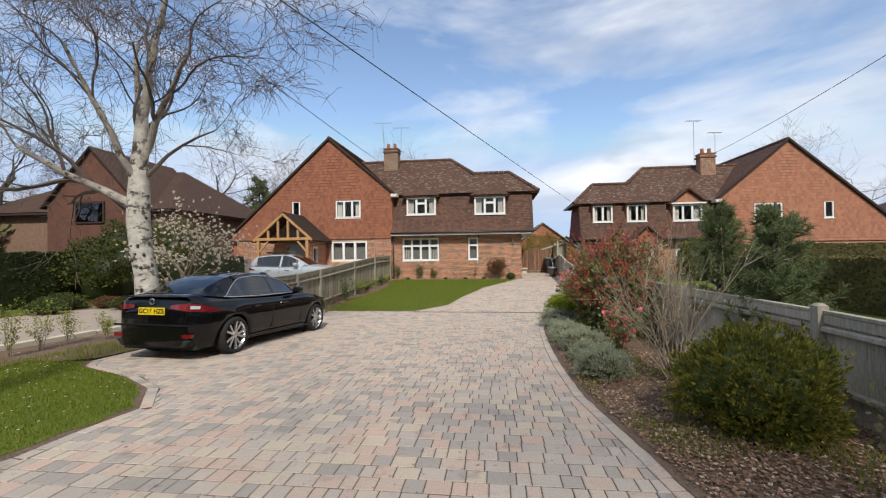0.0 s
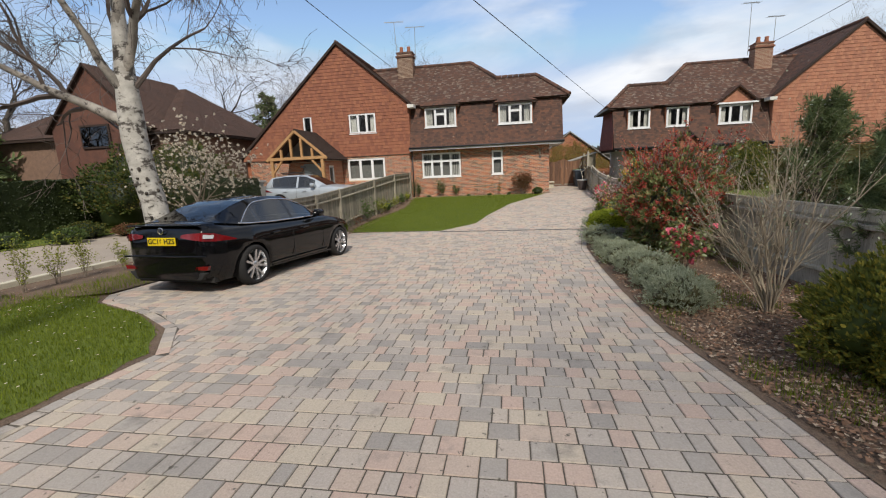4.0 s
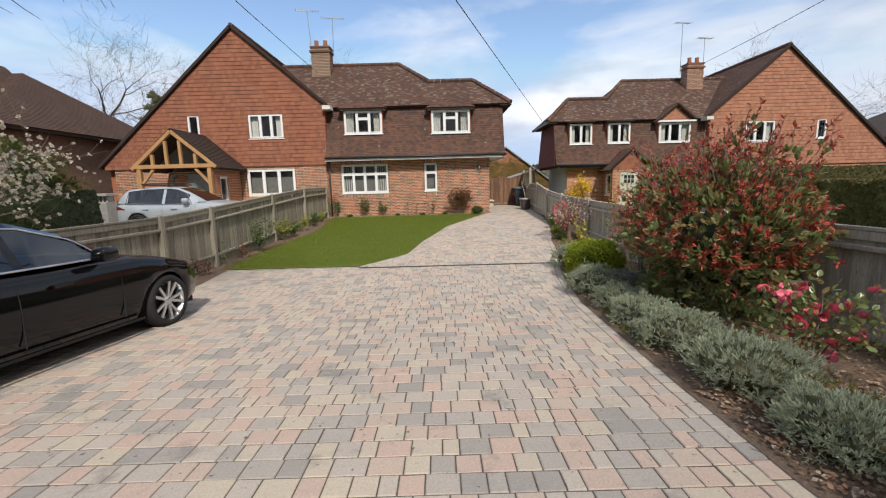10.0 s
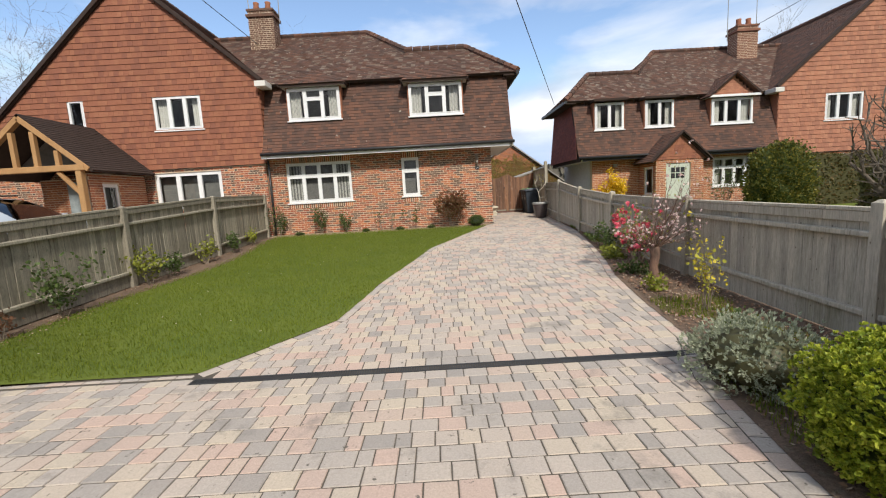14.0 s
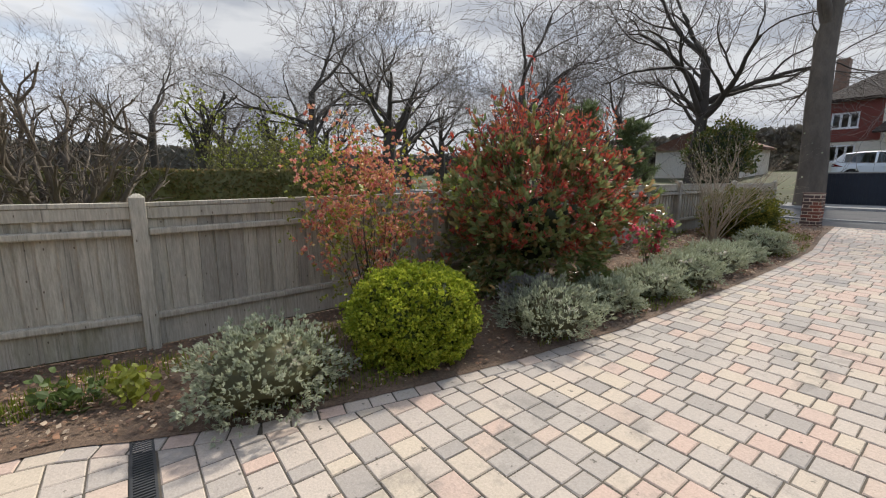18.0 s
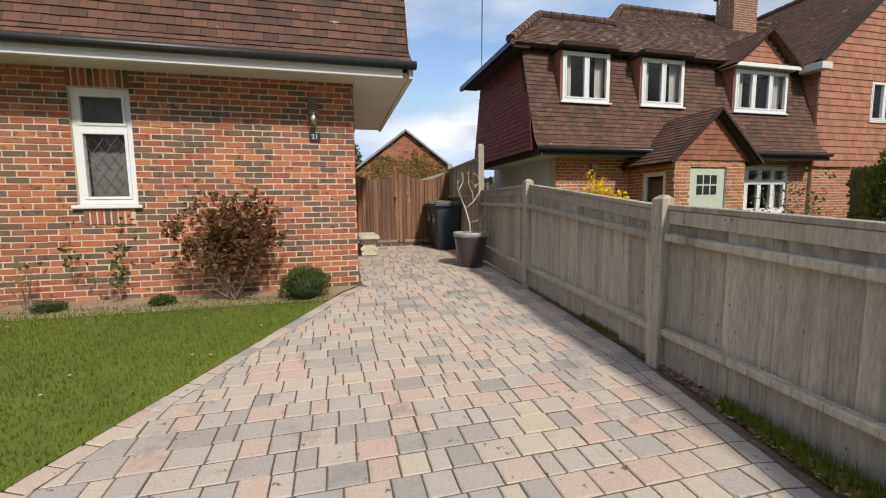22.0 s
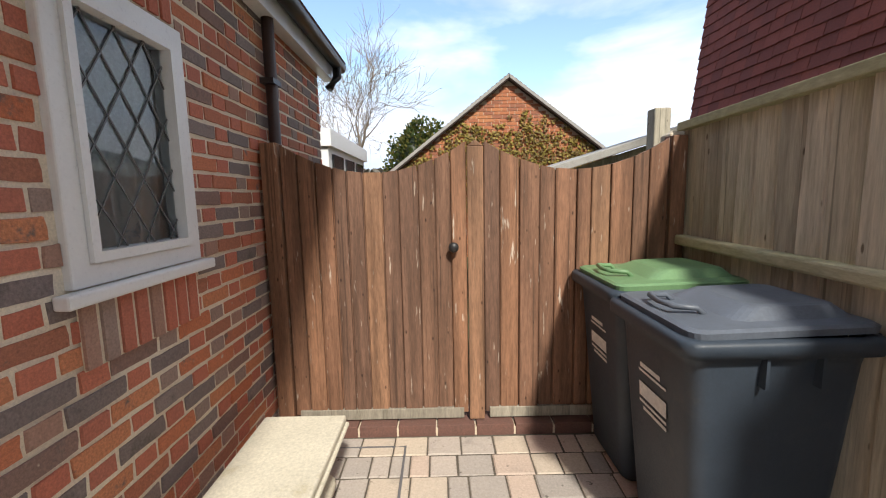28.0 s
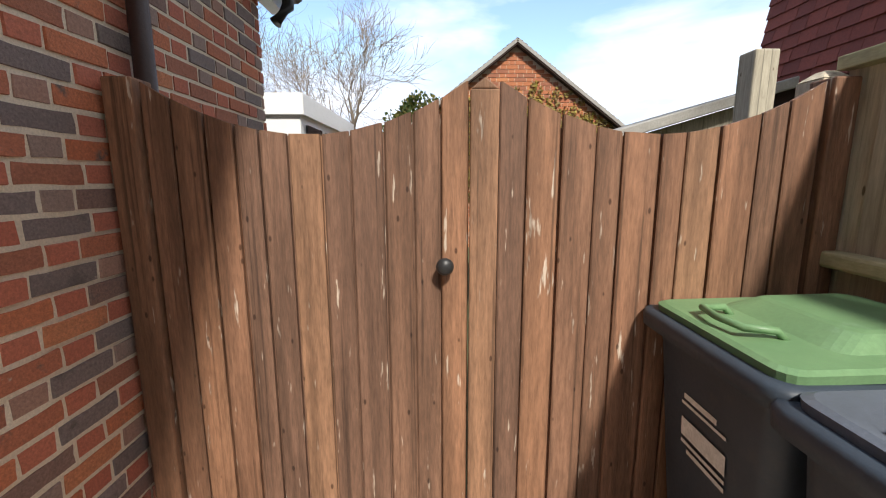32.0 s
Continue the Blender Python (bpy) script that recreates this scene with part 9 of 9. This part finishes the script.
for k, (x, hh, nl) in enumerate(((-5.95, 0.9, 420), (-4.45, 0.85, 420), (-3.55, 0.65, 300), (-2.35, 0.8, 20), (-2.0, 0.6, 16))):
    stemmy("border_shrub", "young green border shrub against the brick wall" if nl > 50 else "bare pale twiggy plant against the wall", (x, 24.85, Z(24.85)), hh, 0.35, 7, "shrub", nl, 0.06, 74 + k, r0=0.007)
for k, (x, r) in enumerate(((-0.62, 0.12), (-1.7, 0.14), (-2.9, 0.12), (-5.2, 0.15))):
    dome("low_cushion", "low dark green cushion plant in the border", (x, 24.72, Z(24.72)), r, r, 0.11, "shrub", 420, 0.03, 84 + k, wide=0.3)
for k, (y, hh, nl, lf) in enumerate(((14.6, 0.7, 40, "shrub"), (16.3, 0.9, 480, "shrub"), (18.2, 0.75, 420, "privet"), (18.9, 0.5, 300, "shrub"), (20.2, 0.55, 260, "privet"), (21.6, 0.6, 300, "shrub"), (22.9, 0.5, 240, "privet"), (13.4, 0.35, 90, "beech"), (15.4, 0.4, 90, "beech"))):
    stemmy("border_shrub", "loose green shrub along the boundary fence", (-6.0, y, Z(y)), hh, 0.45, 8, lf, nl, 0.06, 90 + k, r0=0.007)
# strip between the drives
edge = thing("stone_edging", "low pale stone edging along the neighbouring drive", "edging", (-9.2, 6.0, 0))
rnd = random.Random(19)
y = 1.0
while y < 12.0:
    L = rnd.uniform(0.5, 0.75)
    x = -9.04 - 0.03 * y
    part("stone", MB().box(x - 0.07, y, gz(y) - 0.1, x + 0.07, y + L - 0.015, gz(y) + rnd.uniform(0.09, 0.11)), M["stone"], edge, bevel=0.015)
    y += L
rnd = random.Random(17)
for k in range(13):
    y = 1.9 + k * 0.62
    stemmy("hedging_plant", "young upright privet plant in the planted strip", (-8.35 - 0.02 * y + rnd.uniform(-0.15, 0.15), y, Z(y)), rnd.uniform(0.5, 0.85), 0.12, 8, "privet", 620, 0.032, 110 + k, r0=0.006, category="shrub")
stemmy("privet_bush", "yellow-green privet growing behind the entrance pillar", (-4.0, 1.47, 0.0), 1.2, 0.10, 14, "privet", 3800, 0.03, 130, r0=0.007, fork=6)
for k, (x, y, r, hh, lf) in enumerate(((-15.4, 12.6, 0.5, 0.5, "shrub"), (-16.2, 13.8, 0.7, 0.6, "yew"), (-15.0, 14.6, 0.55, 0.4, "acer"), (-16.8, 11.5, 0.6, 0.5, "shrub"), (-13.9, 14.3, 0.5, 0.45, "yew"))):
    dome("garden_bush", "low rounded bush at the foot of the hedge", (x, y, Z(y)), r, r, hh, lf, 1500, 0.06, 140 + k, rough=0.4)
dome("evergreen_bush", "dark evergreen bush before the brown house", (-16.4, 19.6, Z(19.5)), 2.3, 1.4, 3.3, "yew", 6000, 0.12, 149, rough=0.5)
dome("evergreen_bush", "large loose evergreen bush behind the birch", (-16.3, 16.8, Z(16.8)), 2.1, 2.0, 3.1, "yew", 10000, 0.10, 150, rough=0.6)

# ---- trees ----
def birch(at, seed):
    rnd = random.Random(seed)
    root = thing("birch_tree", "tall leafless silver birch with white peeling bark", "tree", at)
    b, limbs, fine = MB(), MB(), MB()
    o = Vector(at)
    lean = lambda z: -0.075 * z
    pts = [o + Vector((lean(z) + w, 0.04 * math.sin(z * 1.7), z)) for z, w in ((-0.1, 0), (0.3, 0.0), (0.8, -0.01), (1.4, 0.01), (2.0, -0.03), (2.6, -0.02), (3.1, 0.03), (3.6, 0.05), (4.2, 0.10), (4.8, 0.18))]
    b.tube(pts, [0.31, 0.25, 0.225, 0.215, 0.21, 0.215, 0.205, 0.175, 0.14, 0.11], 16, False)
    for off, d, L, r in (((-0.20, 0, 2.75), (-0.75, -0.05, 0.72), 2.3, 0.12), ((-0.22, 0, 3.2), (-0.42, 0.25, 0.95), 2.7, 0.12), ((-0.20, 0, 4.6), (0.05, 0.1, 1), 2.6, 0.105), ((-0.16, 0, 3.6), (0.34, -0.1, 1), 2.3, 0.10),
                         ((-0.16, 0, 3.4), (0.5, 0.3, 0.85), 1.5, 0.05), ((-0.2, 0, 3.3), (-0.1, -0.5, 1), 2.3, 0.085), ((-0.22, 0, 3.9), (-0.25, 0.5, 1), 2.2, 0.08), ((-0.2, 0.05, 2.6), (-0.8, 0.3, 0.15), 1.3, 0.04)):
        grow(limbs if r > 0.06 else fine, rnd, o + Vector(off), Vector(d).normalized(), L * 1.25, r, 1, 5, 0.68, 0.80, 0.0, fine, cut=2, rmin=0.0065)
    ends = [Vector(v) for v in fine.v[::3]]
    for _ in range(5200):
        p = rnd.choice(ends)
        if p.z < 3.9:
            continue
        d, L = (rand_dir(rnd) + Vector((0, 0, 0.1))).normalized(), rnd.uniform(0.25, 0.7)
        pts = [p]
        for k in range(4):
            d = (d + Vector((0, 0, -0.22)) + rand_dir(rnd) * 0.25).normalized()
            pts.append(pts[-1] + d * L / 4)
        fine.tube(pts, [0.005, 0.0047, 0.0044, 0.004, 0.0036], 3, False)
    part("trunk", b, M["bark_birch"], root, smooth=True)
    part("limb", limbs, M["bark_limb"], root, "grey-brown upper limbs", smooth=True)
    part("twig_growth", fine, M["bark_twig"], root, kind="stuff")
    rb = MB()
    for _ in range(26):
        a, z = rnd.uniform(0, 6.28), rnd.uniform(0.3, 3.2)
        rr = 0.21
        p = o + Vector((lean(z) + rr * math.cos(a), rr * math.sin(a), z))
        rb.add(blob_core(0.03, 0.03, rnd.uniform(0.02, 0.05), p.x, p.y, p.z, _, n=5).v, blob_core(0.05, 0.05, 0.04, 0, 0, 0, _, n=5).f)
    part("bark_scars", rb, M["bark_dark"], root, "dark rough bark scars", smooth=True, kind="stuff")
    return root


birch((-7.26, 7.98, Z(8.0)), 201)
mg = bare_tree("magnolia", "magnolia tree with scattered white blossom and few leaves", (-10.6, 13.1, Z(13.1)), 1.45, 0.10, 202, depth=4, thin=0.82, spread=0.95, lift=0.06, bark="bark_grey")
tw = [o for o in mg.children if o.name.startswith("twig_growth")][0]
vs = [Vector(v.co) for v in tw.data.vertices]
rnd = random.Random(203)
fm = MB()
for _ in range(1050):
    p = rnd.choice(vs)
    for k in range(5):
        leaf_at(fm, p, rand_dir(rnd) + Vector((0, 0, 0.5)), rand_dir(rnd), 0.062, 0.36)
part("blossom", fm, LEAF["cream"], mg, "creamy white blossom", kind="stuff")
bare_tree("dogwood", "bare multi-stemmed shrub before the hedge", (-15.6, 9.6, Z(9.6)), 0.5, 0.06, 204, depth=4, thin=0.85, spread=0.7, lift=0.1, bark="bark_grey")
oak = bare_tree("oak_tree", "large leafless oak with wide crooked limbs", (-24.0, 7.2, 0.0), 4.6, 0.55, 205, depth=5, thin=0.80, spread=0.95, lift=0.01, rmin=0.012, twig="bark_far")
t4 = bare_tree("street_tree", "tall leafless tree with heavy trunk across the road", (3.85, -7.6, 0.05), 8.6, 0.50, 206, bark="bark_brown", depth=5, thin=0.62, spread=1.2, lift=0.015, rmin=0.009)
ta = bare_tree("bare_tree", "tall leafless tree beyond the gardens", (10.4, -12.6, 0.4), 7.5, 0.42, 207, depth=5, thin=0.78, spread=0.95, lift=0.02, rmin=0.011, twig="bark_far")
tb = bare_tree("bare_tree", "tall leafless tree beyond the gardens", (16.2, -14.2, 0.5), 5.0, 0.38, 208, depth=5, thin=0.80, spread=0.95, lift=0.02, rmin=0.011, twig="bark_far")
tc = bare_tree("silver_birch", "distant leafless birch with drooping twigs", (-27.0, 36.0, 0.3), 3.5, 0.22, 209, depth=5, thin=0.70, spread=0.55, lift=0.08, bark="bark_grey", twig="bark_twig", rmin=0.01)
td = bare_tree("spreading_tree", "round leafless tree behind the gate", (-1.0, 46.0, 0.4), 2.9, 0.27, 210, depth=5, thin=0.80, spread=0.6, lift=0.06, bark="bark_grey", rmin=0.01)
rnd = random.Random(77)
for src, spots in ((ta, ((23.5, -12.8), (13.5, -20), (34, -8), (31, 2), (-34, -6), (-40, 2), (-52, 20), (-14, 52), (-34, 48), (36, 50), (38, 12), (-44, 32), (-22, -24))),
                   (tb, ((18.5, -8.5), (27, -17), (35, 4), (40, -2), (-30, -4), (-46, 10), (-38, 42), (-26, 46), (45, 18), (-60, 30), (-16, -22), (32, -22))),
                   (oak, ((24, 0), (37, -14), (-38, -12), (-50, -2), (48, 6), (-56, 44))),
                   (tc, ((-31, 38), (-22, 41), (-37, 36), (30, 54), (-9.5, 60)))):
    for x, y in spots:
        s = rnd.uniform(0.8, 1.15)
        copy_thing(src, pose(x, y, gz(y), 0, 0, rnd.uniform(0, 360)) @ Matrix.Diagonal((s, s, s, 1)))
cf = conifer("conifer", "tall dark conifer beyond the houses", (-30.5, 19.5, 0.0), 9.3, 3.1, 220, n=46, needles=34)
for x, y, s in ((-20.5, 42, 0.95), (-17, 45, 1.1), (-24, 44, 0.9), (-14.5, 47, 0.8), (-28, 47, 1.15), (-12, 50, 0.95), (-52, 26, 1.2), (-48, 30, 1.0), (30, 46, 0.8), (-7, -24, 0.6)):
    copy_thing(cf, pose(x, y, gz(y), 0, 0, rnd.uniform(0, 360)) @ Matrix.Diagonal((s, s, s, 1)))
dome("evergreen_bush", "dark evergreen tree beyond the gate", (1.75, 46.5, 0.4), 1.35, 1.4, 4.5, "yew", 4500, 0.15, 221, rough=0.5)
dome("evergreen_bush", "dark rounded evergreen beyond the opposite drive", (-8.5, -17, 0.9), 2.4, 2.6, 4.0, "yew", 5000, 0.16, 222, rough=0.5)
dome("evergreen_bush", "tall dark evergreen beside the opposite garage", (9.4, -13.5, 0.6), 1.6, 1.6, 3.6, "yew", 5000, 0.14, 223, rough=0.5)
stemmy("border_shrub", "sparse twiggy shrub with dull brownish leaves by the entrance", (2.45, 2.6, 0.0), 0.9, 0.7, 14, "scrub", 420, 0.05, 224, r0=0.007, fork=5)
for k, (x0, y0, x1, y1, hh) in enumerate(((-70, 55, 70, 57, 2.6), (-70, -34, -10, -32, 3.2), (10, -34, 70, -32, 3.2), (-72, -30, -70, 56, 5.5), (60, -30, 62, 56, 5.0))):
    hedge("far_woods", "far belt of woodland on the skyline", x0, y0, x1, y1, hh, "haze", 9000, 0.55, 230 + k)
# a pale pierced garden pier beside the silver car
gp = thing("garden_pier", "pale grey concrete pier with a pierced top beside the hedge", "pier", (-11.75, 18.2, gz(18.2)))
part("shaft", MB().box(-12.05, 17.9, gz(18.2) - 0.05, -11.45, 18.35, 1.22), M["kerb"], gp, bevel=0.012)
for i in range(5):
    part("baluster", MB().box(-12.03 + i * 0.125, 18.0, 1.22, -11.97 + i * 0.125, 18.25, 1.40), M["kerb"], gp)
part("cap", MB().box(-12.1, 17.86, 1.40, -11.4, 18.4, 1.49), M["kerb"], gp, bevel=0.015)
# ---- grass blades, litter and paving ----
def blades(name, label, parent, n, inside, hmin, hmax, seed, leaf="grass", lean=0.5):
    rs = np.random.RandomState(seed)
    pts = []
    while len(pts) < n:
        x, y = inside(rs)
        if x is not None:
            pts.append((x, y, gz(y) + 0.01))
    P = np.array(pts)
    a = rs.uniform(0, 2 * np.pi, len(P))
    h = rs.uniform(hmin, hmax, len(P))
    w = 0.0028 + 0.002 * rs.rand(len(P))
    side = np.stack([np.cos(a), np.sin(a), 0 * a], 1) * w[:, None]
    tip = np.stack([-np.sin(a) * lean * h * rs.rand(len(P)), np.cos(a) * lean * h * rs.rand(len(P)), h], 1)
    V = np.stack([P - side, P + side, P + tip], 1).reshape(-1, 3)
    me = bpy.data.meshes.new(name)
    me.from_pydata(V.tolist(), [], np.arange(len(V)).reshape(-1, 3).tolist())
    me.materials.append(LEAF[leaf])
    ob = new(name, me)
    ob.parent = parent
    return tagged(ob, label, kind="stuff")


def in_lawn(rs):
    y = rs.uniform(14.06, 24.5) if rs.rand() > 0.03 else rs.uniform(24.4, 24.75)
    x = rs.uniform(-6.0, 1.3)
    lo, hi = -5.78 + 0.25 * math.sin(y * 0.7) + rs.uniform(-0.12, 0.05), lerp_table(y, LAWN_EDGE) + rs.uniform(-0.05, 0.05)
    if y < 14.06 + rs.uniform(0, 0.06):
        return None, None
    return (x, y) if lo < x < hi else (None, None)


def in_front(rs):
    y, x = rs.uniform(1.3, 6.05), rs.uniform(-7.7, -3.9)
    hi = lerp_table(y, LEFT_EDGE) - 0.10 + 0.10 * noise.noise(Vector((y * 2.6, 5, 0))) + rs.uniform(-0.08, 0.06)
    return (x, y) if x < hi else (None, None)


blades("grass", "short mown grass blades", bpy.data.objects["lawn"], 95000, in_lawn, 0.018, 0.045, 1)
blades("grass", "short mown grass blades", bpy.data.objects["front_lawn"], 45000, in_front, 0.018, 0.045, 2)


def litter(name, parent, n, inside, seed, size=(0.012, 0.034)):
    rnd = random.Random(seed)
    mb = MB()
    for _ in range(n):
        x, y = inside(rnd)
        leaf_at(mb, Vector((x, y, gz(y) + 0.024 + rnd.uniform(0, 0.012))), Vector((rnd.uniform(-1, 1), rnd.uniform(-1, 1), rnd.uniform(-0.25, 0.25))), Vector((rnd.uniform(-0.5, 0.5), rnd.uniform(-0.5, 0.5), 1)), rnd.uniform(*size), rnd.uniform(0.3, 0.5))
    ob = mesh_object(name, mb, LEAF["litter"])
    ob.parent = parent
    tagged(ob, "scattered dead leaves and bark chips", kind="stuff")


def bed_spot(rnd):
    y = rnd.uniform(1.5, 24.5) if rnd.random() < 0.6 else rnd.uniform(2.5, 7.5)
    return rnd.uniform(bed_x(y) + 0.05, fence_x(y) - 0.05), y


litter("leaf_litter", bpy.data.objects["bed_soil_right"], 32000, bed_spot, 5, (0.014, 0.045))
litter("leaf_litter", bpy.data.objects["bed_soil_left"], 1800, lambda r: (r.uniform(-6.25, -5.6), r.uniform(12.2, 24.8)), 6)
litter("leaf_litter", bpy.data.objects["bed_soil_house"], 700, lambda r: (r.uniform(-6.1, 1.2), r.uniform(24.62, 25.1)), 7, (0.01, 0.03))
litter("leaf_litter", bpy.data.objects["bed_soil_strip"], 2500, lambda r: (r.uniform(-8.9, -6.75), r.uniform(1.4, 12)), 8)


def tufts(rs):
    y = rs.uniform(1.3, 12.2)
    x = rs.uniform(-7.9, -6.7) if y > 6 else rs.uniform(-8.6, -7.4)
    return x, y


blades("grass", "rough tufts of grass", bpy.data.objects["bed_soil_strip"], 9000, tufts, 0.04, 0.12, 3)


def bed_grass(rs):
    y = rs.uniform(3.0, 24.0)
    x = rs.uniform(bed_x(y) + 0.05, fence_x(y) - 0.05)
    return (x, y) if noise.noise(Vector((x * 1.3, y * 0.9, 2))) > 0.12 else (None, None)


blades("grass", "weedy tufts of grass in the bed", bpy.data.objects["bed_soil_right"], 17000, bed_grass, 0.03, 0.10, 4)

rnd = random.Random(71)
dm = MB()
for k in range(230):
    if k < 150:
        x, y = rnd.uniform(-7.4, -4.2), rnd.uniform(1.5, 5.8)
        if x > lerp_table(y, LEFT_EDGE) - 0.1:
            continue
    else:
        x, y = rnd.uniform(-5.4, 0.8), rnd.uniform(14.4, 24.2)
        if x > lerp_table(y, LAWN_EDGE) - 0.1:
            continue
    p = Vector((x, y, gz(y) + 0.045))
    for j in range(7):
        a = 2 * math.pi * j / 7 + k
        leaf_at(dm, p, Vector((math.cos(a), math.sin(a), 0.15)), Vector((0, 0, 1)), 0.014, 0.35)
dob = mesh_object("daisies", dm, LEAF["cream"])
dob.parent = bpy.data.objects["front_lawn"]
tagged(dob, "tiny white daisies scattered in the grass", kind="stuff")

PITCH, LENGTHS = 0.168, (0.105, 0.145, 0.15, 0.19, 0.21)
paving = bpy.data.objects["paving_bed"]
rnd = random.Random(21)
rest = MB()
shapes = {}


def paver_points(a, b, c, d, z0, z1, j=0.0025, ch=0.006):
    """A block with worn upper edges: its foot, and its face drawn in a little."""
    jj = lambda: rnd.uniform(-j, j)
    foot = [(a, c), (b, c), (b, d), (a, d)]
    sx, sy = (1, -1, -1, 1), (1, 1, -1, -1)
    top = [(x + ch * i + jj(), y + ch * k + jj()) for (x, y), i, k in zip(foot, sx, sy)]
    return foot, top


def add_paver(foot):
    """One block from its four corners, worn at its upper edges."""
    e, q = rnd.uniform(-0.002, 0.0025), [Vector(p) for p in foot]
    cen = sum(q, Vector((0, 0))) / 4
    top = [p + (cen - p).normalized() * 0.008 + Vector((rnd.uniform(-0.0025, 0.0025), rnd.uniform(-0.0025, 0.0025))) for p in q]
    rest.add([(p.x, p.y, gz(p.y) - 0.022) for p in q] + [(p.x, p.y, gz(p.y) - 0.005 + e) for p in q] + [(p.x, p.y, gz(p.y) + e) for p in top],
             [(8, 9, 10, 11), (4, 5, 9, 8), (5, 6, 10, 9), (6, 7, 11, 10), (7, 4, 8, 11), (0, 1, 5, 4), (1, 2, 6, 5), (2, 3, 7, 6), (3, 0, 4, 7)])


def single_paver(a, b, c, d):
    w, h = round(b - a, 4), round(d - c, 4)
    y, e = (c + d) / 2, rnd.uniform(-0.002, 0.0025)
    tilt = math.degrees(math.atan((gz(d) - gz(c)) / (d - c)))
    m = pose((a + b) / 2, y, gz(y) + e, tilt + rnd.uniform(-0.5, 0.5), rnd.uniform(-0.4, 0.4), rnd.uniform(-0.6, 0.6))
    if (w, h) not in shapes:
        foot, top = paver_points(-w / 2, w / 2, -h / 2, h / 2, 0, 0)
        mb = MB().add([(x, yy, -0.022) for x, yy in foot] + [(x, yy, -0.006) for x, yy in foot] + [(x, yy, 0) for x, yy in top],
                      [(8, 9, 10, 11), (4, 5, 9, 8), (5, 6, 10, 9), (6, 7, 11, 10), (7, 4, 8, 11), (0, 1, 5, 4), (1, 2, 6, 5), (2, 3, 7, 6), (3, 0, 4, 7)])
        ob = part("paver", mb, M["paver_object"], paving)
        ob.matrix_basis = m
        shapes[(w, h)] = ob.data
    else:
        shared_piece("paver", shapes[(w, h)], paving, m)


singles = 0
GAP = 0.0078
EDGE = 0.13


def row(c, d, lo, hi, one=False):
    """One course between the borders lo and hi, whose end blocks are cut to the border's slant."""
    global singles
    lc, ld, hc, hd = lo(c), lo(d), hi(c), hi(d)
    x, end = min(lc, ld) - rnd.uniform(0, 0.15), max(hc, hd)
    while x < end - 0.02:
        L = rnd.choice(LENGTHS)
        a, b = x, x + L - GAP
        x += L
        if end - x < 0.06:
            b = x = end
        foot = [(min(max(a, lc), hc), c), (max(min(b, hc), lc), c), (max(min(b, hd), ld), d - GAP), (min(max(a, ld), hd), d - GAP)]
        w0, w1 = foot[1][0] - foot[0][0], foot[2][0] - foot[3][0]
        if max(w0, w1) < 0.03:
            continue
        if one and singles < 300 and abs(w0 - L + GAP) < 1e-6 and abs(w1 - L + GAP) < 1e-6:
            single_paver(a, b, c, d - GAP)
            singles += 1
        else:
            add_paver(foot)


def slanted(f, y):
    """The edge course's width as a level cut across it."""
    k = (f(y + 0.05) - f(y - 0.05)) / 0.1
    return EDGE * min(3.0, math.sqrt(1 + k * k))


def near_side(y):
    if y > 25.08:
        return 1.66 if not 25.7 < y < 26.9 else 1.68
    if 13.9 < y < 14.2:
        return -2.55
    return left_x(y) + slanted(left_x, y)


def bed_side(y):
    return bed_x(y) - (0.02 if y > 24.2 else slanted(bed_x, y))


for start, stop in ((0.95, 13.812), (13.93, 29.12)):
    n = round((stop - start) / PITCH)
    p = (stop - start) / n
    for k in range(n):
        row(start + k * p, start + (k + 1) * p, near_side, bed_side, start + k * p > 25.6)
row(13.812, 13.932, lambda y: -5.95, lambda y: -2.72)
# edge courses that follow the borders
for path, sgn in (([(x, y) for y, x in BED_EDGE if y <= 24.2], -1), ([(x, y) for y, x in LEFT_EDGE], 1), ([(-6.05, 14.02), (-2.75, 14.02)], -2), ([(x, y) for y, x in LAWN_EDGE if y <= 25.12], 1)):
    P = [Vector((x, y)) for x, y in path]
    for a, b in zip(P, P[1:]):
        t = (b - a).normalized()
        nrm = Vector((t.y, -t.x)) * (1 if sgn > 0 else -1)
        if sgn == -2:
            nrm = Vector((0, -1)) * 0.4
        n = max(1, round((b - a).length / 0.17))
        for i in range(n):
            p, q = a.lerp(b, i / n), a.lerp(b, (i + 1) / n - 0.007 / (b - a).length)
            e = rnd.uniform(-0.002, 0.002)
            w = EDGE - 0.008
            quad = [p, q, q + nrm * w, p + nrm * w]
            cen = sum(quad, Vector((0, 0))) / 4
            top = [v + (cen - v).normalized() * 0.008 for v in quad]
            rest.add([(v.x, v.y, gz(v.y) - 0.022) for v in quad] + [(v.x, v.y, gz(v.y) - 0.006 + e) for v in quad] + [(v.x, v.y, gz(v.y) + e) for v in top],
                     [(8, 9, 10, 11), (4, 5, 9, 8), (5, 6, 10, 9), (6, 7, 11, 10), (7, 4, 8, 11), (0, 1, 5, 4), (1, 2, 6, 5), (2, 3, 7, 6), (3, 0, 4, 7)])
part("pavers", rest, M["paver_island"], paving, "buff, pink and grey tumbled paving blocks", kind="stuff")
